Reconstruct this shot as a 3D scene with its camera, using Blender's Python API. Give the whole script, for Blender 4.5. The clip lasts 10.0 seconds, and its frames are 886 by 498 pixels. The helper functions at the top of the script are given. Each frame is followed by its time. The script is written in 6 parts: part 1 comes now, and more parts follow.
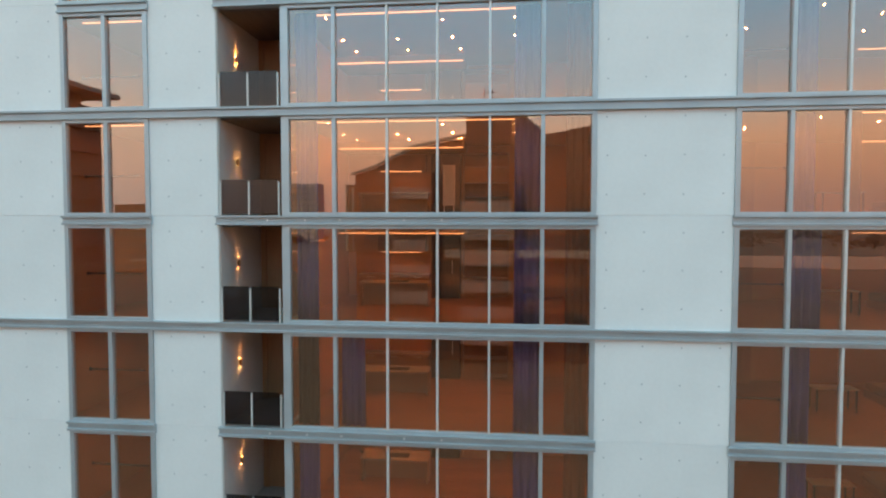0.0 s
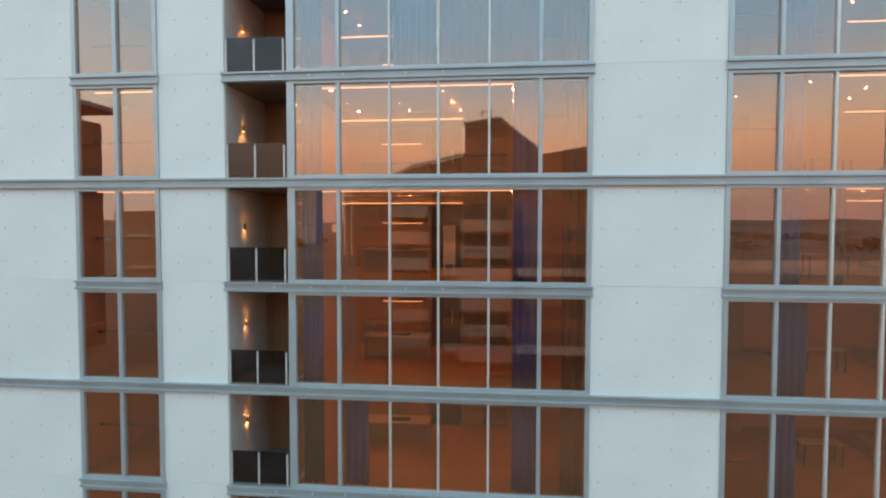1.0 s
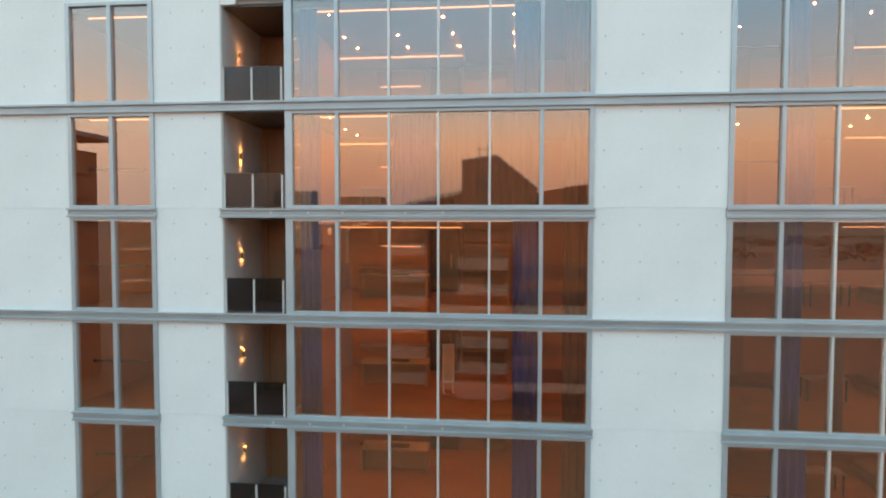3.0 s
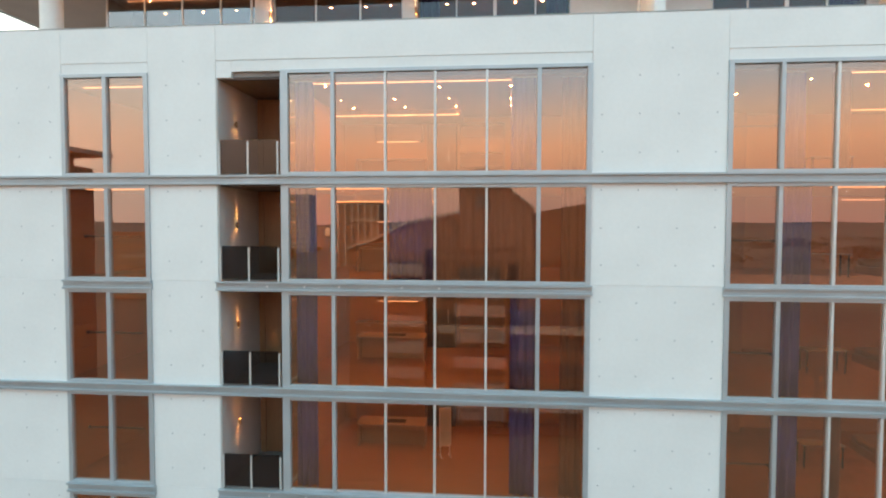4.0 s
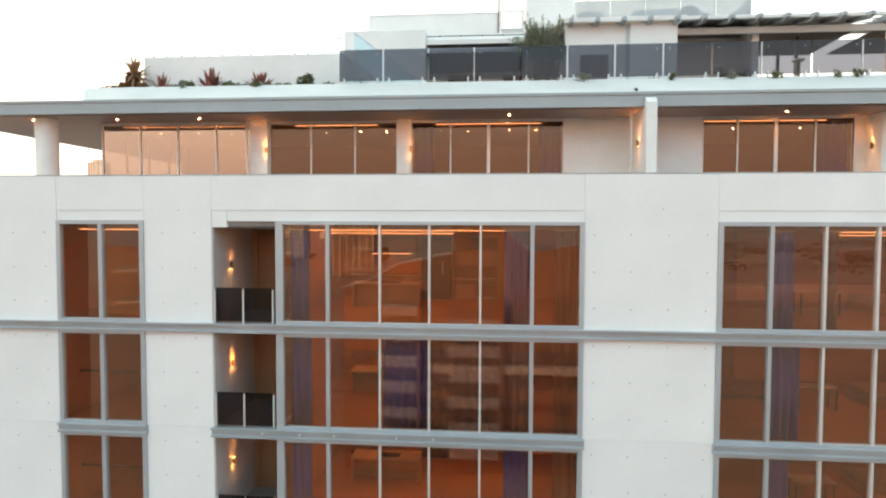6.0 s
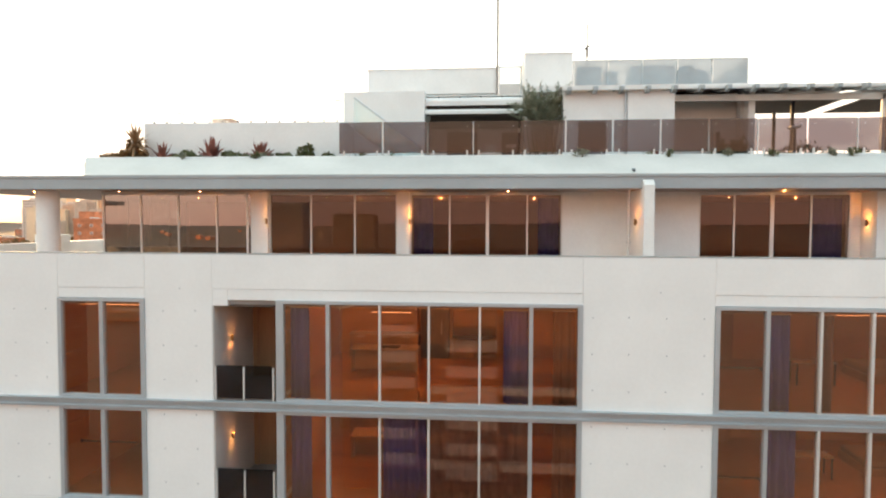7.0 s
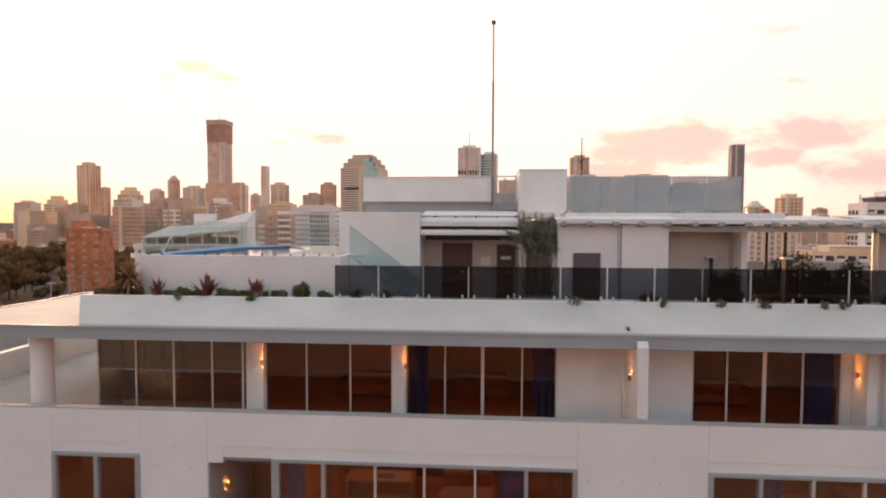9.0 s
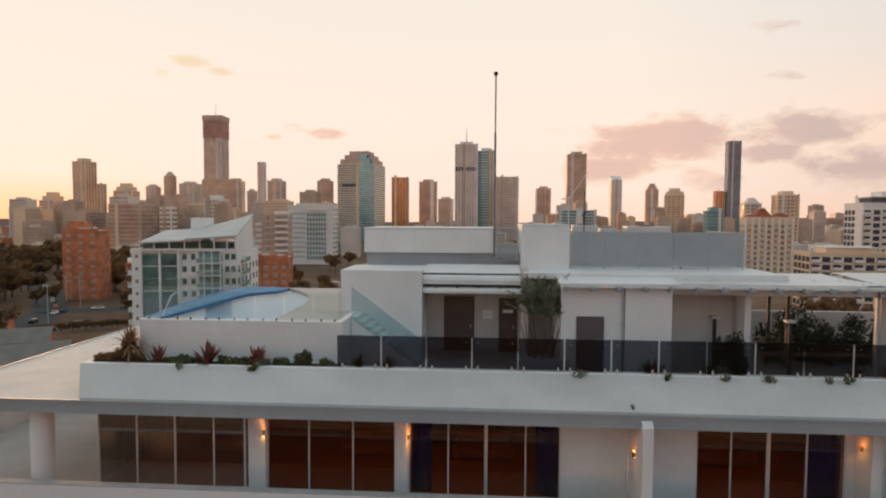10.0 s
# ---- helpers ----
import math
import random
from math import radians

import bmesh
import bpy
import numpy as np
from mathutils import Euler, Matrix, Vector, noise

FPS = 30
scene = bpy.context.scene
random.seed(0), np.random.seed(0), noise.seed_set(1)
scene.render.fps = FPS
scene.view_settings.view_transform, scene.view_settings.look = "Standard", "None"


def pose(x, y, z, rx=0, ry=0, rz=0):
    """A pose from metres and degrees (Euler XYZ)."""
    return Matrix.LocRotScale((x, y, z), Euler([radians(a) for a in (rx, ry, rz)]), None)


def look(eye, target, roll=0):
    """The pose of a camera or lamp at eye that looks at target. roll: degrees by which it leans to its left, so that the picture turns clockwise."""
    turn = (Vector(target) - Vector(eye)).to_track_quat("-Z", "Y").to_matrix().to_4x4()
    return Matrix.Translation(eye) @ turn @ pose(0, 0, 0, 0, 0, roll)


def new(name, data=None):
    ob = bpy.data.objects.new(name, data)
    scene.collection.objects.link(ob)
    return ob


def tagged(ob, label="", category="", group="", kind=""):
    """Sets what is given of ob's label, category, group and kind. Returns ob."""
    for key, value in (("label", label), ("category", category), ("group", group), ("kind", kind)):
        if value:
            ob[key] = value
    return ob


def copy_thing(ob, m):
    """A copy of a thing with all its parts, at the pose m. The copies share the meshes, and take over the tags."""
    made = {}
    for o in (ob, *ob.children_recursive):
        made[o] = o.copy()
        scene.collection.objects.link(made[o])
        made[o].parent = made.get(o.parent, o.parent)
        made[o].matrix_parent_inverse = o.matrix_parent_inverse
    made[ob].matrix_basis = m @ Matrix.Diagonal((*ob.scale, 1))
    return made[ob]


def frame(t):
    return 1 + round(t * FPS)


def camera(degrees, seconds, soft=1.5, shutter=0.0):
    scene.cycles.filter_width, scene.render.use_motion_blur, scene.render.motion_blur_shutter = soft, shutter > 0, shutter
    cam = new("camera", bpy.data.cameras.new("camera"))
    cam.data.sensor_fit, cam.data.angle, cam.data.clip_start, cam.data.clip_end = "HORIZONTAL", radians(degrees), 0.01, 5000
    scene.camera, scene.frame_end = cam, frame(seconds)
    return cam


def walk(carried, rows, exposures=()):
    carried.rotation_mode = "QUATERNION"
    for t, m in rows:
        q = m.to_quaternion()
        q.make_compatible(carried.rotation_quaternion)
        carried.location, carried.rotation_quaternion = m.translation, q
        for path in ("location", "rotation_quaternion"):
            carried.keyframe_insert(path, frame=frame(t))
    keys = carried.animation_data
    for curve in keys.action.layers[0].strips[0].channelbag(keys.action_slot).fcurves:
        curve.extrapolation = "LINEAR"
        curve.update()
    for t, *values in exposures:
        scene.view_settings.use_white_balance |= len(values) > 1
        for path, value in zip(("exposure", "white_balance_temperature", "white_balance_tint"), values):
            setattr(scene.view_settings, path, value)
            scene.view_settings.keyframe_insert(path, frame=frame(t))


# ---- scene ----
cam = camera(73.2, 10.0, soft=2.1)
PATH = [
    (0, (0.337, -16.277, 14.645), (0.121, -14.277, 14.557), 0.04),
    (0.5, (0.335, -16.601, 15.557), (0.122, -14.601, 15.470), 0.05),
    (1, (0.323, -16.828, 16.597), (0.113, -14.828, 16.509), 0.06),
    (1.5, (0.274, -16.936, 17.584), (0.068, -14.936, 17.497), 0.07),
    (2, (0.238, -16.923, 18.596), (0.035, -14.923, 18.509), 0.08),
    (2.5, (0.173, -16.790, 19.520), (-0.026, -14.790, 19.433), 0.09),
    (4, (0.201, -16.524, 22.632), (0.013, -14.524, 22.546), 0.13),
    (4.5, (0.200, -16.531, 23.637), (0.016, -14.531, 23.551), 0.14),
    (5, (0.202, -16.523, 24.792), (0.022, -14.523, 24.706), 0.15),
    (5.5, (0.219, -16.515, 25.803), (0.044, -14.515, 25.718), 0.17),
    (7, (0.155, -16.566, 29.153), (-0.007, -14.566, 29.068), 0.20),
    (7.5, (0.109, -16.572, 30.212), (-0.049, -14.572, 30.128), 0.22),
    (8, (0.075, -16.559, 31.376), (-0.078, -14.559, 31.291), 0.23),
    (8.5, (0.074, -16.538, 32.474), (-0.074, -14.538, 32.390), 0.24),
    (9, (0.096, -16.442, 33.705), (-0.047, -14.442, 33.619), 0.26),
    (9.5, (0.042, -16.316, 34.845), (-0.096, -14.316, 34.752), 0.27),
    (10, (-0.127, -16.217, 36.059), (-0.260, -14.217, 35.957), 0.29),
]
EXPOSURES = [
    (0.0, 1.30, 5800, -9), (2.5, 1.40, 5850, -9), (4.0, 1.52, 6050, -7), (4.5, 1.56, 6150, -6), (5.5, 1.61, 6350, -3),
    (7.0, 1.46, 6900, 2), (7.5, 1.30, 7150, 7), (8.0, 1.02, 7450, 9), (8.5, 0.82, 7550, 14), (9.0, 0.49, 7350, 20), (9.5, 0.18, 7120, 18), (10.0, 0.02, 6850, 9),
]
walk(cam, [(t, look(eye, target, roll)) for t, eye, target, roll in PATH], EXPOSURES)

# ---- world and sun: dusk, the sun low behind the building ----
SUN_AZ, SUN_EL = radians(-38), radians(1.8)
sun_way = Vector((math.sin(SUN_AZ) * math.cos(SUN_EL), math.cos(SUN_AZ) * math.cos(SUN_EL), math.sin(SUN_EL)))
world = bpy.data.worlds.new("dusk_sky")
scene.world = world
world.use_nodes = True
wn, wl = world.node_tree.nodes, world.node_tree.links
wn.clear()


def wnode(kind, **values):
    n = wn.new(kind)
    for k, v in values.items():
        n.inputs[k].default_value = v
    return n


def wmath(op, a, b=None, clamp=False):
    n = wn.new("ShaderNodeMath")
    n.operation, n.use_clamp = op, clamp
    for i, v in enumerate((a, b)):
        if v is None:
            continue
        if isinstance(v, (int, float)):
            n.inputs[i].default_value = v
        else:
            wl.new(v, n.inputs[i])
    return n.outputs[0]


def wramp(fac, stops):
    n = wn.new("ShaderNodeValToRGB")
    e = n.color_ramp.elements
    while len(e) < len(stops):
        e.new(0.5)
    for el, (p, c) in zip(e, stops):
        el.position, el.color = p, (*c, 1)
    wl.new(fac, n.inputs[0])
    return n.outputs[0]


def wmix(fac, a, b, kind="MIX"):
    n = wn.new("ShaderNodeMix")
    n.data_type, n.blend_type = "RGBA", kind
    if isinstance(fac, (int, float)):
        n.inputs[0].default_value = fac
    else:
        wl.new(fac, n.inputs[0])
    for sock, v in ((n.inputs[6], a), (n.inputs[7], b)):
        if isinstance(v, tuple):
            sock.default_value = (*v, 1)
        else:
            wl.new(v, sock)
    return n.outputs[2]


tc = wn.new("ShaderNodeTexCoord")
sep = wn.new("ShaderNodeSeparateXYZ")
wl.new(tc.outputs["Generated"], sep.inputs[0])
up = wmath("MAXIMUM", sep.outputs[2], 0.0)
toward = wn.new("ShaderNodeVectorMath")
toward.operation = "DOT_PRODUCT"
wl.new(tc.outputs["Generated"], toward.inputs[0])
toward.inputs[1].default_value = (math.sin(SUN_AZ), math.cos(SUN_AZ), 0.0)
facing = wmath("MULTIPLY_ADD", toward.outputs["Value"], 0.5, True)
facing.node.inputs[2].default_value = 0.5
sky_sun = wramp(up, [(0.0, (1.30, 0.92, 0.74)), (0.05, (1.22, 1.00, 0.89)), (0.16, (1.21, 1.04, 0.94)), (0.34, (1.13, 1.04, 0.97)), (0.6, (0.86, 0.88, 0.89)), (1.0, (0.48, 0.53, 0.58))])
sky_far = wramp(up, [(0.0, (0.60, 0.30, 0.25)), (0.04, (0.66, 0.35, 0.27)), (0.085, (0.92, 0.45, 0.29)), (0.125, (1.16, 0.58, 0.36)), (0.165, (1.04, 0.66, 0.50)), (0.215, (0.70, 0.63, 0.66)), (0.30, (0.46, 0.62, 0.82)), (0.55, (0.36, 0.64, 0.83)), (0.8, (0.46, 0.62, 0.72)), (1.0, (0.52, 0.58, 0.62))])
sunward = wramp(facing, [(0.20, (0, 0, 0)), (0.32, (0.28, 0.28, 0.28)), (0.55, (0.55, 0.55, 0.55)), (0.80, (1, 1, 1))])
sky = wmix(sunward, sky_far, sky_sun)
# glow round the low sun
near_sun = wn.new("ShaderNodeVectorMath")
near_sun.operation = "DISTANCE"
wl.new(tc.outputs["Generated"], near_sun.inputs[0])
near_sun.inputs[1].default_value = sun_way
glow_at = wmath("MULTIPLY", wramp(near_sun.outputs["Value"], [(0.02, (0.9, 0.9, 0.9)), (0.10, (0.6, 0.6, 0.6)), (0.30, (0, 0, 0))]), wramp(up, [(0.0, (1, 1, 1)), (0.025, (0.6, 0.6, 0.6)), (0.065, (0, 0, 0))]))
sky = wmix(glow_at, sky, (1.7, 0.80, 0.38))
# clouds: noise drawn out level
puff = wn.new("ShaderNodeTexNoise")
puff.inputs["Scale"].default_value, puff.inputs["Detail"].default_value, puff.inputs["Roughness"].default_value = 1.0, 8, 0.58
offset = wn.new("ShaderNodeMapping")
offset.inputs["Location"].default_value = (1.3, 0.0, 0.9)
offset.inputs["Scale"].default_value = (9.0, 9.0, 19.0)
wl.new(tc.outputs["Generated"], offset.inputs[0])
wl.new(offset.outputs[0], puff.inputs["Vector"])
# banks of cloud to the right of the sunset, small puffs elsewhere: direction, reach, thickness
squash = wn.new("ShaderNodeMapping")
squash.inputs["Scale"].default_value = (1.0, 1.0, 3.2)
wl.new(tc.outputs["Generated"], squash.inputs[0])
bank = None
for slope_x, slope_z, reach, thick in (
    (0.24, 0.128, 0.20, 0.60), (0.33, 0.140, 0.19, 0.60), (0.43, 0.142, 0.16, 0.56), (0.52, 0.150, 0.17, 0.60), (0.46, 0.108, 0.14, 0.50), (0.58, 0.092, 0.17, 0.54), (0.22, 0.082, 0.16, 0.52), (0.36, 0.068, 0.12, 0.46), (0.72, 0.11, 0.14, 0.46),
    (-0.27, 0.142, 0.085, 0.58), (-0.50, 0.262, 0.06, 0.56), (-0.545, 0.245, 0.06, 0.56), (-0.45, 0.246, 0.05, 0.54), (0.32, 0.30, 0.05, 0.38), (0.48, 0.235, 0.06, 0.38), (0.46, 0.31, 0.06, 0.36), (-0.355, 0.137, 0.035, 0.50),
):
    way = Vector((slope_x, 1.0, slope_z)).normalized()
    near = wn.new("ShaderNodeVectorMath")
    near.operation = "DISTANCE"
    wl.new(squash.outputs[0], near.inputs[0])
    near.inputs[1].default_value = (way.x, way.y, way.z * 3.2)
    lump = wramp(near.outputs["Value"], [(reach * 0.2, (thick, thick, thick)), (reach, (0, 0, 0))])
    bank = lump if bank is None else wmath("MAXIMUM", bank, lump)
fluff = wmath("MULTIPLY_ADD", puff.outputs["Fac"], 1.5)
fluff.node.inputs[2].default_value = -0.62
density = wmath("ADD", fluff, bank, True)
cover = wramp(density, [(0.44, (0, 0, 0)), (0.64, (1, 1, 1))])
low = wramp(up, [(0.02, (0.2, 0.2, 0.2)), (0.07, (1, 1, 1)), (0.20, (1, 1, 1)), (0.30, (0.5, 0.5, 0.5)), (0.6, (0.05, 0.05, 0.05))])
cloud_col = wramp(density, [(0.48, (1.20, 0.84, 0.62)), (0.60, (1.08, 0.70, 0.57)), (0.74, (0.94, 0.62, 0.55))])
greyer = wramp(toward.outputs["Value"], [(0.40, (0.75, 0.75, 0.75)), (0.58, (0, 0, 0))])
cloud_col = wmix(greyer, cloud_col, (0.66, 0.54, 0.54))
sunlit = wramp(toward.outputs["Value"], [(0.925, (0, 0, 0)), (0.95, (0.85, 0.85, 0.85))])
cloud_col = wmix(sunlit, cloud_col, (1.10, 0.88, 0.58))
behind = wramp(facing, [(0.25, (1, 1, 1)), (0.5, (0, 0, 0))])
cloud_col = wmix(behind, cloud_col, (1.05, 0.50, 0.30))
sky = wmix(wmath("MULTIPLY", wmath("MULTIPLY", cover, low), 0.88), sky, cloud_col)
nishita = wn.new("ShaderNodeTexSky")
nishita.sky_type, nishita.sun_disc, nishita.sun_elevation, nishita.sun_rotation = "NISHITA", False, SUN_EL, SUN_AZ
back_sky, back_air = wnode("ShaderNodeBackground", Strength=0.80), wnode("ShaderNodeBackground", Strength=0.005)
wl.new(sky, back_sky.inputs[0])
wl.new(nishita.outputs[0], back_air.inputs[0])
total, world_out = wn.new("ShaderNodeAddShader"), wn.new("ShaderNodeOutputWorld")
wl.new(back_sky.outputs[0], total.inputs[0])
wl.new(back_air.outputs[0], total.inputs[1])
wl.new(total.outputs[0], world_out.inputs[0])

sun = new("sun", bpy.data.lights.new("sun", "SUN"))
sun.data.energy, sun.data.angle, sun.data.color = 3.6, radians(5.0), (1.0, 0.55, 0.25)
sun.matrix_world = look(sun_way * 900, (0, 0, 0))


# ---- materials ----
def mat(name, col, rough=0.6, metal=0.0, var=0.10, scale=1.5, fine=25.0, bump=0.15, bump_size=0.01, piece=0.0, tint=None, stretch=(1, 1, 1), spec=0.5):
    """A surface with broad stains, fine grain and slight relief."""
    m = bpy.data.materials.new(name)
    m.use_nodes = True
    n, l = m.node_tree.nodes, m.node_tree.links
    b = n["Principled BSDF"]
    b.inputs["Roughness"].default_value, b.inputs["Metallic"].default_value = rough, metal
    b.inputs["Specular IOR Level"].default_value = spec
    co, mp = n.new("ShaderNodeTexCoord"), n.new("ShaderNodeMapping")
    mp.inputs["Scale"].default_value = stretch
    l.new(co.outputs["Object"], mp.inputs[0])
    big, small = n.new("ShaderNodeTexNoise"), n.new("ShaderNodeTexNoise")
    for t, s, d in ((big, scale, 5), (small, fine, 3)):
        t.inputs["Scale"].default_value, t.inputs["Detail"].default_value = s, d
        l.new(mp.outputs[0], t.inputs["Vector"])
    add = n.new("ShaderNodeMath")
    add.operation = "MULTIPLY_ADD"
    l.new(small.outputs["Fac"], add.inputs[0])
    add.inputs[1].default_value = 0.35
    l.new(big.outputs["Fac"], add.inputs[2])
    ramp = n.new("ShaderNodeValToRGB")
    lo = tint or tuple(c * (1 - 2 * var) for c in col)
    hi = tuple(min(1.0, c * (1 + var)) for c in col)
    ramp.color_ramp.elements[0].position, ramp.color_ramp.elements[0].color = 0.38, (*lo, 1)
    ramp.color_ramp.elements[1].position, ramp.color_ramp.elements[1].color = 0.92, (*hi, 1)
    l.new(add.outputs[0], ramp.inputs[0])
    last = ramp.outputs[0]
    if piece:
        info, hsv = n.new("ShaderNodeObjectInfo"), n.new("ShaderNodeHueSaturation")
        val = n.new("ShaderNodeMapRange")
        val.inputs["To Min"].default_value, val.inputs["To Max"].default_value = 1 - piece, 1 + piece
        l.new(info.outputs["Random"], val.inputs["Value"])
        l.new(val.outputs[0], hsv.inputs["Value"])
        l.new(last, hsv.inputs["Color"])
        last = hsv.outputs[0]
    l.new(last, b.inputs["Base Color"])
    if bump:
        bp = n.new("ShaderNodeBump")
        bp.inputs["Strength"].default_value, bp.inputs["Distance"].default_value = bump, bump_size
        l.new(small.outputs["Fac"], bp.inputs["Height"])
        l.new(bp.outputs[0], b.inputs["Normal"])
    return m


def glass(name, tint, mirror, rough=0.0, wave=0.0, ripple=0.55, steep=4.0):
    """Coated pane: clear straight through, mirror growing towards grazing. mirror: share thrown back head on."""
    m = bpy.data.materials.new(name)
    m.use_nodes = True
    n, l = m.node_tree.nodes, m.node_tree.links
    n.clear()
    out, mix, clear, shine, lean = (n.new("ShaderNode" + k) for k in ("OutputMaterial", "MixShader", "BsdfTransparent", "BsdfGlossy", "LayerWeight"))
    clear.inputs[0].default_value = (*tint, 1)
    shine.inputs["Roughness"].default_value = rough
    shine.inputs["Color"].default_value = (0.97, 0.96, 0.95, 1)
    lean.inputs["Blend"].default_value = 0.5
    power, share = n.new("ShaderNodeMath"), n.new("ShaderNodeMapRange")
    power.operation = "POWER"
    power.inputs[1].default_value = steep
    share.inputs["To Min"].default_value = mirror
    l.new(lean.outputs["Facing"], power.inputs[0])
    l.new(power.outputs[0], share.inputs["Value"])
    l.new(share.outputs[0], mix.inputs[0])
    l.new(clear.outputs[0], mix.inputs[1])
    l.new(shine.outputs[0], mix.inputs[2])
    l.new(mix.outputs[0], out.inputs[0])
    if wave:
        tcn, nz, bp = n.new("ShaderNodeTexCoord"), n.new("ShaderNodeTexNoise"), n.new("ShaderNodeBump")
        nz.inputs["Scale"].default_value = ripple
        nz.inputs["Detail"].default_value = 1.0
        bp.inputs["Strength"].default_value, bp.inputs["Distance"].default_value = wave, 0.02
        l.new(tcn.outputs["Object"], nz.inputs["Vector"])
        l.new(nz.outputs["Fac"], bp.inputs["Height"])
        l.new(bp.outputs[0], shine.inputs["Normal"])
    return m


def glow(name, col, power):
    m = bpy.data.materials.new(name)
    m.use_nodes = True
    b = m.node_tree.nodes["Principled BSDF"]
    b.inputs["Base Color"].default_value = (0.8, 0.8, 0.8, 1)
    b.inputs["Emission Color"].default_value = (*col, 1)
    b.inputs["Emission Strength"].default_value = power
    return m


M_WALL = mat("white_precast_paint", (0.80, 0.80, 0.79), 0.55, var=0.035, scale=0.5, fine=9, bump=0.08, piece=0.015)
M_WHITE = mat("white_render", (0.80, 0.79, 0.77), 0.6, var=0.05, scale=0.8, fine=14, bump=0.12)
# Roof white darkened and warmed to offset the blue skylight falling on it.
M_ROOFTOP = mat("toned_down_roof_white", (0.68, 0.63, 0.59), 0.75, var=0.08, scale=0.6, fine=10, bump=0.1)
# White lowered so the upturned apron reads no brighter than the walls.
M_APRON = mat("toned_down_apron_paint", (0.60, 0.585, 0.56), 0.65, var=0.07, scale=0.5, fine=9, bump=0.08)
M_GREY = mat("grey_painted_fascia", (0.36, 0.39, 0.41), 0.5, var=0.06, scale=0.7, fine=12, bump=0.05)
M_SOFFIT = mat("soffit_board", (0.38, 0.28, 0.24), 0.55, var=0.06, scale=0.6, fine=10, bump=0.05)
M_ALU = mat("grey_aluminium", (0.45, 0.49, 0.52), 0.38, 0.35, var=0.05, scale=1.2, fine=30, bump=0.03)
M_ALU_PALE = mat("pale_aluminium", (0.66, 0.66, 0.65), 0.4, 0.3, var=0.05, scale=1.2, fine=30, bump=0.03)
M_BAND = mat("grey_channel_metal", (0.40, 0.44, 0.47), 0.4, 0.3, var=0.08, scale=0.9, fine=20, bump=0.04)
M_DARK = mat("dark_metal", (0.03, 0.03, 0.035), 0.45, 0.2, var=0.15, bump=0.03)
M_BRASS = mat("dull_brass", (0.22, 0.15, 0.08), 0.4, 0.7, var=0.1, bump=0.02)
# Coping greyed so its lit top shows less in the penthouse glass.
M_COPING = mat("toned_down_coping_paint", (0.40, 0.40, 0.39), 0.7, var=0.12, scale=1.2, fine=14, bump=0.1)
M_HOLE = mat("tie_hole_plug", (0.50, 0.51, 0.52), 0.8, var=0.1, bump=0)
# Dark boards; also darkens ceilings and undersides that stand in shade.
M_BOARD_AND_SHADE = mat("dark_board_and_shade", (0.10, 0.075, 0.06), 0.6, var=0.15, scale=1.2, fine=14, bump=0.05, stretch=(6, 0.4, 1))
M_CONC = mat("raw_concrete", (0.34, 0.33, 0.32), 0.8, var=0.12, scale=1.1, fine=18, bump=0.2)
M_DECK = mat("terrace_tiles", (0.50, 0.47, 0.44), 0.6, var=0.10, scale=0.8, fine=12, bump=0.1)
M_ROOM = mat("terracotta_plaster", (0.55, 0.275, 0.12), 0.7, var=0.05, scale=0.8, fine=16, bump=0.05)
M_CEIL = mat("ceiling_plaster", (0.52, 0.44, 0.36), 0.75, var=0.03, bump=0.03)
M_TIMBER = mat("brown_timber", (0.38, 0.19, 0.09), 0.5, var=0.18, scale=1.2, fine=12, bump=0.1, stretch=(1, 1, 0.12))
M_FLOOR = mat("oak_floor", (0.42, 0.178, 0.06), 0.42, var=0.14, scale=1.2, fine=14, bump=0.05, stretch=(0.2, 1.6, 1))
M_CARPET = mat("brown_carpet", (0.40, 0.18, 0.08), 0.9, var=0.1, scale=2, fine=90, bump=0.2)
M_CURTAIN = mat("navy_curtain_cloth", (0.15, 0.15, 0.56), 0.85, var=0.15, scale=3, fine=60, bump=0.15, stretch=(1, 1, 0.1))
M_SHEER = mat("mauve_grey_curtain_cloth", (0.27, 0.14, 0.14), 0.85, var=0.10, scale=3, fine=60, bump=0.15, stretch=(1, 1, 0.1))
M_BLACKCLOTH = mat("black_curtain_cloth", (0.03, 0.03, 0.04), 0.85, var=0.15, scale=3, fine=60, bump=0.15, stretch=(1, 1, 0.1))
M_BROWNCLOTH = mat("brown_curtain_cloth", (0.30, 0.125, 0.07), 0.85, var=0.15, scale=3, fine=60, bump=0.15, stretch=(1, 1, 0.1))
M_CABINET = mat("cream_laminate", (0.38, 0.25, 0.17), 0.4, var=0.04, bump=0.02)
M_STONE = mat("pale_stone_top", (0.46, 0.37, 0.30), 0.3, var=0.08, scale=4, bump=0.02)
M_BED = mat("linen", (0.36, 0.25, 0.18), 0.9, var=0.08, scale=5, fine=70, bump=0.25)
M_GLASS = glass("coated_window_glass", (0.90, 0.78, 0.68), 0.16, wave=0.05)
M_PENT = glass("penthouse_window_glass", (0.66, 0.60, 0.56), 0.05, wave=0.015)
M_PENT_MIRROR = glass("mirror_coated_penthouse_glass", (0.56, 0.51, 0.48), 0.20, wave=0.015)
M_RAIL = glass("grey_balustrade_glass", (0.39, 0.395, 0.43), 0.035)
M_CLEAR = glass("clear_pool_glass", (0.92, 0.96, 0.965), 0.03)
# Teal tint stands in for the cyan reflection on the stair glass.
M_TEALGLASS = glass("teal_stair_glass", (0.82, 0.92, 0.93), 0.10)
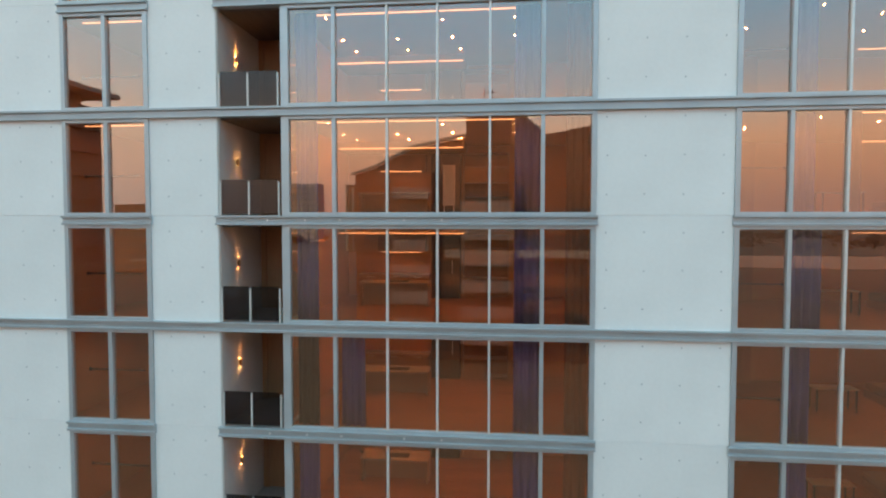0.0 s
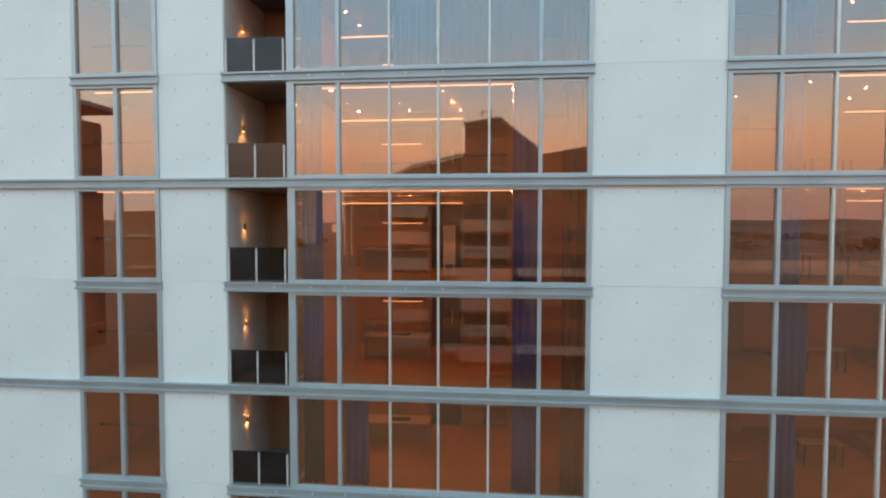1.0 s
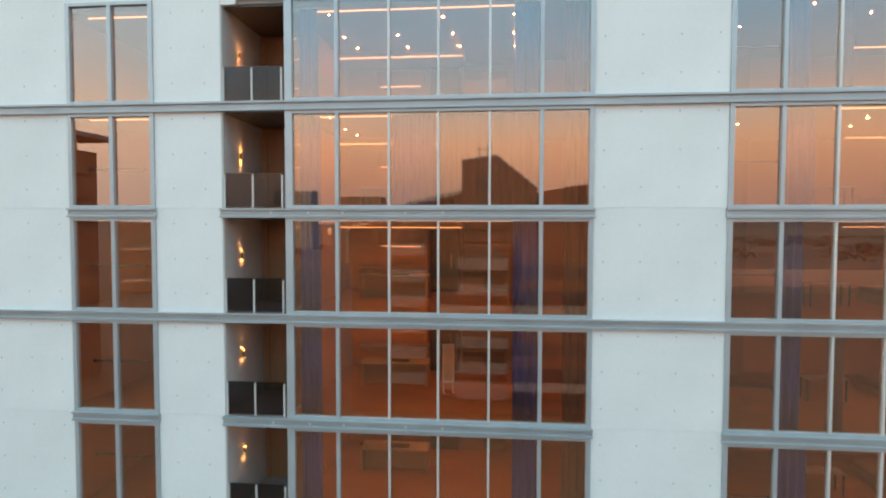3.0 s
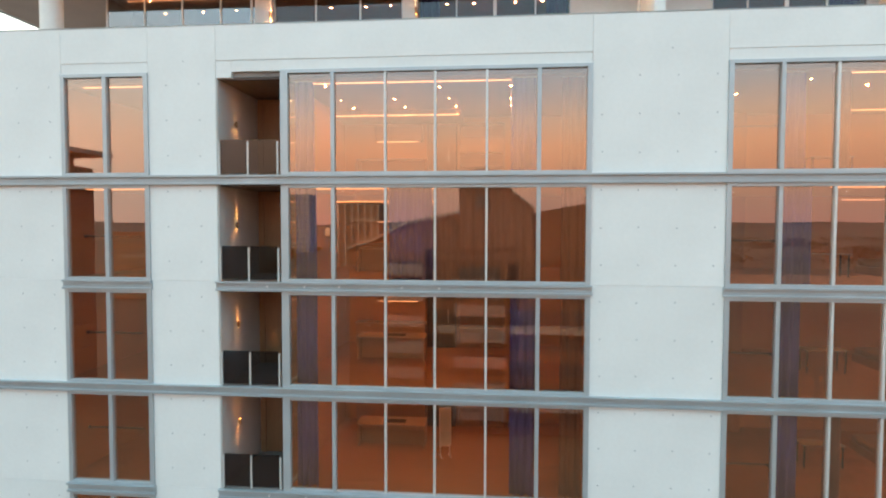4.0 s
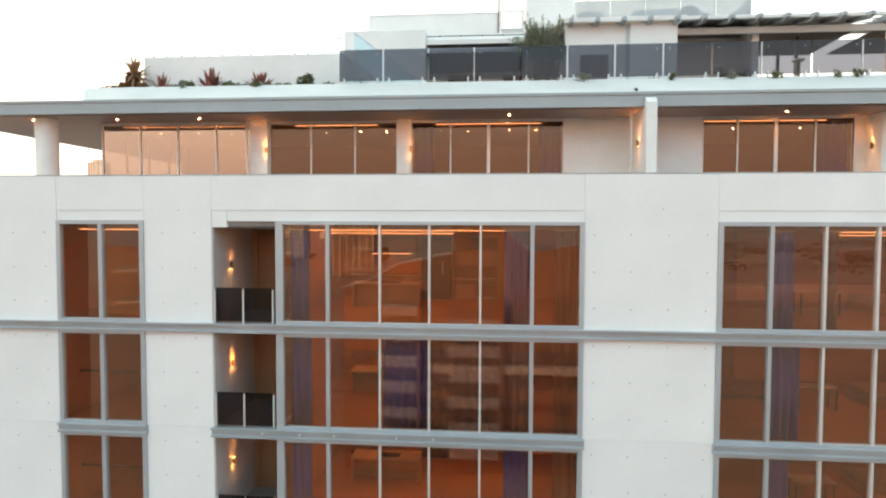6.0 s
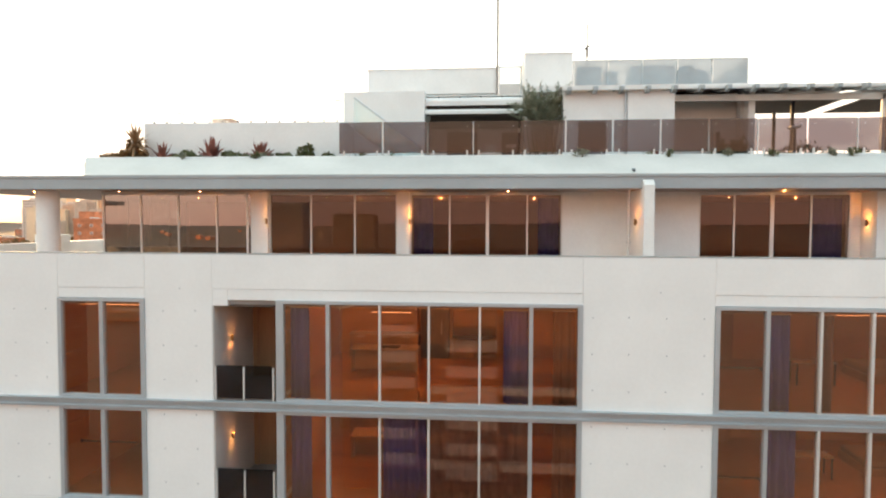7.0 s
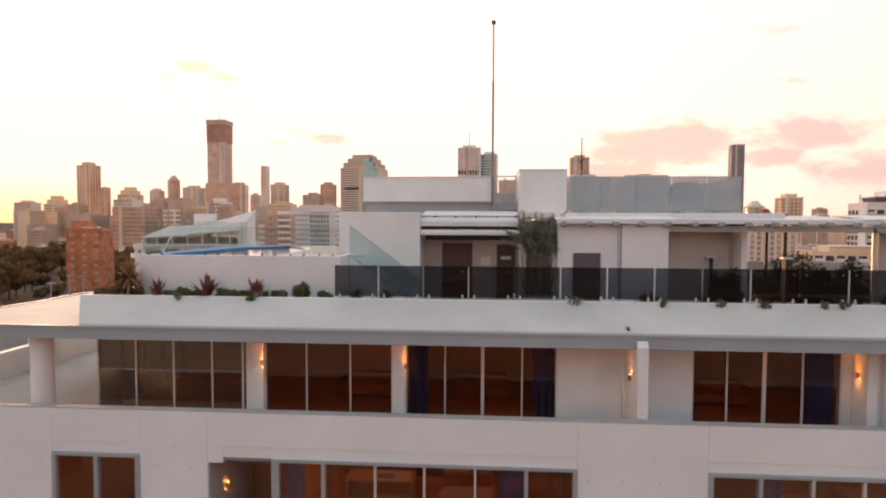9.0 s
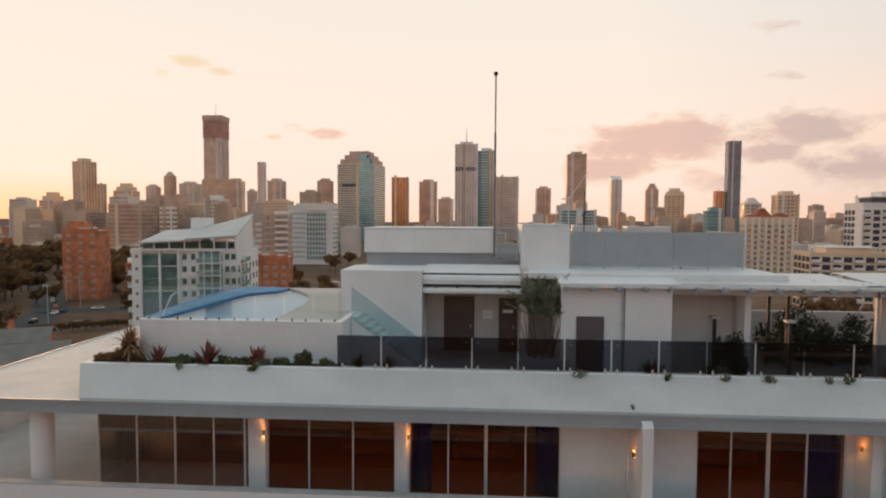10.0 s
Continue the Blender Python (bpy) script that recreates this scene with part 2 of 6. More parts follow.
M_WATER = glass("pool_water", (0.86, 0.97, 0.99), 0.03, 0.0, wave=0.12, ripple=1.6, steep=9.0)
M_RIM_BLUE = mat("wet_blue_tiles", (0.02, 0.24, 0.46), 0.5, var=0.2, scale=3, fine=18, bump=0.1, spec=0.15)
M_TILE_BLUE = mat("blue_pool_tiles", (0.02, 0.26, 0.50), 0.3, var=0.15, scale=3, fine=18, bump=0.1)
M_LED = glow("warm_led_strip", (1.0, 0.40, 0.18), 1.45)
M_SPOT = glow("warm_downlight_lens", (1.0, 0.33, 0.10), 330.0)
M_SCONCE = glow("sconce_lens", (1.0, 0.38, 0.11), 160.0)
M_SCONCE_UP = glow("bright_sconce_lens", (1.0, 0.31, 0.07), 270.0)
M_LEAF = mat("green_leaves", (0.12, 0.13, 0.05), 0.6, var=0.3, scale=4, bump=0)
M_LEAF_DARK = mat("dark_evergreen_leaves", (0.055, 0.06, 0.035), 0.7, var=0.3, scale=4, bump=0)
M_LEAF_GREY = mat("grey_green_leaves", (0.25, 0.255, 0.18), 0.65, var=0.25, scale=4, bump=0)
# Orange-brown stands in for the sun glare on the yucca.
M_YUCCA = mat("sun_tinted_yucca_leaves", (0.32, 0.18, 0.09), 0.6, var=0.25, scale=4, bump=0)
M_LEAF_RED = mat("dark_red_leaves", (0.27, 0.10, 0.075), 0.5, var=0.3, scale=4, bump=0)
# Leaf colour raised and warmed for low sun and orange haze.
M_LEAF_WARMED = mat("brownish_leaves", (0.25, 0.14, 0.055), 0.7, var=0.3, scale=0.4, bump=0)
for leaf_mat in (M_LEAF, M_YUCCA, M_LEAF_DARK, M_LEAF_GREY, M_LEAF_RED, M_LEAF_WARMED):
    # thin leaves pass part of the light from behind
    ln, ll = leaf_mat.node_tree.nodes, leaf_mat.node_tree.links
    body, out = ln["Principled BSDF"], ln["Material Output"]
    pass_light, blend = ln.new("ShaderNodeBsdfTranslucent"), ln.new("ShaderNodeMixShader")
    blend.inputs[0].default_value = 0.4
    ll.new(body.inputs["Base Color"].links[0].from_socket, pass_light.inputs[0])
    ll.new(body.outputs[0], blend.inputs[1])
    ll.new(pass_light.outputs[0], blend.inputs[2])
    ll.new(blend.outputs[0], out.inputs[0])
M_BARK = mat("bark", (0.16, 0.12, 0.09), 0.9, var=0.25, scale=4, fine=40, bump=0.5)
M_SOIL = mat("planter_soil", (0.05, 0.04, 0.03), 0.95, var=0.3, scale=6, bump=0.5)
M_MESH = mat("plant_screen_mesh", (0.42, 0.45, 0.47), 0.7, var=0.05, bump=0)
M_MESH.node_tree.nodes["Principled BSDF"].inputs["Alpha"].default_value = 0.66
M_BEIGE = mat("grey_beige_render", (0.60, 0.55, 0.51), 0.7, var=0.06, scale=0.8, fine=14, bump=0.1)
# White render greyed to stand in for the shade inside the balconies.
M_BALC = mat("shade_greyed_balcony_render", (0.52, 0.50, 0.48), 0.65, var=0.06, scale=0.9, fine=14, bump=0.1)


# ---- building blocks ----
def bx(bm, x0, x1, y0, y1, z0, z1, bevel=0.0):
    v = [bm.verts.new((x, y, z)) for x in (x0, x1) for y in (y0, y1) for z in (z0, z1)]
    fs = [bm.faces.new([v[i] for i in q]) for q in ((0, 1, 3, 2), (4, 6, 7, 5), (0, 4, 5, 1), (2, 3, 7, 6), (0, 2, 6, 4), (1, 5, 7, 3))]
    if bevel:
        es = list({e for f in fs for e in f.edges})
        bmesh.ops.bevel(bm, geom=es, offset=bevel, segments=1, affect="EDGES")
    return bm


def box(*a, bevel=0.0):
    return bx(bmesh.new(), *a, bevel=bevel)


def rod(bm, a, b, r, r2=None, sides=10):
    """A round bar between two points."""
    a, b = Vector(a), Vector(b)
    r2 = r if r2 is None else r2
    m = Matrix.Translation((a + b) / 2) @ (b - a).to_track_quat("Z", "Y").to_matrix().to_4x4()
    bmesh.ops.create_cone(bm, cap_ends=True, segments=sides, radius1=r, radius2=r2, depth=(b - a).length, matrix=m)
    return bm


def prism(bm, pts, z0, z1):
    """Plan outline raised from z0 to z1."""
    lo, hi = [bm.verts.new((x, y, z0)) for x, y in pts], [bm.verts.new((x, y, z1)) for x, y in pts]
    n = len(pts)
    bm.faces.new(hi)
    bm.faces.new(lo[::-1])
    for i in range(n):
        bm.faces.new((lo[i], lo[(i + 1) % n], hi[(i + 1) % n], hi[i]))
    bmesh.ops.recalc_face_normals(bm, faces=bm.faces)
    return bm


def along_x(bm, prof, x0, x1):
    """Section in y and z drawn out along x."""
    a, b = [bm.verts.new((x0, y, z)) for y, z in prof], [bm.verts.new((x1, y, z)) for y, z in prof]
    n = len(prof)
    bm.faces.new(a)
    bm.faces.new(b[::-1])
    for i in range(n):
        bm.faces.new((a[i], b[i], b[(i + 1) % n], a[(i + 1) % n]))
    bmesh.ops.recalc_face_normals(bm, faces=bm.faces)
    return bm


def mesh_of(name, bm, material):
    me = bpy.data.meshes.new(name)
    bm.to_mesh(me)
    bm.free()
    me.materials.append(material)
    return me


def part(name, bm, material, parent=None, label=""):
    ob = new(name, bm if isinstance(bm, bpy.types.Mesh) else mesh_of(name, bm, material))
    if parent:
        ob.parent = parent
    return tagged(ob, label)


def thing(name, label, category, group="", kind="", at=(0, 0, 0), turn=0.0):
    ob = new(name)
    ob.matrix_basis = pose(*at, 0, 0, turn)
    return tagged(ob, label, category, group, kind)


def solid(name, bm, material, label, category, group="", kind=""):
    return tagged(part(name, bm, material), label, category, group, kind)


STOREY = 3.05
LEVEL = [24.0 - STOREY * k for k in range(8)]
PARAPET = 28.25
DECK = 27.2
ROOF = 30.65

# ---- slabs, inner walls and floors of the apartment storeys ----
for k, z in enumerate(LEVEL):
    b = box(-20.0, 18.0, 0.14, 11.0, z - 0.27, z - 0.004)
    solid("floor_slab", b, M_CONC, "grey concrete floor slab of an apartment storey", "floor slab", kind="structure")
solid("floor_slab", box(-20.0, 18.0, 0.2, 16.0, DECK - 0.42, DECK - 0.02), M_CONC, "grey concrete slab under the top terrace", "floor slab", kind="structure")
for k, z in enumerate(LEVEL[:7]):
    top = LEVEL[k - 1] - 0.27 if k else DECK - 0.42
    b = bmesh.new()
    bx(b, -19.9, -12.85, 0.27, 7.2, z, top)
    bx(b, -9.3, -7.88, 0.27, 7.2, z, top)
    bx(b, 3.6, 5.6, 0.27, 7.2, z, top)
    bx(b, 15.2, 17.9, 0.27, 7.2, z, top)
    bx(b, -12.85, -9.3, 4.6, 7.2, z, top)
    bx(b, -5.85, 3.6, 6.6, 7.2, z, top)
    bx(b, 5.6, 15.2, 7.0, 7.2, z, top)
    bx(b, -7.88, -5.98, 2.9, 7.2, z, top)
    bx(b, -5.98, -5.85, 1.5, 6.6, z, top)
    solid("wall_inner", b, M_ROOM, "warm terracotta plastered inner walls between the rooms", "wall", kind="structure")
    b = bmesh.new()
    for x0, x1, y1 in ((-12.85, -9.3, 4.6), (-5.85, 3.6, 6.6), (5.6, 15.2, 7.0)):
        bx(b, x0, x1, 0.3, y1, top - 0.06, top - 0.004)
    if k == 0:
        bx(b, -5.85, -1.2, 5.0, 6.6, 26.5, top - 0.06)
    else:
        bx(b, -5.85, -1.2, 5.0, 6.6, top - 0.34, top - 0.06)
    solid("ceiling", b, M_CEIL, "pale plaster ceiling with a dropped bulkhead over the kitchen", "ceiling", kind="structure")
    b = bmesh.new()
    bx(b, -5.85, 3.6, 0.16, 6.6, z, z + 0.012)
    solid("floor", b, M_FLOOR, "warm brown oak floor of the living room", "floor", kind="structure")
    b = bmesh.new()
    bx(b, -12.85, -9.3, 0.16, 4.6, z, z + 0.012)
    bx(b, 5.6, 15.2, 0.16, 7.0, z, z + 0.012)
    solid("floor", b, M_CARPET, "brown carpet of the bedrooms", "floor", kind="structure")
    # balcony shell
    b = bmesh.new()
    # Side wall carries the recess shade in its grey colour.
    bx(b, -7.872, -7.84, 0.02, 2.9, z, top)
    solid("wall_balcony", b, M_BALC, "rendered balcony side wall, greyed for the shade in the recess", "wall", kind="structure")
solid("wall_base", box(-20.0, 18.0, 0.0, 10.9, 0.0, LEVEL[7] - 0.28), M_WALL, "white painted base of the apartment building", "wall", kind="structure")
b = bmesh.new()
bx(b, -20.0, 18.0, 10.9, 11.1, 0.0, DECK - 0.42)
bx(b, -20.2, -20.0, 0.0, 11.1, 0.0, DECK - 0.42)
bx(b, 18.0, 18.2, 0.0, 11.1, 0.0, DECK - 0.42)
solid("wall_rear", b, M_WHITE, "white side and rear walls of the apartment building", "wall", kind="structure")

# ---- precast front: panels, bands ----
front = thing("wall_front", "white painted precast concrete panels with rows of tie holes", "wall", kind="structure")
panel_mesh = {}


def panel(x0, x1, z0, z1, y0=0.0, y1=0.25):
    """One panel, sharing its mesh with panels of the same size."""
    key = (round(x1 - x0, 3), round(z1 - z0, 3), y0)
    g = 0.0025
    if key not in panel_mesh:
        panel_mesh[key] = mesh_of("panel", box(g, x1 - x0 - g, y0, y1, g, z1 - z0 - g, bevel=0.005), M_WALL)
    ob = part("panel", panel_mesh[key], None, front)
    ob.location = (x0, 0, z0)


COLS = ((-20.0, -16.3), (-16.3, -12.6), (-9.92, -7.88), (2.68, 6.2), (14.9, 18.0))
for x0, x1 in COLS:
    panel(x0, x1, LEVEL[0] - 0.02, PARAPET)
    for k in range(1, 8):
        hi = LEVEL[k - 1] - (0.25 if k % 2 else 0.0)
        panel(x0, x1, LEVEL[k] - (0.0 if k % 2 else 0.02), hi)
for x0, x1 in ((-12.6, -9.92), (-7.88, 2.68), (6.2, 14.9)):
    panel(x0, x1, 27.25, PARAPET)
    if x0 == -7.88:
        panel(-7.88, -7.42, 26.76, 27.25, 0.012)
        panel(-7.42, 2.68, 26.93, 27.25, 0.012)
    else:
        panel(x0, x1, 26.95, 27.25, 0.012)
hole_mesh = mesh_of("tie_hole", rod(bmesh.new(), (0, -0.004, 0), (0, 0.02, 0), 0.024, sides=10), M_HOLE)
for xs in ((-19.0, -18.0, -17.0, -15.97, -14.97, -13.97, -12.98), (-9.36, -8.38), (2.95, 3.93, 4.93, 5.92)):
    for j in range(0, 20):
        zz = 26.6 - 1.0167 * j - 0.005
        for x in xs:
            if zz > 26.8 or zz < 6.5:
                continue
            ob = part("tie_hole", hole_mesh, None, front)
            ob.location = (x + 0.012 * math.sin(j * 2.3 + x), 0, zz + 0.012 * math.cos(j * 1.7 + x * 3))
for x, zz in ((4.75, 27.3), (-8.85, 27.25)):
    part("tie_hole", hole_mesh, None, front).location = (x, 0, zz)
coping = bmesh.new()
bx(coping, -20.05, 18.05, -0.012, 0.27, PARAPET, PARAPET + 0.03, bevel=0.01)
solid("parapet_coping", coping, M_COPING, "terrace parapet coping, its white greyed to dim its mirror image", "coping", kind="structure")
PROF = [(0.0, -0.27), (-0.12, -0.27), (-0.12, -0.215), (-0.06, -0.205), (-0.06, -0.065), (-0.14, -0.055), (-0.14, 0.0), (0.0, 0.0)]
for k in range(8):
    spans = ((-20.0, 18.0),) if k % 2 == 0 else ((-12.64, -9.88), (-7.92, 2.72), (6.16, 14.94))
    for x0, x1 in spans:
        b = along_x(bmesh.new(), [(y, LEVEL[k] + z) for y, z in PROF], x0, x1)
        solid("slab_band", b, M_BAND, "grey metal channel band along the floor edge" if k % 2 == 0 else "short grey metal channel band under a window", "trim", kind="structure")


stud_mesh = mesh_of("drain_spout", rod(bmesh.new(), (0, -0.10, 0), (0, -0.05, 0), 0.03, sides=10), M_ALU_PALE)
for k in (1, 3, 5):
    for x in (-6.4, -5.3, -4.3, -2.5, -1.45):
        st = part("drain_spout", stud_mesh, None)
        st.location = (x, 0, LEVEL[k] - 0.13)
        tagged(st, "small pale round drain spout in the band", "drain spout", "drain spouts")


# ---- windows ----
def window(name, x0, x1, height, bars, jamb_left):
    """Aluminium window with its sill at the origin's height. bars: (x, width)."""
    w = thing(name, "tall grey aluminium window with coated glass panes", "window", "apartment windows", "structure")
    b = bmesh.new()
    bx(b, x0, x0 + jamb_left, -0.05, 0.12, 0.0, height, bevel=0.006)
    bx(b, x1 - 0.13, x1, -0.05, 0.12, 0.0, height, bevel=0.006)
    bx(b, x0 + jamb_left, x1 - 0.13, -0.045, 0.12, 0.0, 0.085, bevel=0.006)
    bx(b, x0 + jamb_left, x1 - 0.13, -0.045, 0.12, height - 0.10, height, bevel=0.006)
    part("window_frame", b, M_ALU, w)
    edges = [x0 + jamb_left]
    for x, wd in bars:
        part("mullion", box(x - wd / 2, x + wd / 2, -0.06 if wd > 0.1 else -0.035, 0.12, 0.085, height - 0.10, bevel=0.006), M_ALU if wd > 0.1 else M_ALU_PALE, w)
        edges += [x - wd / 2, x + wd / 2]
    edges.append(x1 - 0.13)
    for a, c in zip(edges[0::2], edges[1::2]):
        part("pane", box(a, c, 0.045, 0.055, 0.085, height - 0.10), M_GLASS, w)
    return w


BARS_MAIN = [(-4.47, 0.105), (-2.98, 0.06), (-1.58, 0.06), (-0.15, 0.06), (1.27, 0.105)]
BARS_RIGHT = [(7.57, 0.105), (8.95, 0.07), (10.27, 0.07), (11.65, 0.07), (13.4, 0.105)]
H_TOP, H_STD = 2.945, STOREY - 0.27
for kind, args in (("left", (-12.6, -9.92, [(-11.24, 0.12)], 0.12)), ("main", (-5.98, 2.68, BARS_MAIN, 0.22)), ("right", (6.2, 14.9, BARS_RIGHT, 0.13))):
    first = window("window_1", args[0], args[1], H_TOP, args[2], args[3])
    first.matrix_basis = pose(0, 0, LEVEL[0])
    second = window("window_2", args[0], args[1], H_STD, args[2], args[3])
    second.matrix_basis = pose(0, 0, LEVEL[1])
    for k in range(2, 8):
        copy_thing(second, pose(0, 0, LEVEL[k]))


# ---- balconies ----
def balcony_rail():
    r = thing("balcony_balustrade", "grey glass balcony balustrade with pale metal posts", "balustrade", "balcony balustrades")
    for x in (-7.83, -6.98, -6.10):
        part("post", box(x - 0.022, x + 0.022, 0.03, 0.09, 0.0, 0.96, bevel=0.005), M_ALU_PALE, r)
    for a, c in ((-7.79, -7.01), (-6.95, -6.13)):
        part("glass_panel", box(a, c, 0.055, 0.067, 0.05, 1.02), M_RAIL, r)
    return r


def sconce(material=M_BRASS, upper=M_SCONCE):
    """Up and down wall light, back at x 0, shining along the wall."""
    s = thing("wall_light", "small dull brass wall light glowing up and down", "wall light", "wall lights")
    b = bmesh.new()
    bx(b, 0.0, 0.03, -0.03, 0.03, -0.05, 0.05, bevel=0.004)
    part("bracket", b, material, s)
    b = bmesh.new()
    for i in range(20):
        a0, a1 = i * math.tau / 20, (i + 1) * math.tau / 20
        for r0, flip in ((0.034, 1), (0.030, 0)):
            q = [b.verts.new((0.055 + r0 * math.cos(a), r0 * math.sin(a), z)) for a, z in ((a0, -0.09), (a1, -0.09), (a1, 0.09), (a0, 0.09))]
            b.faces.new(q if flip else q[::-1])
    tube = part("tube", b, material, s)
    for z in (-0.06, 0.06):
        part("lens", rod(bmesh.new(), (0.055, 0, z - 0.01), (0.055, 0, z + 0.01), 0.028, sides=14), upper if z > 0 else M_SCONCE, tube, "glowing warm lens")
    return s


def balcony_door():
    d = thing("balcony_door", "brown timber-clad door and panel at the back of the balcony", "door", "balcony doors")
    part("cladding", box(-7.838, -7.72, 2.84, 2.898, 0.0, 2.7), M_TIMBER, d)
    part("door_frame", bx(bx(bx(bmesh.new(), -7.72, -7.64, 2.80, 2.898, 0, 2.7), -6.08, -5.99, 2.80, 2.898, 0, 2.7), -7.64, -6.08, 2.80, 2.898, 2.6, 2.7), M_TIMBER, d)
    for a in (-7.64, -6.86):
        leaf = part("door_leaf", box(a + 0.005, a + 0.775, 2.83, 2.88, 0.02, 2.6, bevel=0.01), M_TIMBER, d)
        part("door_handle", rod(bmesh.new(), (a + 0.62, 2.80, 0.95), (a + 0.62, 2.80, 1.15), 0.012), M_ALU_PALE, leaf)
    return d


rail0, sconce0, door0 = balcony_rail(), sconce(), balcony_door()
for k, z in enumerate(LEVEL[:7]):
    at_rail, at_light, at_door = pose(0, 0, z), pose(-7.84, 1.12, z + 1.62), pose(0, 0, z)
    if k == 0:
        rail0.matrix_basis, sconce0.matrix_basis, door0.matrix_basis = at_rail, at_light, at_door
    else:
        copy_thing(rail0, at_rail), copy_thing(sconce0, at_light), copy_thing(door0, at_door)
    top = LEVEL[k - 1] - 0.27 if k else DECK - 0.42
    # Panel coloured dark to stand in for the slab's shadow.
    solid("ceiling_balcony", box(-7.838, -5.985, 0.15, 2.895, top - 0.05, top - 0.004), M_BOARD_AND_SHADE, "balcony ceiling panel coloured dark for the shade under the slab", "ceiling", kind="structure")
    side = thing("window_side", "grey aluminium glazed screen between living room and balcony", "window", "balcony side screens", "structure")
    part("window_frame", bx(bx(box(-5.97, -5.87, 0.12, 0.2, z, top), -5.97, -5.87, 1.42, 1.5, z, top), -5.97, -5.87, 0.2, 1.42, z, z + 0.08), M_ALU, side)
    part("pane", box(-5.925, -5.915, 0.2, 1.42, z + 0.08, top), M_GLASS, side)


# ---- inside the rooms ----
def curtain(x0, x1, y, z0, z1, material, label, folds=0.11, seed=0):
    rnd = random.Random(seed)
    n = max(10, int((x1 - x0) / folds * 6))
    bm = bmesh.new()
    rows = []
    for j, z in enumerate((z0, z0 + (z1 - z0) * 0.5, z1 - 0.05, z1)):
        amp = (0.075, 0.065, 0.045, 0.03)[j]
        row, ph = [], rnd.random()
        for i in range(n + 1):
            u = i / n
            wob = math.sin(u * (x1 - x0) / folds * math.pi + 0.25 * math.sin(u * 9 + j + seed)) * amp
            row.append(bm.verts.new((x0 + (x1 - x0) * u + 0.015 * math.sin(j + u * 7 + ph), y + wob, z)))
        rows.append(row)
    for r0, r1 in zip(rows, rows[1:]):
        for i in range(n):
            bm.faces.new((r0[i], r0[i + 1], r1[i + 1], r1[i]))
    c = thing("curtain", label, "curtain", "curtains")
    cloth = part("cloth", bm, material, c)
    for p in cloth.data.polygons:
        p.use_smooth = True
    solidify = cloth.modifiers.new("thickness", "SOLIDIFY")
    solidify.thickness = 0.012
    part("rail", box(x0 - 0.03, x1 + 0.03, y - 0.02, y + 0.02, z1, z1 + 0.03), M_ALU_PALE, c)
    return c


def downlight():
    d = thing("downlight", "small recessed ceiling downlight glowing warm", "downlight", "downlights")
    part("rim", rod(bmesh.new(), (0, 0, -0.012), (0, 0, 0.0), 0.06, sides=14), M_ALU_PALE, d)
    part("lens", rod(bmesh.new(), (0, 0, -0.0132), (0, 0, -0.0122), 0.028, sides=16), M_SPOT, d, "glowing lens")
    return d


down0 = downlight()


def put_down(x, y, z, used=[]):
    if used:
        copy_thing(down0, pose(x, y, z))
    else:
        down0.matrix_basis = pose(x, y, z)
        used.append(1)


def led(x0, x1, y, z, parent_label="warm LED strip light glowing along the ceiling"):
    s = thing("strip_light", parent_label, "strip light", "strip lights")
    part("channel", box(x0, x1, y - 0.04, y + 0.04, z + 0.012, z + 0.03), M_ALU_PALE, s)
    part("strip", box(x0 + 0.01, x1 - 0.01, y - 0.03, y + 0.03, z - 0.008, z + 0.0115), M_LED, s, "glowing diffuser")
    return s


def island(x0, x1, y, z):
    t = thing("kitchen_island", "pale stone-topped kitchen island with open ends", "kitchen island", "kitchen islands")
    part("worktop", box(x0, x1, y - 0.45, y + 0.45, z + 0.78, z + 0.83, bevel=0.008), M_STONE, t)
    for a in (x0 + 0.02, x1 - 0.10):
        part("end_panel", box(a, a + 0.08, y - 0.42, y + 0.42, z + 0.012, z + 0.78), M_CABINET, t)
    part("back_panel", box(x0 + 0.1, x1 - 0.1, y - 0.02, y + 0.02, z + 0.012, z + 0.78), M_CABINET, t)


def hob(x, y, z):
    h = thing("serving_tray", "dark tray standing on the kitchen island", "tray", "trays")
    part("plate", box(x - 0.33, x + 0.33, y - 0.18, y + 0.18, z, z + 0.02, bevel=0.006), M_DARK, h)
    for a in (-0.33, 0.31):
        part("handle", box(x + a, x + a + 0.02, y - 0.08, y + 0.08, z + 0.02, z + 0.05), M_DARK, h)


def kitchen(z, top):
    c = thing("base_cabinet", "cream base cabinets under a pale stone worktop", "cabinet", "kitchen cabinets")
    for i in range(3):
        a = -5.3 + i * 0.9
        leaf = part("door", box(a + 0.01, a + 0.89, 6.0, 6.03, z + 0.12, z + 0.84, bevel=0.005), M_CABINET, c)
        part("handle", box(a + 0.3, a + 0.6, 5.98, 6.0, z + 0.78, z + 0.80), M_ALU_PALE, leaf)
    part("body", box(-5.3, -2.6, 6.03, 6.59, z + 0.1, z + 0.86), M_CABINET, c)
    part("plinth", box(-5.3, -2.6, 6.08, 6.59, z + 0.012, z + 0.1), M_DARK, c)
    part("worktop", box(-5.33, -2.58, 5.97, 6.59, z + 0.865, z + 0.905, bevel=0.006), M_STONE, c)
    u = thing("wall_cabinet", "brown timber wall cabinets with a glowing strip beneath", "cabinet", "kitchen wall cabinets")
    part("body", box(-4.6, -2.75, 6.2, 6.59, z + 1.76, z + 2.35), M_TIMBER, u)
    for i in range(3):
        a = -4.6 + i * 0.617
        part("door", box(a + 0.008, a + 0.609, 6.17, 6.197, z + 1.76, z + 2.35, bevel=0.004), M_TIMBER, u)
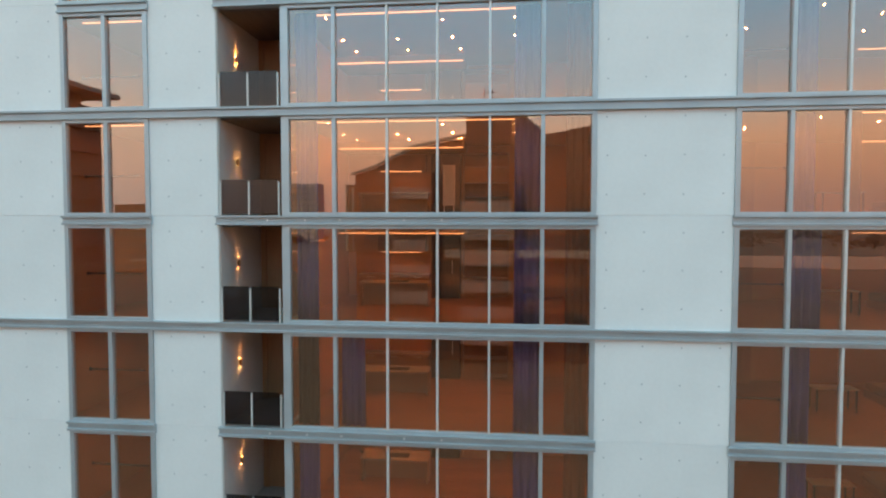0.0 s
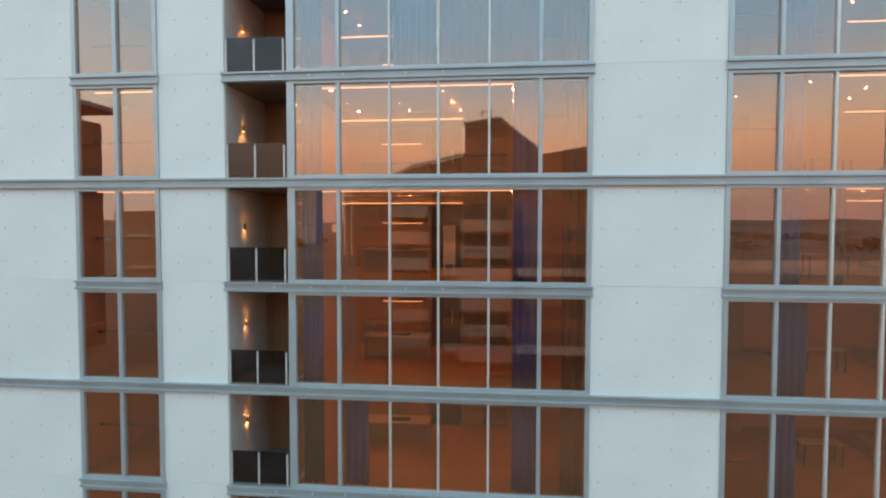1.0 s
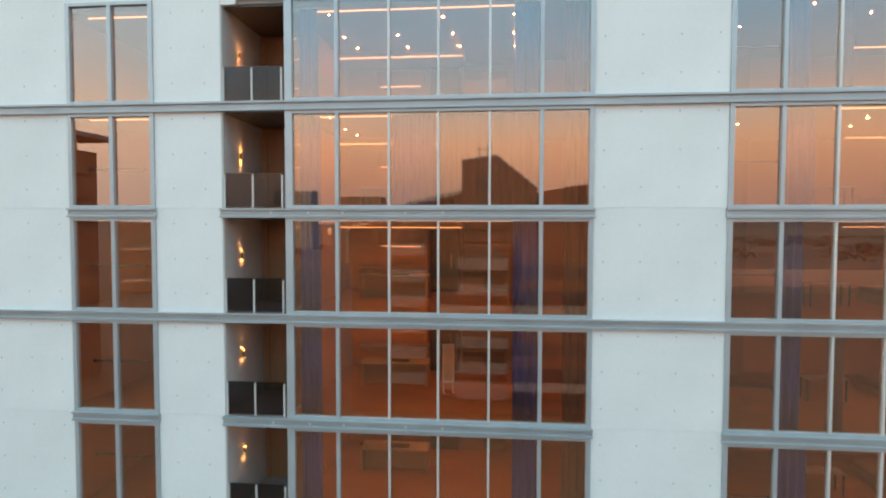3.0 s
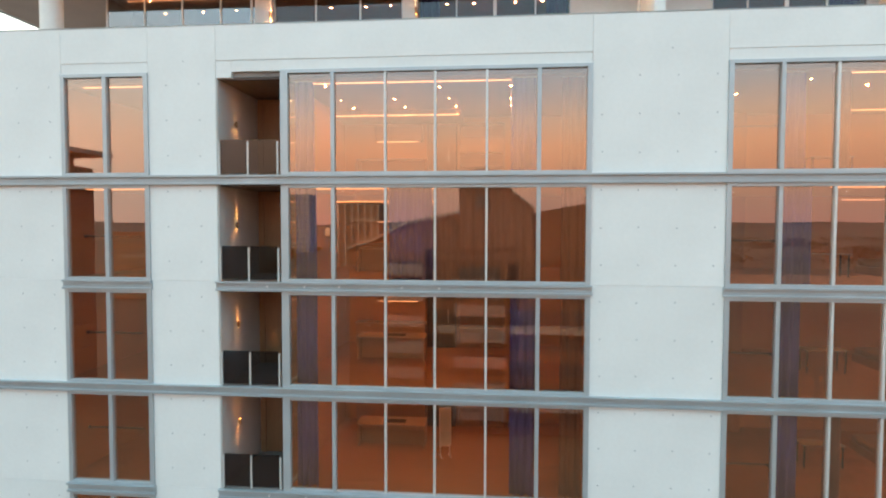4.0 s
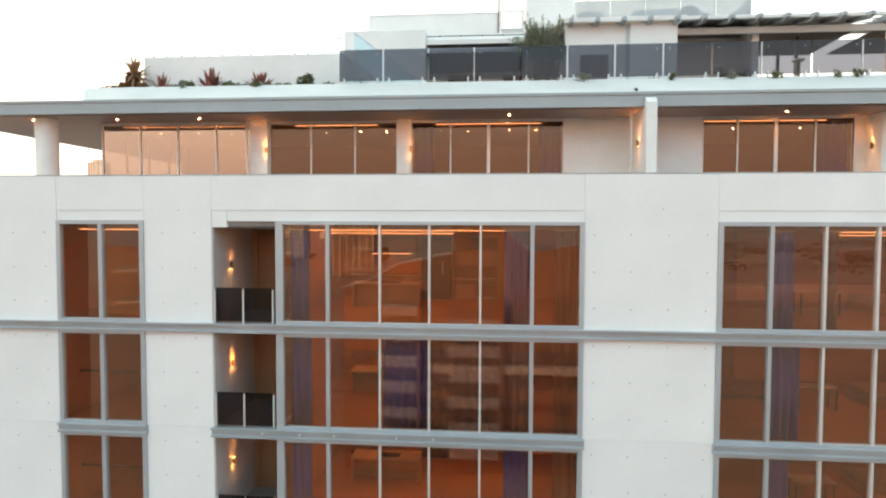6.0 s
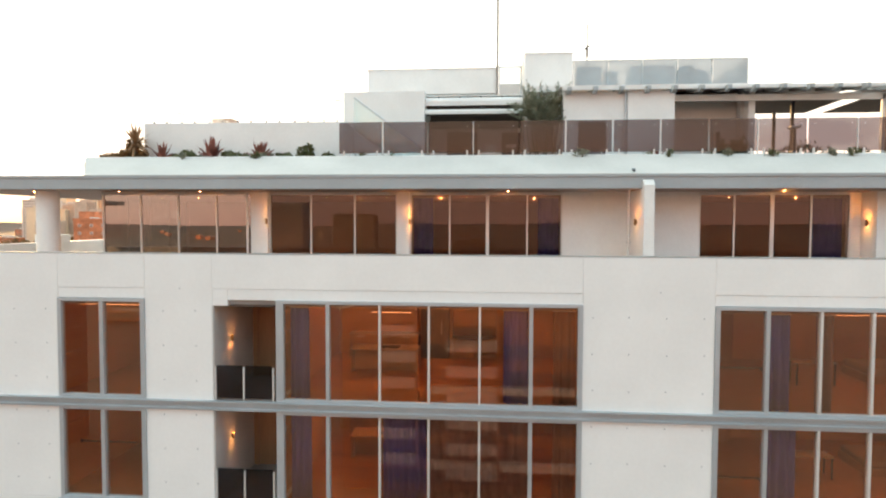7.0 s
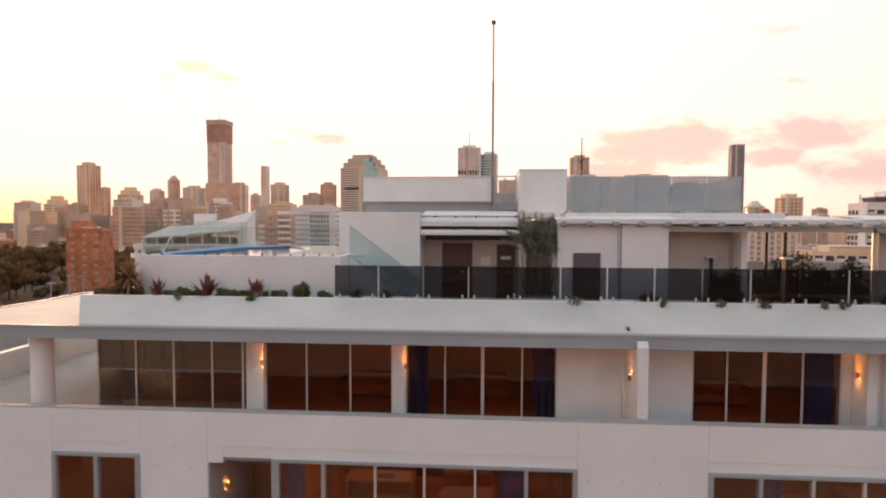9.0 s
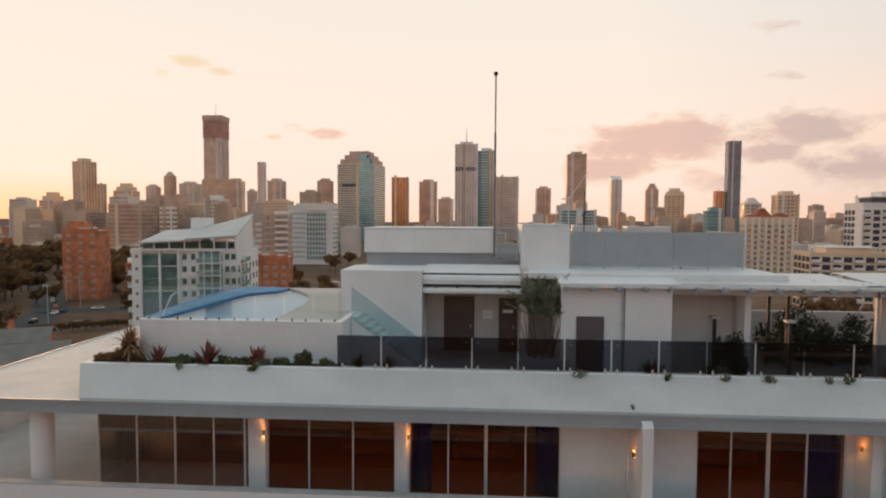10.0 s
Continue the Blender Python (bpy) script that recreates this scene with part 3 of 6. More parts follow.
    led(-4.45, -2.89, 6.1, z + 1.73, "warm strip light glowing under the wall cabinets")
    h = thing("fridge_housing", "tall dark brown timber housing beside the kitchen", "cabinet", "fridge housings")
    part("body", box(-2.5, -1.42, 5.93, 6.59, z + 0.012, z + 2.36), M_BOARD_AND_SHADE, h)
    for a in (-2.49, -1.955):
        leaf = part("door", box(a, a + 0.525, 5.90, 5.928, z + 0.08, z + 2.33, bevel=0.004), M_BOARD_AND_SHADE, h)
        part("handle", box(a + 0.24, a + 0.26, 5.87, 5.90, z + 0.95, z + 1.45), M_ALU_PALE, leaf)
    f = thing("tall_cabinet", "tall cream cabinet with open shelves", "cabinet", "tall cabinets")
    part("side", box(-1.35, -1.3, 5.9, 6.59, z + 0.012, z + 2.4), M_CABINET, f)
    part("side", box(0.35, 0.4, 5.9, 6.59, z + 0.012, z + 2.4), M_CABINET, f)
    for h in (0.05, 0.75, 1.3, 1.85, 2.36):
        part("shelf", box(-1.3, 0.35, 5.9, 6.59, z + h, z + h + 0.04), M_CABINET, f)
    part("back", box(-1.3, 0.35, 6.55, 6.59, z + 0.09, z + 2.36), M_TIMBER, f)
    for a, h in ((-1.27, 0.09), (-1.27, 1.34), (-0.46, 1.34)):
        part("door", box(a, a + 0.79, 5.9, 5.925, z + h, z + h + 0.5, bevel=0.004), M_CABINET, f)


def bed(x, y, z):
    b = thing("bed", "made double bed with pale linen and a brown headboard", "bed", "beds")
    part("base", box(x, x + 1.9, y, y + 1.6, z + 0.012, z + 0.28), M_TIMBER, b)
    part("mattress", box(x + 0.02, x + 1.9, y + 0.02, y + 1.58, z + 0.28, z + 0.52, bevel=0.05), M_BED, b)
    part("headboard", box(x + 1.92, x + 2.0, y - 0.1, y + 1.7, z + 0.012, z + 1.1, bevel=0.02), M_TIMBER, b)
    for a in (0.1, 0.85):
        part("pillow", box(x + 1.45, x + 1.85, y + a, y + a + 0.65, z + 0.52, z + 0.64, bevel=0.05), M_BED, b)


def desk(x, y, z):
    t = thing("desk", "small pale-topped writing desk on slim dark legs", "desk", "desks")
    part("top", box(x, x + 1.3, y, y + 0.6, z + 0.72, z + 0.75, bevel=0.005), M_STONE, t)
    for a in (0.05, 1.21):
        for c in (0.05, 0.51):
            part("leg", box(x + a, x + a + 0.04, y + c, y + c + 0.04, z + 0.012, z + 0.72), M_DARK, t)


def wardrobe(x0, x1, y, z, top):
    w = thing("wardrobe", "built-in brown timber wardrobe with tall doors", "wardrobe", "wardrobes")
    part("body", box(x0, x1, y, y + 0.58, z + 0.012, top - 0.08), M_TIMBER, w)
    n = max(2, int((x1 - x0) / 0.6))
    for i in range(n):
        a = x0 + (x1 - x0) * i / n
        leaf = part("door", box(a + 0.008, a + (x1 - x0) / n - 0.008, y - 0.024, y - 0.002, z + 0.06, top - 0.12, bevel=0.004), M_TIMBER, w)
        part("handle", box(a + 0.05, a + 0.07, y - 0.044, y - 0.024, z + 0.95, z + 1.15), M_ALU_PALE, leaf)


NAVY = "navy blue pleated curtain hanging from a ceiling rail"
for k, z in enumerate(LEVEL[:7]):
    top = LEVEL[k - 1] - 0.27 if k else DECK - 0.42
    ce = top - 0.06
    z1 = ce - 0.035
    kitchen(z, top)
    island(-4.7, -2.3, 4.0, z)
    hob(-3.35, 3.95, z + 0.833)
    desk(9.9, 3.2, z)
    bed(12.4, 3.6, z)
    wardrobe(6.0, 9.2, 6.4, z, top)
    wardrobe(-11.0, -9.35, 3.98, z, top)
    # curtains, drawn differently from storey to storey
    left_mat, left_label = (M_BLACKCLOTH, "dark charcoal pleated curtain hanging from a ceiling rail") if k == 5 else (M_CURTAIN, NAVY)
    curtain(-5.68, -5.05 if k != 0 else -5.15, 0.36, z + 0.03, z1, left_mat, left_label, seed=k)
    if k == 1:
        curtain(-2.95, -1.7, 0.4, z + 0.03, z1, M_CURTAIN, NAVY, seed=11)
        curtain(-1.65, 1.25, 0.36, z + 0.03, z1, M_SHEER, "mauve grey curtain drawn across the panes", 0.14, seed=12)
    else:
        curtain(0.52, 1.22, 0.36, z + 0.03, z1, M_CURTAIN, NAVY, seed=20 + k)
    curtain(1.92, 2.5, 0.38, z + 0.03, z1, M_BROWNCLOTH, "brown pleated curtain beside the last pane", seed=70 + k)
    if k == 5:
        curtain(-4.4, -3.72, 0.4, z + 0.03, z1, M_CURTAIN, NAVY, seed=31)
    curtain(7.66, 8.3 if k not in (1, 4) else 8.55, 0.36, z + 0.03, z1, M_CURTAIN, NAVY, seed=40 + k)
    if k in (0, 3):
        curtain(9.02, 9.5, 0.4, z + 0.03, z1, M_SHEER, "mauve grey curtain gathered beside the mullion", seed=50 + k)
    # lights
    led(-5.3, 0.6, 0.62, ce - 0.035)
    led(-5.75, -1.25, 4.97, (26.5 if k == 0 else top - 0.34) + 0.03)
    led(-12.3, -10.1, 0.55, ce - 0.035)
    led(9.1, 14.6, 0.55, ce - 0.035)
    led(11.9, 14.6, 5.2, ce - 0.2)
    # The last three are extra lamps, added to brighten the right-hand rooms.
    for x, y in ((-4.95, 0.95), (-5.05, 3.05), (-3.25, 3.05), (-1.45, 3.05), (-4.95, 4.4), (-3.1, 4.4), (-1.6, 1.4), (-1.3, 4.4), (0.52, 1.4), (0.55, 3.15), (0.6, 4.5), (2.82, 3.1), (-10.7, 1.2), (-10.7, 3.2), (11.3, 3.8), (10.9, 2.2), (8.9, 1.3), (7.6, 3.2), (12.9, 2.6), (13.6, 4.4)):
        put_down(x, y, ce)

# framed mirror standing on the floor of one living room
mir = thing("floor_mirror", "tall white framed mirror leaning on a stand", "mirror", at=(-1.55, 3.0, LEVEL[3] + 0.012), turn=18)
f = bmesh.new()
bx(f, -0.20, -0.15, -0.02, 0.02, 0.35, 1.65)
bx(f, 0.15, 0.20, -0.02, 0.02, 0.35, 1.65)
bx(f, -0.15, 0.15, -0.02, 0.02, 0.35, 0.40)
bx(f, -0.15, 0.15, -0.02, 0.02, 1.60, 1.65)
part("frame", f, M_WHITE, mir, "white painted frame")
part("mirror_glass", box(-0.15, 0.15, -0.004, 0.004, 0.40, 1.60), M_ALU_PALE, mir)
for a in (-0.17, 0.15):
    part("leg", box(a, a + 0.03, -0.18, 0.18, 0.0, 0.03), M_WHITE, mir)
    part("upright", box(a, a + 0.03, 0.022, 0.05, 0.03, 1.0), M_WHITE, mir)

# a cross rail in each small left window room
for k, z in enumerate(LEVEL[1:7]):
    t = thing("towel_rail", "slim dark brown rail fixed across the small room", "rail", "rails")
    part("bar", rod(bmesh.new(), (-12.8, 1.2, z + 1.25), (-11.0, 1.2, z + 1.25), 0.03), M_BOARD_AND_SHADE, t)
    part("bracket", box(-12.845, -12.78, 1.17, 1.23, z + 1.2, z + 1.3), M_DARK, t)

for k, z in enumerate(LEVEL[:7]):
    t = thing("window_rail", "slim dark rail fixed across the first bedroom pane", "rail", "window rails")
    part("bar", box(6.34, 7.51, 0.20, 0.23, z + 1.22, z + 1.26), M_BOARD_AND_SHADE, t)
    for x in (6.34, 7.48):
        part("bracket", box(x, x + 0.03, 0.12, 0.20, z + 1.20, z + 1.28), M_DARK, t)

# ---- penthouse storey ----
PY = 2.3  # glass line
deck = solid("floor_terrace", box(-20.0, 18.0, 0.26, 15.0, DECK - 0.016, DECK), M_DECK, "pale tiled terrace floor in front of the penthouse", "terrace floor", kind="structure")
# Inner face set grey to weaken its reflection in the penthouse windows.
solid("terrace_parapet", box(-19.85, 18.0, 0.13, 0.26, DECK - 0.4, PARAPET - 0.002), M_CONC, "inner face of the front parapet, darkened to dim its mirror image", "parapet", kind="structure")
b = bmesh.new()
bx(b, -20.2, -19.85, 0.0, 9.2, DECK - 0.4, PARAPET)
bx(b, -20.6, -19.85, 9.2, 15.2, DECK - 0.4, PARAPET)
bx(b, -19.85, -12.7, 15.0, 15.2, DECK - 0.4, PARAPET)
solid("terrace_parapet", b, M_WHITE, "white rendered parapet round the penthouse terrace", "parapet", kind="structure")
solid("parapet_pier", box(-20.5, -19.5, 8.9, 9.9, DECK, PARAPET + 0.35, bevel=0.02), M_WHITE, "square white pier standing in the terrace parapet", "pier", kind="structure")

RB = [(-14.9, 0.72), (-15.9, 0.98), (-16.7, 1.55), (-17.3, 2.4), (-17.6, 3.6), (-17.55, 15.2)]
outline = [(18.0, 0.72)] + RB + [(18.0, 15.2)]
solid("roof_slab", prism(bmesh.new(), outline, 30.19, 30.55), M_ROOFTOP, "white overhanging roof slab with a rounded corner", "roof", kind="structure")
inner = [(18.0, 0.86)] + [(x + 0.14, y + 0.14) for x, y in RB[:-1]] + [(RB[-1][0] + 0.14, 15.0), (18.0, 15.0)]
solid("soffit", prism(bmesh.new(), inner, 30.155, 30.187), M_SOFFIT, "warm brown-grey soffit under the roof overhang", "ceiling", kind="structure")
fascia = thing("fascia", "grey painted metal fascia along the roof edge", "fascia", kind="structure")
edge = [(18.0, 0.72)] + RB
for (xa, ya), (xb, yb) in zip(edge, edge[1:]):
    d = Vector((xb - xa, yb - ya, 0)).normalized()
    nrm = Vector((d.y, -d.x, 0))
    if nrm.y > 0 or (abs(nrm.y) < 0.02 and nrm.x > 0):
        nrm = -nrm
    for nm, off, z0, z1 in (("board", 0.07, 30.17, 30.57), ("top_lip", 0.10, 30.5, 30.575), ("drip_lip", 0.085, 30.165, 30.215)):
        q = [Vector((xa, ya, 0)), Vector((xb, yb, 0)), Vector((xb, yb, 0)) + nrm * off, Vector((xa, ya, 0)) + nrm * off]
        part(nm, prism(bmesh.new(), [(v.x, v.y) for v in q], z0, z1), M_GREY, fascia)

# walls between the penthouse windows
b = bmesh.new()
for x0, x1, y0 in ((-7.58, -7.02, 2.12), (-2.83, -2.43, 2.12), (2.36, 6.47, 2.25), (10.9, 12.6, 2.52), (16.5, 18.0, 2.25)):
    solid("wall_pier", box(x0, x1, y0, 2.55, DECK, 30.155), M_WHITE, "white rendered wall pier between two penthouse windows", "wall", kind="structure")
bx(b, -12.71, 18.0, 8.0, 8.2, DECK, 30.155)
bx(b, -12.95, -12.71, 7.8, 15.0, DECK, 30.155)
bx(b, 17.8, 18.0, 2.55, 8.0, DECK, 30.155)
bx(b, -2.7, -2.5, 2.55, 8.0, DECK, 30.155)
bx(b, 4.3, 4.5, 2.55, 8.0, DECK, 30.155)
solid("wall_penthouse", b, M_WHITE, "white rendered penthouse walls between the windows", "wall", kind="structure")
solid("floor_penthouse", box(-12.71, 17.8, 2.3, 8.0, DECK + 0.001, DECK + 0.02), M_FLOOR, "brown timber floor of the penthouse rooms", "floor", kind="structure")
solid("ceiling_penthouse", box(-12.71, 17.8, 3.15, 8.0, 30.05, 30.153), M_CEIL, "pale plaster ceiling of the penthouse rooms", "ceiling", kind="structure")


def pent_window(name, x0, x1, bars, y=PY, glass_mat=M_PENT):
    w = thing(name, "dark full-height penthouse sliding window in slim frames", "window", "penthouse windows", "structure")
    f = bmesh.new()
    for a in (x0, x1 - 0.05):
        bx(f, a, a + 0.05, y - 0.03, y + 0.05, DECK, 30.15)
    bx(f, x0 + 0.05, x1 - 0.05, y - 0.03, y + 0.05, DECK, DECK + 0.07)
    bx(f, x0 + 0.05, x1 - 0.05, y - 0.03, y + 0.05, 30.06, 30.15)
    part("window_frame", f, M_ALU_PALE, w)
    e = [x0 + 0.05]
    for x, wd in bars:
        part("mullion", box(x - wd / 2, x + wd / 2, y - 0.03, y + 0.05, DECK + 0.07, 30.06), M_ALU_PALE, w)
        e += [x - wd / 2, x + wd / 2]
    e.append(x1 - 0.05)
    for a, c in zip(e[0::2], e[1::2]):
        part("pane", box(a, c, y + 0.005, y + 0.015, DECK + 0.07, 30.06), glass_mat, w)


pent_window("window_3", -12.71, -7.58, [(-11.38, 0.045), (-10.09, 0.045), (-8.79, 0.045)], glass_mat=M_PENT_MIRROR)
pent_window("window_4", -7.02, -2.83, [(-5.64, 0.05), (-4.21, 0.05)])
pent_window("window_5", -2.43, 2.36, [(-1.16, 0.045), (0.03, 0.10), (1.27, 0.045)])
pent_window("window_6", 6.47, 10.9, [(7.52, 0.05), (8.63, 0.11), (9.76, 0.05)])
pent_window("window_7", 12.6, 16.5, [(13.9, 0.05), (15.2, 0.05)])
side = thing("window_8", "dark glazed side of the penthouse in slim frames", "window", "penthouse windows", "structure")
part("window_frame", bx(bx(bmesh.new(), -12.76, -12.71, 2.3, 7.8, DECK, DECK + 0.07), -12.76, -12.71, 2.3, 7.8, 30.06, 30.15), M_ALU_PALE, side)
for i in range(4):
    a = 2.36 + i * 1.36
    part("mullion", box(-12.76, -12.71, a + 1.30, a + 1.36, DECK + 0.07, 30.06), M_ALU_PALE, side)
    part("pane", box(-12.74, -12.73, a, a + 1.30, DECK + 0.07, 30.06), M_PENT, side)

fin = bmesh.new()
prof = [(0.42, DECK), (0.42, 30.25), (0.50, 30.36), (0.62, 30.41), (0.64, 30.16), (2.25, 30.155), (2.25, DECK)]
along_x(fin, prof, 4.37, 4.66)
solid("wall_fin", fin, M_WHITE, "white fin wall standing between two terraces", "wall", kind="structure")
solid("wall_fin", box(11.32, 11.62, 1.75, 2.518, DECK, 30.153, bevel=0.01), M_WHITE, "white fin wall at the end of the penthouse windows", "wall", kind="structure")
pipe = thing("downpipe", "slim grey downpipe on the white roof room", "downpipe", "downpipes")
part("pipe", rod(bmesh.new(), (4.72, 4.55, ROOF), (4.72, 4.55, 33.72), 0.04), M_ALU, pipe)
part("clip", box(4.66, 4.78, 4.56, 4.618, 32.4, 32.45), M_ALU, pipe)
for x, y in ((4.16, 1.31), (-7.66, 2.05), (11.85, 1.9)):
    p = thing("downpipe", "slim pale metal downpipe from the soffit", "downpipe", "downpipes")
    part("pipe", rod(bmesh.new(), (x, y, DECK), (x, y, 30.155), 0.035), M_ALU_PALE, p)
    part("clip", box(x - 0.05, x + 0.05, y - 0.01, y + 0.05, 28.6, 28.64), M_ALU, p)
col = thing("column", "round white rendered column on the terrace", "column")
part("shaft", rod(bmesh.new(), (-13.95, 1.42, DECK), (-13.95, 1.42, 30.155), 0.33, sides=32), M_WHITE, col)
for x, y, turn in ((-7.05, 2.12, -90), (-2.40, 2.12, -90), (4.37, 1.2, 180), (11.32, 2.15, 180)):
    if x < -7:
        pent_light = sconce(M_BRASS, M_SCONCE_UP)
        pent_light.matrix_basis = pose(x, y, 29.22, 0, 0, turn)
    else:
        copy_thing(pent_light, pose(x, y, 29.22, 0, 0, turn))
for x in (-14.5, -11.67, -8.96, 0.65, 8.6):
    put_down(x, 1.55, 30.155)
for x0, x1 in ((-12.4, -7.8), (-6.4, -3.6), (-1.7, 1.7), (6.6, 10.4)):
    led(x0, x1, 2.95, 30.115)
for x in (-11.6, -10.2, -9.0, -5.6, -4.4, -3.5, -1.6, -0.7, 0.7, 1.6, 7.0, 8.0, 9.2, 10.1, 13.5):
    put_down(x, 3.9, 30.05)
for x0, x1, s in ((-2.35, -1.72, 60), (1.62, 2.28, 61), (9.95, 10.8, 62)):
    curtain(x0, x1, 2.6, DECK + 0.05, 29.98, M_CURTAIN, "blue grey pleated curtain in the penthouse window", seed=s)
for x in (-10.5, -5.2, -1.0, 7.6):
    s = thing("sofa", "low brown upholstered sofa in the penthouse", "sofa", "sofas")
    part("seat", box(x, x + 1.9, 5.2, 6.0, DECK + 0.1, DECK + 0.42, bevel=0.05), M_CARPET, s)
    part("backrest", box(x, x + 1.9, 6.0, 6.2, DECK + 0.1, DECK + 0.8, bevel=0.05), M_CARPET, s)
    for a in (x - 0.18, x + 1.9):
        part("armrest", box(a, a + 0.18, 5.2, 6.2, DECK + 0.1, DECK + 0.6, bevel=0.04), M_CARPET, s)
    for a in (x + 0.05, x + 1.79):
        part("leg", box(a, a + 0.06, 5.3, 5.36, DECK + 0.02, DECK + 0.1), M_DARK, s)

# ---- roof terrace ----
PX0 = -13.2
b = bmesh.new()
bx(b, PX0, 18.0, 2.2, 2.42, 30.545, 31.30, bevel=0.012)
bx(b, PX0, PX0 + 0.2, 2.42, 3.4, 30.545, 31.30)
bx(b, PX0 + 0.2, -4.75, 3.2, 3.3, 30.545, 31.2)
solid("planter_wall", b, M_WHITE, "white rendered planter wall along the roof edge", "planter wall", kind="structure")
b = bmesh.new()
v = [b.verts.new(p) for p in ((18.0, 2.198, 31.285), (PX0, 2.198, 31.285), (PX0 + 0.95, 0.78, 30.60), (18.0, 0.78, 30.60))]
w = [b.verts.new(p) for p in ((18.0, 2.198, 30.56), (PX0, 2.198, 30.56), (PX0 + 0.95, 0.78, 30.56), (18.0, 0.78, 30.56))]
b.faces.new(v)
b.faces.new(w[::-1])
for i in range(4):
    b.faces.new((v[i], w[i], w[(i + 1) % 4], v[(i + 1) % 4]))
bmesh.ops.recalc_face_normals(b, faces=b.faces)
solid("roof_apron", b, M_APRON, "sloping apron from planter to roof edge, white toned down against the skylight", "roof apron", kind="structure")
outlet = thing("roof_outlet", "small dark drain outlet low on the white roof apron", "drain outlet")
part("spout", rod(bmesh.new(), (4.2, 1.0, 30.70), (4.2, 0.86, 30.68), 0.035, sides=12), M_DARK, outlet)
part("flange", rod(bmesh.new(), (4.2, 1.02, 30.72), (4.2, 0.97, 30.705), 0.06, sides=12), M_ALU, outlet)
solid("planting_bed", box(PX0 + 0.2, -4.75, 2.42, 3.2, 31.0, 31.2), M_SOIL, "dark soil filling the roof planter", "soil", kind="structure")
solid("floor_roof", box(-4.75, 18.0, 2.42, 15.0, 30.55, ROOF), M_DECK, "grey paved roof terrace floor", "roof floor", kind="structure")

rail = thing("glass_balustrade", "long grey glass balustrade on small white clamps", "balustrade")
clamp_mesh = mesh_of("clamp", box(-0.025, 0.025, -0.04, 0.04, 0.0, 0.16, bevel=0.006), M_ALU_PALE)
pin_mesh = mesh_of("pin", rod(bmesh.new(), (0, -0.02, 0), (0, 0.0, 0), 0.012, sides=8), M_ALU)
x, w = -4.70, 1.43
pane_mesh = mesh_of("glass_panel", box(0.0, w - 0.05, -0.008, 0.008, 0.0, 0.98, bevel=0.003), M_RAIL)
while x < 16:
    part("glass_panel", pane_mesh, None, rail).location = (x, 2.26, 31.38)
    for a in (0.16, w - 0.21):
        part("clamp", clamp_mesh, None, rail).location = (x + a, 2.26, 31.30)
        part("pin", pin_mesh, None, rail).location = (x + a, 2.24, 32.2)
    if int(round((x + 4.7) / w)) % 2 == 1:
        part("post", box(x - 0.035, x - 0.01, 2.25, 2.30, 31.30, 32.34), M_ALU_PALE, rail)
    x += w

# pool terrace
b = bmesh.new()
bx(b, -11.85, -4.80, 3.32, 3.52, 30.55, 32.58, bevel=0.012)
prism(b, [(-11.85, 3.52), (-12.2, 6.1), (-12.45, 9.8), (-12.25, 12.4), (-11.8, 13.2), (-11.45, 13.0), (-11.6, 3.52)], 30.55, 32.44)
bx(b, -11.8, -4.8, 13.0, 13.2, 30.55, 32.44)
bx(b, -5.0, -4.8, 3.52, 13.0, 30.55, 32.58)
solid("wall_pool", b, M_WHITE, "white rendered walls of the raised pool", "wall", kind="structure")
solid("pool_deck", prism(bmesh.new(), [(-7.3, 3.52), (-5.0, 3.52), (-5.0, 13.0), (-9.9, 13.0), (-9.5, 12.55), (-8.8, 11.7), (-8.1, 10.6), (-7.6, 9.2), (-7.35, 7.6)], 32.3, 32.56), M_DECK, "pale paved deck beside the pool", "pool deck", kind="structure")
pool = thing("swimming_pool", "raised blue tiled swimming pool full of still water", "swimming pool")
part("shell", box(-11.9, -7.0, 3.53, 12.75, 31.4, 32.36), M_TILE_BLUE, pool)
part("water", box(-11.89, -7.02, 3.55, 12.74, 32.30, 32.49), M_WATER, pool, "still reflecting pool water")
rim = prism(bmesh.new(), [(-11.90, 3.54), (-12.28, 6.1), (-12.52, 9.8), (-12.3, 12.5), (-11.8, 13.3), (-10.4, 13.22), (-9.75, 13.02), (-9.75, 12.2), (-9.95, 11.6), (-10.5, 11.2), (-10.95, 10.4), (-11.10, 9.0), (-11.25, 6.5), (-11.42, 3.54)], 32.441, 32.555)
part("rim", rim, M_RIM_BLUE, pool, "blue tiled rim")
fence = thing("pool_fence", "clear frameless glass pool fence on dark clamps", "fence")
for i in range(7):
    x0 = -11.8 + i
    part("glass_panel", box(x0 + 0.02, x0 + 0.98, 3.41, 3.422, 32.66, 33.55), M_CLEAR, fence)
    part("clamp", box(x0 + 0.25, x0 + 0.29, 3.39, 3.45, 32.58, 32.65), M_DARK, fence)
    part("clamp", box(x0 + 0.71, x0 + 0.75, 3.39, 3.45, 32.58, 32.65), M_DARK, fence)
for i in range(6):
    y0 = 3.5 + i * 1.5
    part("glass_panel", box(-11.76, -11.748, y0, y0 + 1.44, 32.66, 33.75), M_CLEAR, fence)
hr = thing("pool_handrail", "curved stainless handrail at the pool edge", "handrail")
b = bmesh.new()
pts = [Vector((-11.5, 4.2 + 0.1 * i, 32.5 + 0.75 * math.sin(min(1, i / 9) * math.pi * 0.5))) for i in range(14)]
for a, c in zip(pts, pts[1:]):
    rod(b, a, c, 0.022, sides=8)
part("tube", b, M_ALU_PALE, hr)
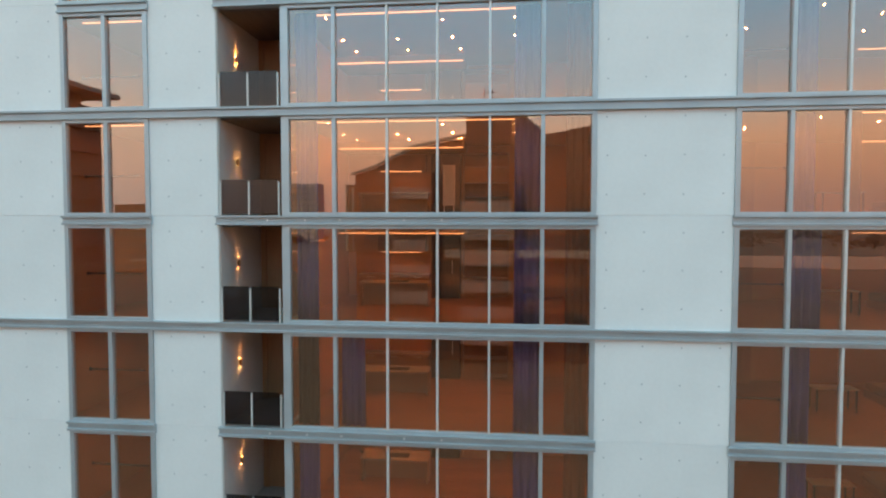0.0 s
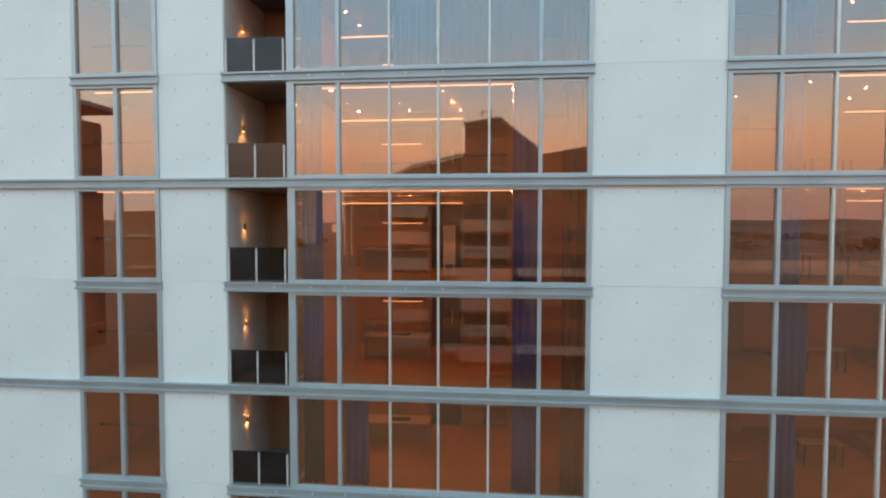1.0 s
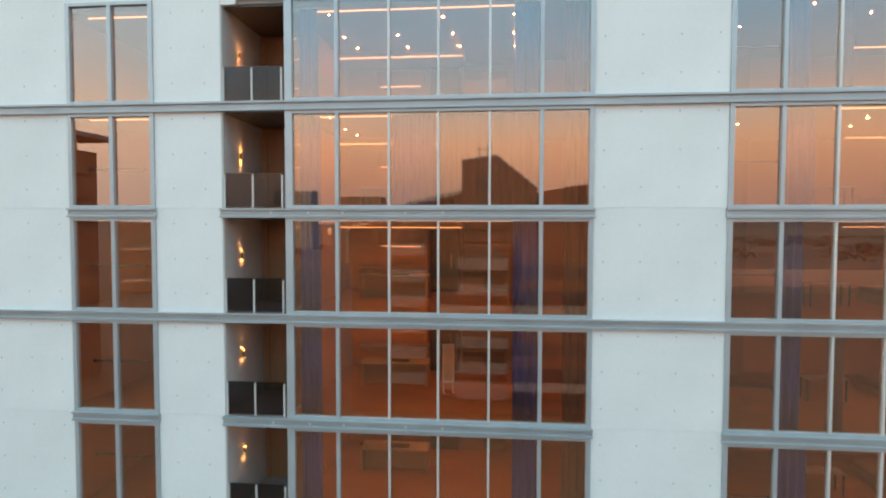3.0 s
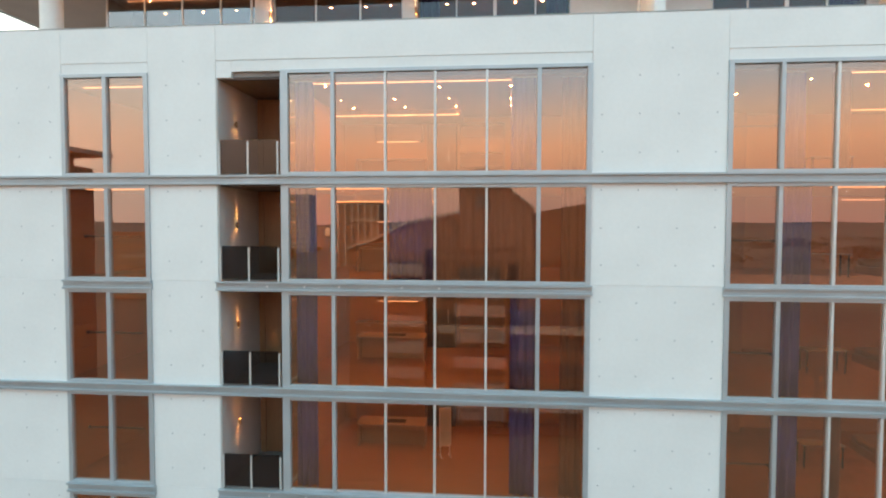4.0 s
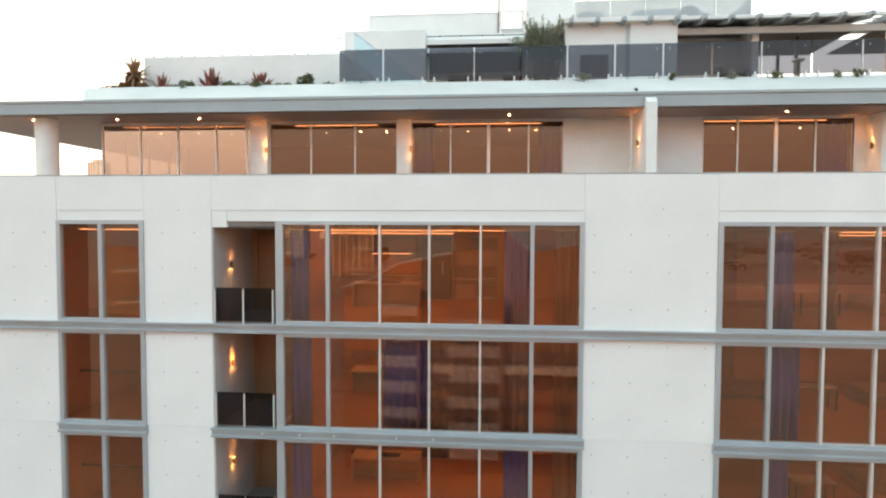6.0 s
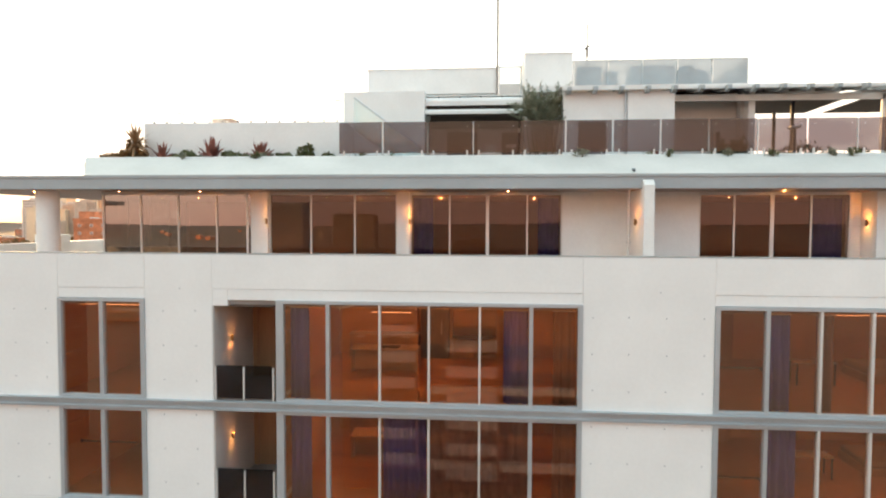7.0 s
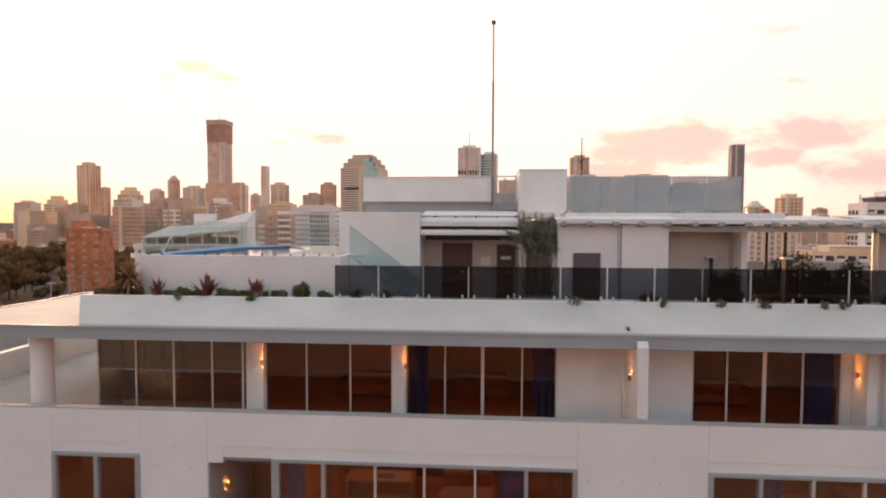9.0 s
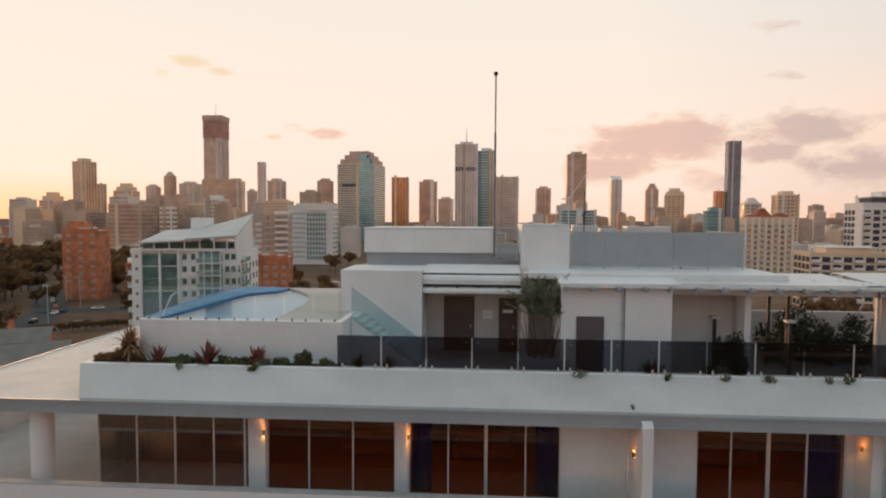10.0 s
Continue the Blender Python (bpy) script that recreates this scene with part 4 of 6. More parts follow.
sh = thing("outdoor_shower", "slim steel post shower on the pool deck", "shower")
part("post", rod(bmesh.new(), (-5.4, 5.4, 32.56), (-5.4, 5.4, 33.7), 0.016), M_ALU_PALE, sh)
part("head", rod(bmesh.new(), (-5.4, 5.4, 33.69), (-5.65, 5.4, 33.72), 0.03), M_ALU_PALE, sh)

# stair block and plant rooms
b = bmesh.new()
bx(b, -5.45, -2.37, 5.85, 8.4, ROOF, 34.12, bevel=0.012)
solid("stair_block", b, M_WHITE, "white rendered stair block on the roof", "stair block", kind="structure")
st = thing("outdoor_stair", "white roof stair with glass side up to the pool", "staircase")
for i in range(11):
    part("step", box(-4.78 + i * 0.24, -4.78 + (i + 1) * 0.24, 4.6, 5.8, ROOF, 32.55 - i * 0.175), M_WHITE, st)
g = bmesh.new()
v = [g.verts.new(p) for p in ((-4.75, 4.55, 32.5), (-2.2, 4.55, 30.7), (-2.2, 4.55, 31.7), (-4.75, 4.55, 33.6))]
g.faces.new(v)
gl = part("glass_side", g, M_TEALGLASS, st, "glass side tinted teal for its cyan reflection")
gl.modifiers.new("thickness", "SOLIDIFY").thickness = 0.012
part("handrail", rod(bmesh.new(), (-4.75, 4.55, 33.62), (-2.2, 4.55, 31.72), 0.025), M_ALU, st)

b = bmesh.new()
bx(b, -2.37, 3.0, 8.0, 8.25, ROOF, 33.84)
bx(b, 1.35, 1.6, 6.2, 8.0, ROOF, 34.2)
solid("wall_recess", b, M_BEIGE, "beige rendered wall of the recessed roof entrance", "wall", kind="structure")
p1 = thing("plant_room", "long white plant room with an overhanging upper box", "plant room")
part("upper_box", box(-5.13, 0.36, 8.75, 12.5, 34.62, 35.65, bevel=0.015), M_WHITE, p1)
part("base", box(-5.05, 1.42, 8.95, 12.3, 34.0, 34.62), M_GREY, p1, "grey recessed base")
part("cap", box(-5.16, 0.39, 8.72, 12.53, 35.65, 35.68), M_WHITE, p1)
gate = thing("roof_gate", "grey metal framed gate between two plant rooms", "gate")
for a in (0.42, 1.30):
    part("post", box(a, a + 0.06, 8.7, 8.76, 34.3, 35.72), M_ALU, gate)
for zz in (34.3, 34.95, 35.66):
    part("rail", box(0.48, 1.30, 8.71, 8.75, zz, zz + 0.05), M_ALU, gate)
part("mesh_panel", box(0.48, 1.30, 8.725, 8.735, 34.35, 34.95), M_MESH, gate)
part("mesh_panel", box(0.48, 1.30, 8.725, 8.735, 35.0, 35.66), M_CLEAR, gate)
p2 = thing("lift_overrun", "white rendered lift overrun box", "plant room")
part("body", box(1.42, 3.27, 7.35, 10.5, 34.0, 35.82, bevel=0.015), M_WHITE, p2)
part("cap", box(1.39, 3.30, 7.32, 10.53, 35.82, 35.86), M_WHITE, p2)
rd = solid("roof_deck", bx(bx(bmesh.new(), -5.4, 1.4, 8.45, 12.8, 33.85, 34.0), 1.4, 10.6, 5.4, 12.8, 33.92, 34.12), M_WHITE, "white membrane roof over the roof rooms", "roof", kind="structure")

dish = thing("satellite_dish", "round grey satellite dish on a short post", "satellite dish")
b = bmesh.new()
for i in range(1, 5):
    rod(b, (8.5, 9.0 - 0.012 * i * i, 35.02), (8.5, 9.0 - 0.012 * (i + 1) ** 2, 35.02), 0.11 * i, 0.11 * i, 24)
part("reflector", b, M_GREY, dish)
part("post", rod(bmesh.new(), (8.5, 9.1, 34.12), (8.5, 9.1, 35.0), 0.03), M_ALU, dish)
scr = thing("plant_screen", "grey mesh screen round rooftop machines", "screen")
for x in np.linspace(3.32, 9.94, 6):
    part("post", box(x - 0.02, x + 0.02, 7.52, 7.56, 34.12, 35.56), M_GREY, scr)
for zz in (34.2, 35.55):
    part("rail", box(3.32, 9.94, 7.50, 7.53, zz, zz + 0.03), M_GREY, scr)
for i in range(5):
    a = 3.32 + i * 1.324
    part("mesh_panel", box(a + 0.03, a + 1.294, 7.505, 7.513, 34.245, 35.55), M_MESH, scr)
    part("mesh_panel", box(a + 0.03, a + 1.294, 11.5, 11.51, 34.12, 35.5), M_MESH, scr)
part("side_panel", box(9.93, 9.94, 7.55, 11.5, 34.2, 35.57), M_MESH, scr)
for x0, x1, y0, h in ((3.75, 4.75, 9.4, 1.62), (4.95, 5.5, 9.8, 1.5), (5.9, 7.7, 9.2, 1.58), (8.9, 9.7, 9.8, 0.95)):
    u = thing("air_conditioner", "grey rooftop air conditioning unit", "air conditioner", "rooftop units")
    part("case", box(x0, x1, y0, y0 + 0.9, 34.2, 34.2 + h, bevel=0.02), M_ALU_PALE, u)
    part("foot", box(x0 + 0.05, x1 - 0.05, y0 + 0.1, y0 + 0.8, 34.12, 34.2), M_DARK, u)
    part("fan_guard", rod(bmesh.new(), ((x0 + x1) / 2, y0 + 0.45, 34.2 + h), ((x0 + x1) / 2, y0 + 0.45, 34.24 + h), 0.32, sides=20), M_DARK, u)
tank = thing("satellite_dish", "round grey satellite dish behind the mesh screen", "dish")
part("dish", rod(bmesh.new(), (7.75, 7.9, 35.0), (7.75, 8.05, 35.05), 0.42, 0.30, sides=24), M_ALU, tank)
part("stand", rod(bmesh.new(), (7.75, 8.05, 34.12), (7.75, 8.05, 35.0), 0.04), M_DARK, tank)
M_BRONZE = mat("weathered_grey_steel", (0.20, 0.19, 0.18), 0.5, 0.3, var=0.15, bump=0.03)
mast = thing("antenna_mast", "thin tall steel antenna mast on the roof", "mast")
part("lower_tube", rod(bmesh.new(), (0.36, 8.66, 34.5), (0.36, 8.66, 39.6), 0.045), M_BRONZE, mast)
part("upper_tube", rod(bmesh.new(), (0.36, 8.66, 39.6), (0.36, 8.66, 41.95), 0.032), M_BRONZE, mast)
part("cap", rod(bmesh.new(), (0.36, 8.66, 41.95), (0.36, 8.66, 42.07), 0.09), M_DARK, mast)
an = thing("small_antenna", "short thin aerial above the plant screen", "aerial")
part("rod", rod(bmesh.new(), (3.95, 8.2, 34.12), (3.95, 8.2, 37.2), 0.022), M_DARK, an)
part("cross_bar", rod(bmesh.new(), (3.85, 8.2, 36.2), (4.05, 8.2, 36.35), 0.03), M_DARK, an)
part("sleeve", rod(bmesh.new(), (3.95, 8.2, 35.9), (3.95, 8.2, 36.3), 0.045), M_DARK, an)

# canopy with rafters over the roof rooms
can = thing("canopy", "white steel canopy with projecting rafters over the roof terrace", "canopy")
part("gutter", box(2.55, 18.0, 4.30, 4.42, 33.72, 33.84, bevel=0.01), M_WHITE, can)
part("sheet", along_x(bmesh.new(), [(4.30, 33.84), (5.6, 33.98), (5.6, 34.02), (4.30, 33.88)], 2.5, 6.6), M_WHITE, can)
x = 2.7
while x < 17.9:
    # Rafters coloured grey to stand in for the shadow under the white eave.
    part("rafter", along_x(bmesh.new(), [(4.04, 33.66), (4.04, 33.79), (5.5, 33.95), (5.5, 33.84), (4.35, 33.60)], x, x + 0.13), M_GREY, can)
    x += 0.87
part("beam", box(6.3, 18.0, 5.0, 5.12, 33.45, 33.66), M_WHITE, can)
# Undersides coloured dark in place of the shade below the canopy.
for x0, x1 in ((6.36, 12.6), (13.3, 18.0)):
    part("soffit", box(x0, x1, 5.14, 8.6, 33.62, 33.66), M_BOARD_AND_SHADE, can, "underside coloured dark for the shade below the canopy")
part("roof_sheet", along_x(bmesh.new(), [(4.45, 33.845), (7.2, 34.02), (7.2, 34.05), (4.45, 33.875)], 6.62, 12.7), M_ALU_PALE, can)
part("roof_sheet", along_x(bmesh.new(), [(4.45, 33.865), (7.4, 34.05), (7.4, 34.08), (4.45, 33.895)], 13.2, 18.0), M_ALU_PALE, can)
for i in range(6):
    # open slats between the two roof sheets
    part("louvre", along_x(bmesh.new(), [(4.6 + i * 0.45, 33.87), (4.82 + i * 0.45, 33.91), (4.82 + i * 0.45, 33.93), (4.6 + i * 0.45, 33.89)], 12.72, 13.18), M_WHITE, can)
for x, y in ((11.0, 6.2), (11.35, 8.4), (13.4, 5.05), (15.8, 5.05)):
    part("post", box(x - 0.05, x + 0.05, y - 0.05, y + 0.05, ROOF, 33.6 if y < 6 else 33.9), M_DARK if y > 6 else M_ALU, can)
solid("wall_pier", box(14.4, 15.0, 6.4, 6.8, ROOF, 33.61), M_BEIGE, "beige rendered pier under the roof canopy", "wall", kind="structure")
b = bmesh.new()
bx(b, 2.62, 4.78, 4.62, 4.85, ROOF, 33.72)
bx(b, 4.78, 6.35, 4.5, 4.85, ROOF, 33.72)
bx(b, 2.62, 2.85, 4.85, 8.0, ROOF, 33.92)
bx(b, 6.2, 6.35, 4.85, 8.0, ROOF, 33.92)
bx(b, 9.1, 9.32, 5.3, 5.7, ROOF, 33.92)
solid("wall_roof_room", b, M_WHITE, "white rendered walls of the roof rooms", "wall", kind="structure")
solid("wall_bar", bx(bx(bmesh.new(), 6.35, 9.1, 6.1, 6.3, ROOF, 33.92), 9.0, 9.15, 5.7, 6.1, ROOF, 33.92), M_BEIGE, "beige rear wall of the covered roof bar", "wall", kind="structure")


M_DOOR = mat("dark_brown_door_paint", (0.11, 0.065, 0.05), 0.5, var=0.12, scale=1.5, fine=14, bump=0.05)

M_STEELDOOR = mat("grey_brown_door_paint", (0.12, 0.095, 0.10), 0.5, var=0.1, scale=1.5, fine=14, bump=0.05)


def roof_door(x0, x1, y, top, label, material):
    d = thing("roof_door", label, "door", "roof doors")
    leaf = part("door_leaf", box(x0 + 0.06, x1 - 0.06, y - 0.03, y - 0.002, ROOF, top - 0.06, bevel=0.005), material, d)
    part("door_frame", bx(bx(bx(bmesh.new(), x0, x0 + 0.06, y - 0.05, y - 0.001, ROOF, top), x1 - 0.06, x1, y - 0.05, y - 0.001, ROOF, top), x0 + 0.06, x1 - 0.06, y - 0.05, y - 0.001, top - 0.06, top), material, d)
    part("door_handle", rod(bmesh.new(), (x1 - 0.15, y - 0.06, ROOF + 0.95), (x1 - 0.15, y - 0.06, ROOF + 1.1), 0.012), M_ALU_PALE, leaf)


roof_door(-1.68, -0.44, 7.998, 32.9, "dark brown roof entrance door with a pale lintel", M_DOOR)
solid("lintel", box(-1.72, -0.40, 7.9, 7.996, 32.92, 33.02), M_STONE, "pale stone lintel over the roof entrance", "lintel", kind="structure")
roof_door(0.55, 1.3, 7.998, 32.85, "dark brown service door with a small white plate", M_DOOR)
plate = solid("door_plate", box(0.72, 1.12, 7.945, 7.965, 32.25, 32.38), M_WHITE, "small white plate on the service door", "plate")
solid("wall_plate", box(-0.1, 0.3, 7.97, 7.996, 32.0, 32.35), M_WHITE, "white notice plate on the recess wall", "plate")
lamp_plate = thing("bulkhead_light", "small pale bulkhead lamp over the service door", "lamp")
part("body", box(0.75, 0.95, 7.9, 7.99, 33.0, 33.12, bevel=0.01), M_ALU_PALE, lamp_plate)
roof_door(3.14, 4.08, 4.618, 32.7, "dark grey brown steel door in the white roof room", M_STEELDOOR)
aw = thing("louvre_awning", "white curved louvre awning over the recessed entrance", "awning")
for zz, yy, hh in ((33.27, 5.96, 0.20), (33.60, 6.04, 0.32)):
    # curved slat: leans back and rounds over at the top
    prof = [(yy, zz), (yy - 0.02, zz + hh * 0.5), (yy + 0.03, zz + hh * 0.85), (yy + 0.16, zz + hh), (yy + 0.30, zz + hh + 0.02), (yy + 0.30, zz + hh - 0.02), (yy + 0.06, zz + hh * 0.6), (yy + 0.03, zz)]
    part("slat", along_x(bmesh.new(), prof, -2.36, 1.33), M_WHITE, aw)
for x in (-1.9, -1.1, -0.3, 0.5, 1.2):
    part("bracket", along_x(bmesh.new(), [(6.01, 33.50), (6.30, 33.98), (7.99, 34.16), (7.99, 34.06), (6.4, 33.80), (6.1, 33.44)], x, x + 0.05), M_DARK, aw)
part("back_board", box(-2.36, 1.33, 6.5, 6.54, 33.3, 33.82), M_BOARD_AND_SHADE, aw)

part("roof_sheet", along_x(bmesh.new(), [(6.28, 33.99), (7.98, 34.17), (7.98, 34.21), (6.28, 34.03)], -2.36, 1.33), M_WHITE, aw)
# Dark board added where the awning shades the top of the wall.
solid("bulkhead", box(-2.36, 1.33, 7.86, 7.99, 33.03, 33.84), M_BOARD_AND_SHADE, "dark board over the roof doors, added for the shade under the awning", "bulkhead", kind="structure")
# roof furniture
for x, y in ((8.3, 5.9), (10.6, 5.2)):
    s = thing("patio_light", "dark post lamp with a flat pale head", "lamp", "patio lamps")
    part("post", box(x - 0.05, x + 0.05, y - 0.05, y + 0.05, ROOF, 32.5), M_DARK, s)
    part("head", box(x - 0.16, x + 0.16, y - 0.16, y + 0.16, 32.5, 32.58, bevel=0.01), M_ALU_PALE, s)
for i, x in enumerate((-4.2, -3.2, 5.2, 7.2, 11.6, 12.6)):
    pl = thing("plant_pot", "dark round planter pot with leafy shrub", "plant pot", "roof pots")
    part("pot", rod(bmesh.new(), (x, 3.1, ROOF), (x, 3.1, ROOF + 0.42), 0.2, 0.26, sides=16), M_DARK, pl)
    b = bmesh.new()
    r = random.Random(70 + i)
    for _ in range(60):
        a, e, ln = r.uniform(0, math.tau), r.uniform(0.35, 1.4), r.uniform(0.3, 0.65)
        d = Vector((math.cos(a) * math.cos(e), math.sin(a) * math.cos(e), math.sin(e)))
        s = d.cross(Vector((0, 0, 1))).normalized() * 0.025
        p0 = Vector((x, 3.1, ROOF + 0.42))
        b.faces.new([b.verts.new(q) for q in (p0, p0 + d * ln * 0.5 + s, p0 + d * ln, p0 + d * ln * 0.5 - s)])
    part("leaves", b, M_LEAF, pl)


# ---- plants ----
def spiky(name, label, x, y, z, n, length, material, seed, lift=(0.15, 1.35), wide=0.08):
    r = random.Random(seed)
    p = thing(name, label, "plant", "roof plants", at=(x, y, z))
    b = bmesh.new()
    for i in range(n):
        a, e, ln = i * 2.4 + r.uniform(-0.2, 0.2), r.uniform(*lift), length * r.uniform(0.7, 1.05)
        side = Vector((-math.sin(a), math.cos(a), 0))
        prev = None
        for j in range(5):
            u = j / 4
            ee = e - 0.75 * u * u
            pos = Vector((math.cos(a) * math.cos(e) * ln * u, math.sin(a) * math.cos(e) * ln * u, math.sin(e) * ln * u - 0.22 * ln * u * u * (1.4 - e)))
            wd = wide * (0.5 + 1.6 * u) * (1 - u) + 0.004
            pair = (b.verts.new(pos + side * wd), b.verts.new(pos - side * wd))
            if prev:
                b.faces.new((prev[0], pair[0], pair[1], prev[1]))
            prev = pair
    part("leaves", b, material, p)
    part("stem", rod(bmesh.new(), (0, 0, -0.02), (0, 0, 0.12), 0.035, 0.02), M_BARK, p)
    return p


def shrub(label, x, y, z, rx, ry, rz, material, seed, n=420, leaf=0.055, parent=None):
    r = random.Random(seed)
    b = bmesh.new()
    lumps = [(Vector((r.uniform(-0.7, 0.7) * rx, r.uniform(-0.6, 0.6) * ry, r.uniform(0.25, 0.75) * rz)), r.uniform(0.3, 0.55)) for _ in range(7)]
    for _ in range(n):
        c, s = r.choice(lumps)
        d = Vector((r.gauss(0, 1), r.gauss(0, 1), r.gauss(0, 1))).normalized()
        p = c + Vector((d.x * rx, d.y * ry, d.z * rz)) * s * r.uniform(0.6, 1.1)
        if p.z < 0:
            p.z = abs(p.z) * 0.3
        t = Vector((r.gauss(0, 1), r.gauss(0, 1), r.gauss(0, 1))).normalized()
        u = t.cross(d).normalized() * leaf * r.uniform(0.6, 1.3)
        w = t * leaf * r.uniform(0.8, 1.8)
        b.faces.new([b.verts.new(q) for q in (p - w, p + u * 0.6, p + w, p - u * 0.6)])
    if parent:
        return part("crown", b, material, parent)
    s = thing("shrub", label, "shrub", "roof plants", at=(x, y, z))
    part("leaves", b, material, s)
    part("stem", rod(bmesh.new(), (0, 0, -0.02), (0, 0, rz * 0.4), 0.03, 0.015), M_BARK, s)
    return s


RED = "dark red bromeliad with strap leaves in the roof planter"
spiky("bromeliad", RED, -10.85, 2.7, 31.2, 26, 0.70, M_LEAF_RED, 1, (0.3, 1.45), 0.10)
spiky("bromeliad", RED, -9.12, 2.68, 31.2, 30, 0.84, M_LEAF_RED, 2, (0.3, 1.45), 0.11)
spiky("bromeliad", RED, -7.45, 2.66, 31.2, 28, 0.76, M_LEAF_RED, 3, (0.3, 1.45), 0.105)
yucca = spiky("yucca", "tall yucca with a bare stem and stiff arching leaves", -11.85, 2.8, 31.82, 62, 0.76, M_YUCCA, 4, (-0.6, 1.5), 0.06)
part("trunk", rod(rod(bmesh.new(), (0.05, 0, -0.64), (0.0, 0, 0.02), 0.05, 0.035), (-0.22, 0.05, -0.64), (-0.3, 0.05, -0.2), 0.04, 0.03), M_BARK, yucca)
spiky("bromeliad", "dark red bromeliad behind the glass balustrade", 5.45, 3.0, 31.05, 24, 0.6, M_LEAF_RED, 5)
GREEN = "low green shrub spilling over the roof planter"
for i, (x, y, rx, rz, mtl) in enumerate(((-12.75, 2.8, 0.34, 0.30, M_LEAF_WARMED), (-11.55, 2.85, 0.3, 0.34, M_LEAF_WARMED), (-12.2, 2.85, 0.34, 0.42, M_LEAF_WARMED), (-11.9, 2.95, 0.32, 0.85, M_LEAF_WARMED), (-9.5, 2.8, 0.4, 0.2, M_LEAF), (-8.0, 2.8, 0.35, 0.2, M_LEAF), (-10.3, 2.75, 0.35, 0.22, M_LEAF), (-9.85, 2.55, 0.3, 0.32, M_LEAF), (-8.5, 2.7, 0.4, 0.28, M_LEAF), (-7.3, 2.5, 0.28, 0.28, M_LEAF_GREY), (-6.75, 2.75, 0.35, 0.22, M_LEAF), (-6.0, 2.75, 0.38, 0.5, M_LEAF), (-5.2, 2.75, 0.3, 0.22, M_LEAF))):
    shrub(GREEN, x, y, 31.2, rx, 0.32, rz, mtl, 100 + i)
for i, (x, y) in enumerate(((-9.8, 2.17), (-7.35, 2.16), (2.9, 2.16), (5.5, 2.15), (7.2, 2.15), (8.5, 2.15), (10.2, 2.15), (10.75, 2.15))):
    shrub("small green creeper hanging over the roof edge", x, y - 0.12, 31.19, 0.12 + 0.07 * (i % 3), 0.10, 0.24, (M_LEAF_GREY, M_LEAF)[i % 2], 130 + i, 110, 0.035)
tr = thing("olive_tree", "bushy grey green multi-stemmed tree on the roof terrace", "tree", at=(2.0, 5.0, ROOF))
r = random.Random(9)
for i in range(9):
    a = i * math.tau / 9
    p0, p1 = Vector((0.35 * math.cos(a), 0.15 * math.sin(a), 0.0)), Vector((0.7 * math.cos(a) + r.uniform(-0.15, 0.15), 0.35 * math.sin(a), 1.6 + r.uniform(0, 0.5)))
    mid = (p0 + p1) / 2 + Vector((r.uniform(-0.1, 0.1), r.uniform(-0.1, 0.1), 0))
    part("trunk", rod(rod(bmesh.new(), p0, mid, 0.04, 0.032, 8), mid, p1, 0.032, 0.015, 8), M_BARK, tr)
b = bmesh.new()
for i in range(150):
    # upright whips clothed in narrow leaves
    a, e = r.uniform(0, math.tau), r.uniform(0.25, 1.5)
    root = Vector((0.6 * math.cos(a) * r.random(), 0.40 * math.sin(a) * r.random(), r.uniform(1.95, 2.55)))
    way = Vector((math.cos(a) * math.cos(e), 0.8 * math.sin(a) * math.cos(e), math.sin(e)))
    reach = r.uniform(0.4, 1.05)
    rod(b, root, root + way * reach, 0.008, 0.003, 3)
    for j in range(40):
        p = root + way * reach * (j + 1) / 40
        d = (way + Vector((r.gauss(0, 0.6), r.gauss(0, 0.6), r.gauss(0, 0.4)))).normalized()
        w = d.cross(Vector((r.gauss(0, 1), r.gauss(0, 1), r.gauss(0, 1)))).normalized() * 0.016
        ln = r.uniform(0.09, 0.19)
        b.faces.new([b.verts.new(q) for q in (p, p + d * ln * 0.5 + w, p + d * ln, p + d * ln * 0.5 - w)])
part("crown", b, M_LEAF_GREY, tr)
part("planter", box(-0.9, 0.9, -0.5, 0.5, 0.0, 0.5, bevel=0.02), M_GREY, tr, "long grey planter box")
shrub("dark rounded bush in front of the recessed roof wall", 8.35, 4.6, ROOF, 0.55, 0.5, 1.25, M_LEAF_DARK, 171, 2200, 0.055)
for i, (x, y, z) in enumerate(((11.6, 7.4, 0.9), (13.0, 7.6, 1.0), (12.3, 9.0, 1.3), (14.6, 7.2, 0.8), (15.6, 9.0, 1.1))):
    shrub("dark green shrub on the far roof terrace", x, y, ROOF, 1.15, 0.7, z * 1.25, M_LEAF_DARK, 160 + i, 1500, 0.07)
solid("wall_far_terrace", box(9.4, 18.0, 10.6, 10.8, ROOF, 32.1), M_BEIGE, "beige rendered wall behind the far roof terrace", "wall", kind="structure")
bar = thing("roof_bench", "long dark bench along the far roof terrace", "bench")
part("seat", box(10.2, 15.5, 6.5, 6.95, ROOF + 0.38, ROOF + 0.45, bevel=0.01), M_TIMBER, bar)
for x in (10.4, 12.8, 15.2):
    part("leg", box(x, x + 0.1, 6.55, 6.9, ROOF, ROOF + 0.38), M_DARK, bar)

# ---- ground, river and hills ----
M_GROUND = mat("dusty_ground", (0.17, 0.09, 0.045), 0.95, var=0.35, scale=0.012, fine=0.15, bump=0)
M_ROAD = mat("asphalt", (0.055, 0.055, 0.057), 0.85, var=0.15, scale=0.3, fine=6, bump=0.1)
M_HILL = mat("wooded_hill", (0.16, 0.095, 0.065), 0.95, var=0.3, scale=0.004, fine=0.05, bump=0)
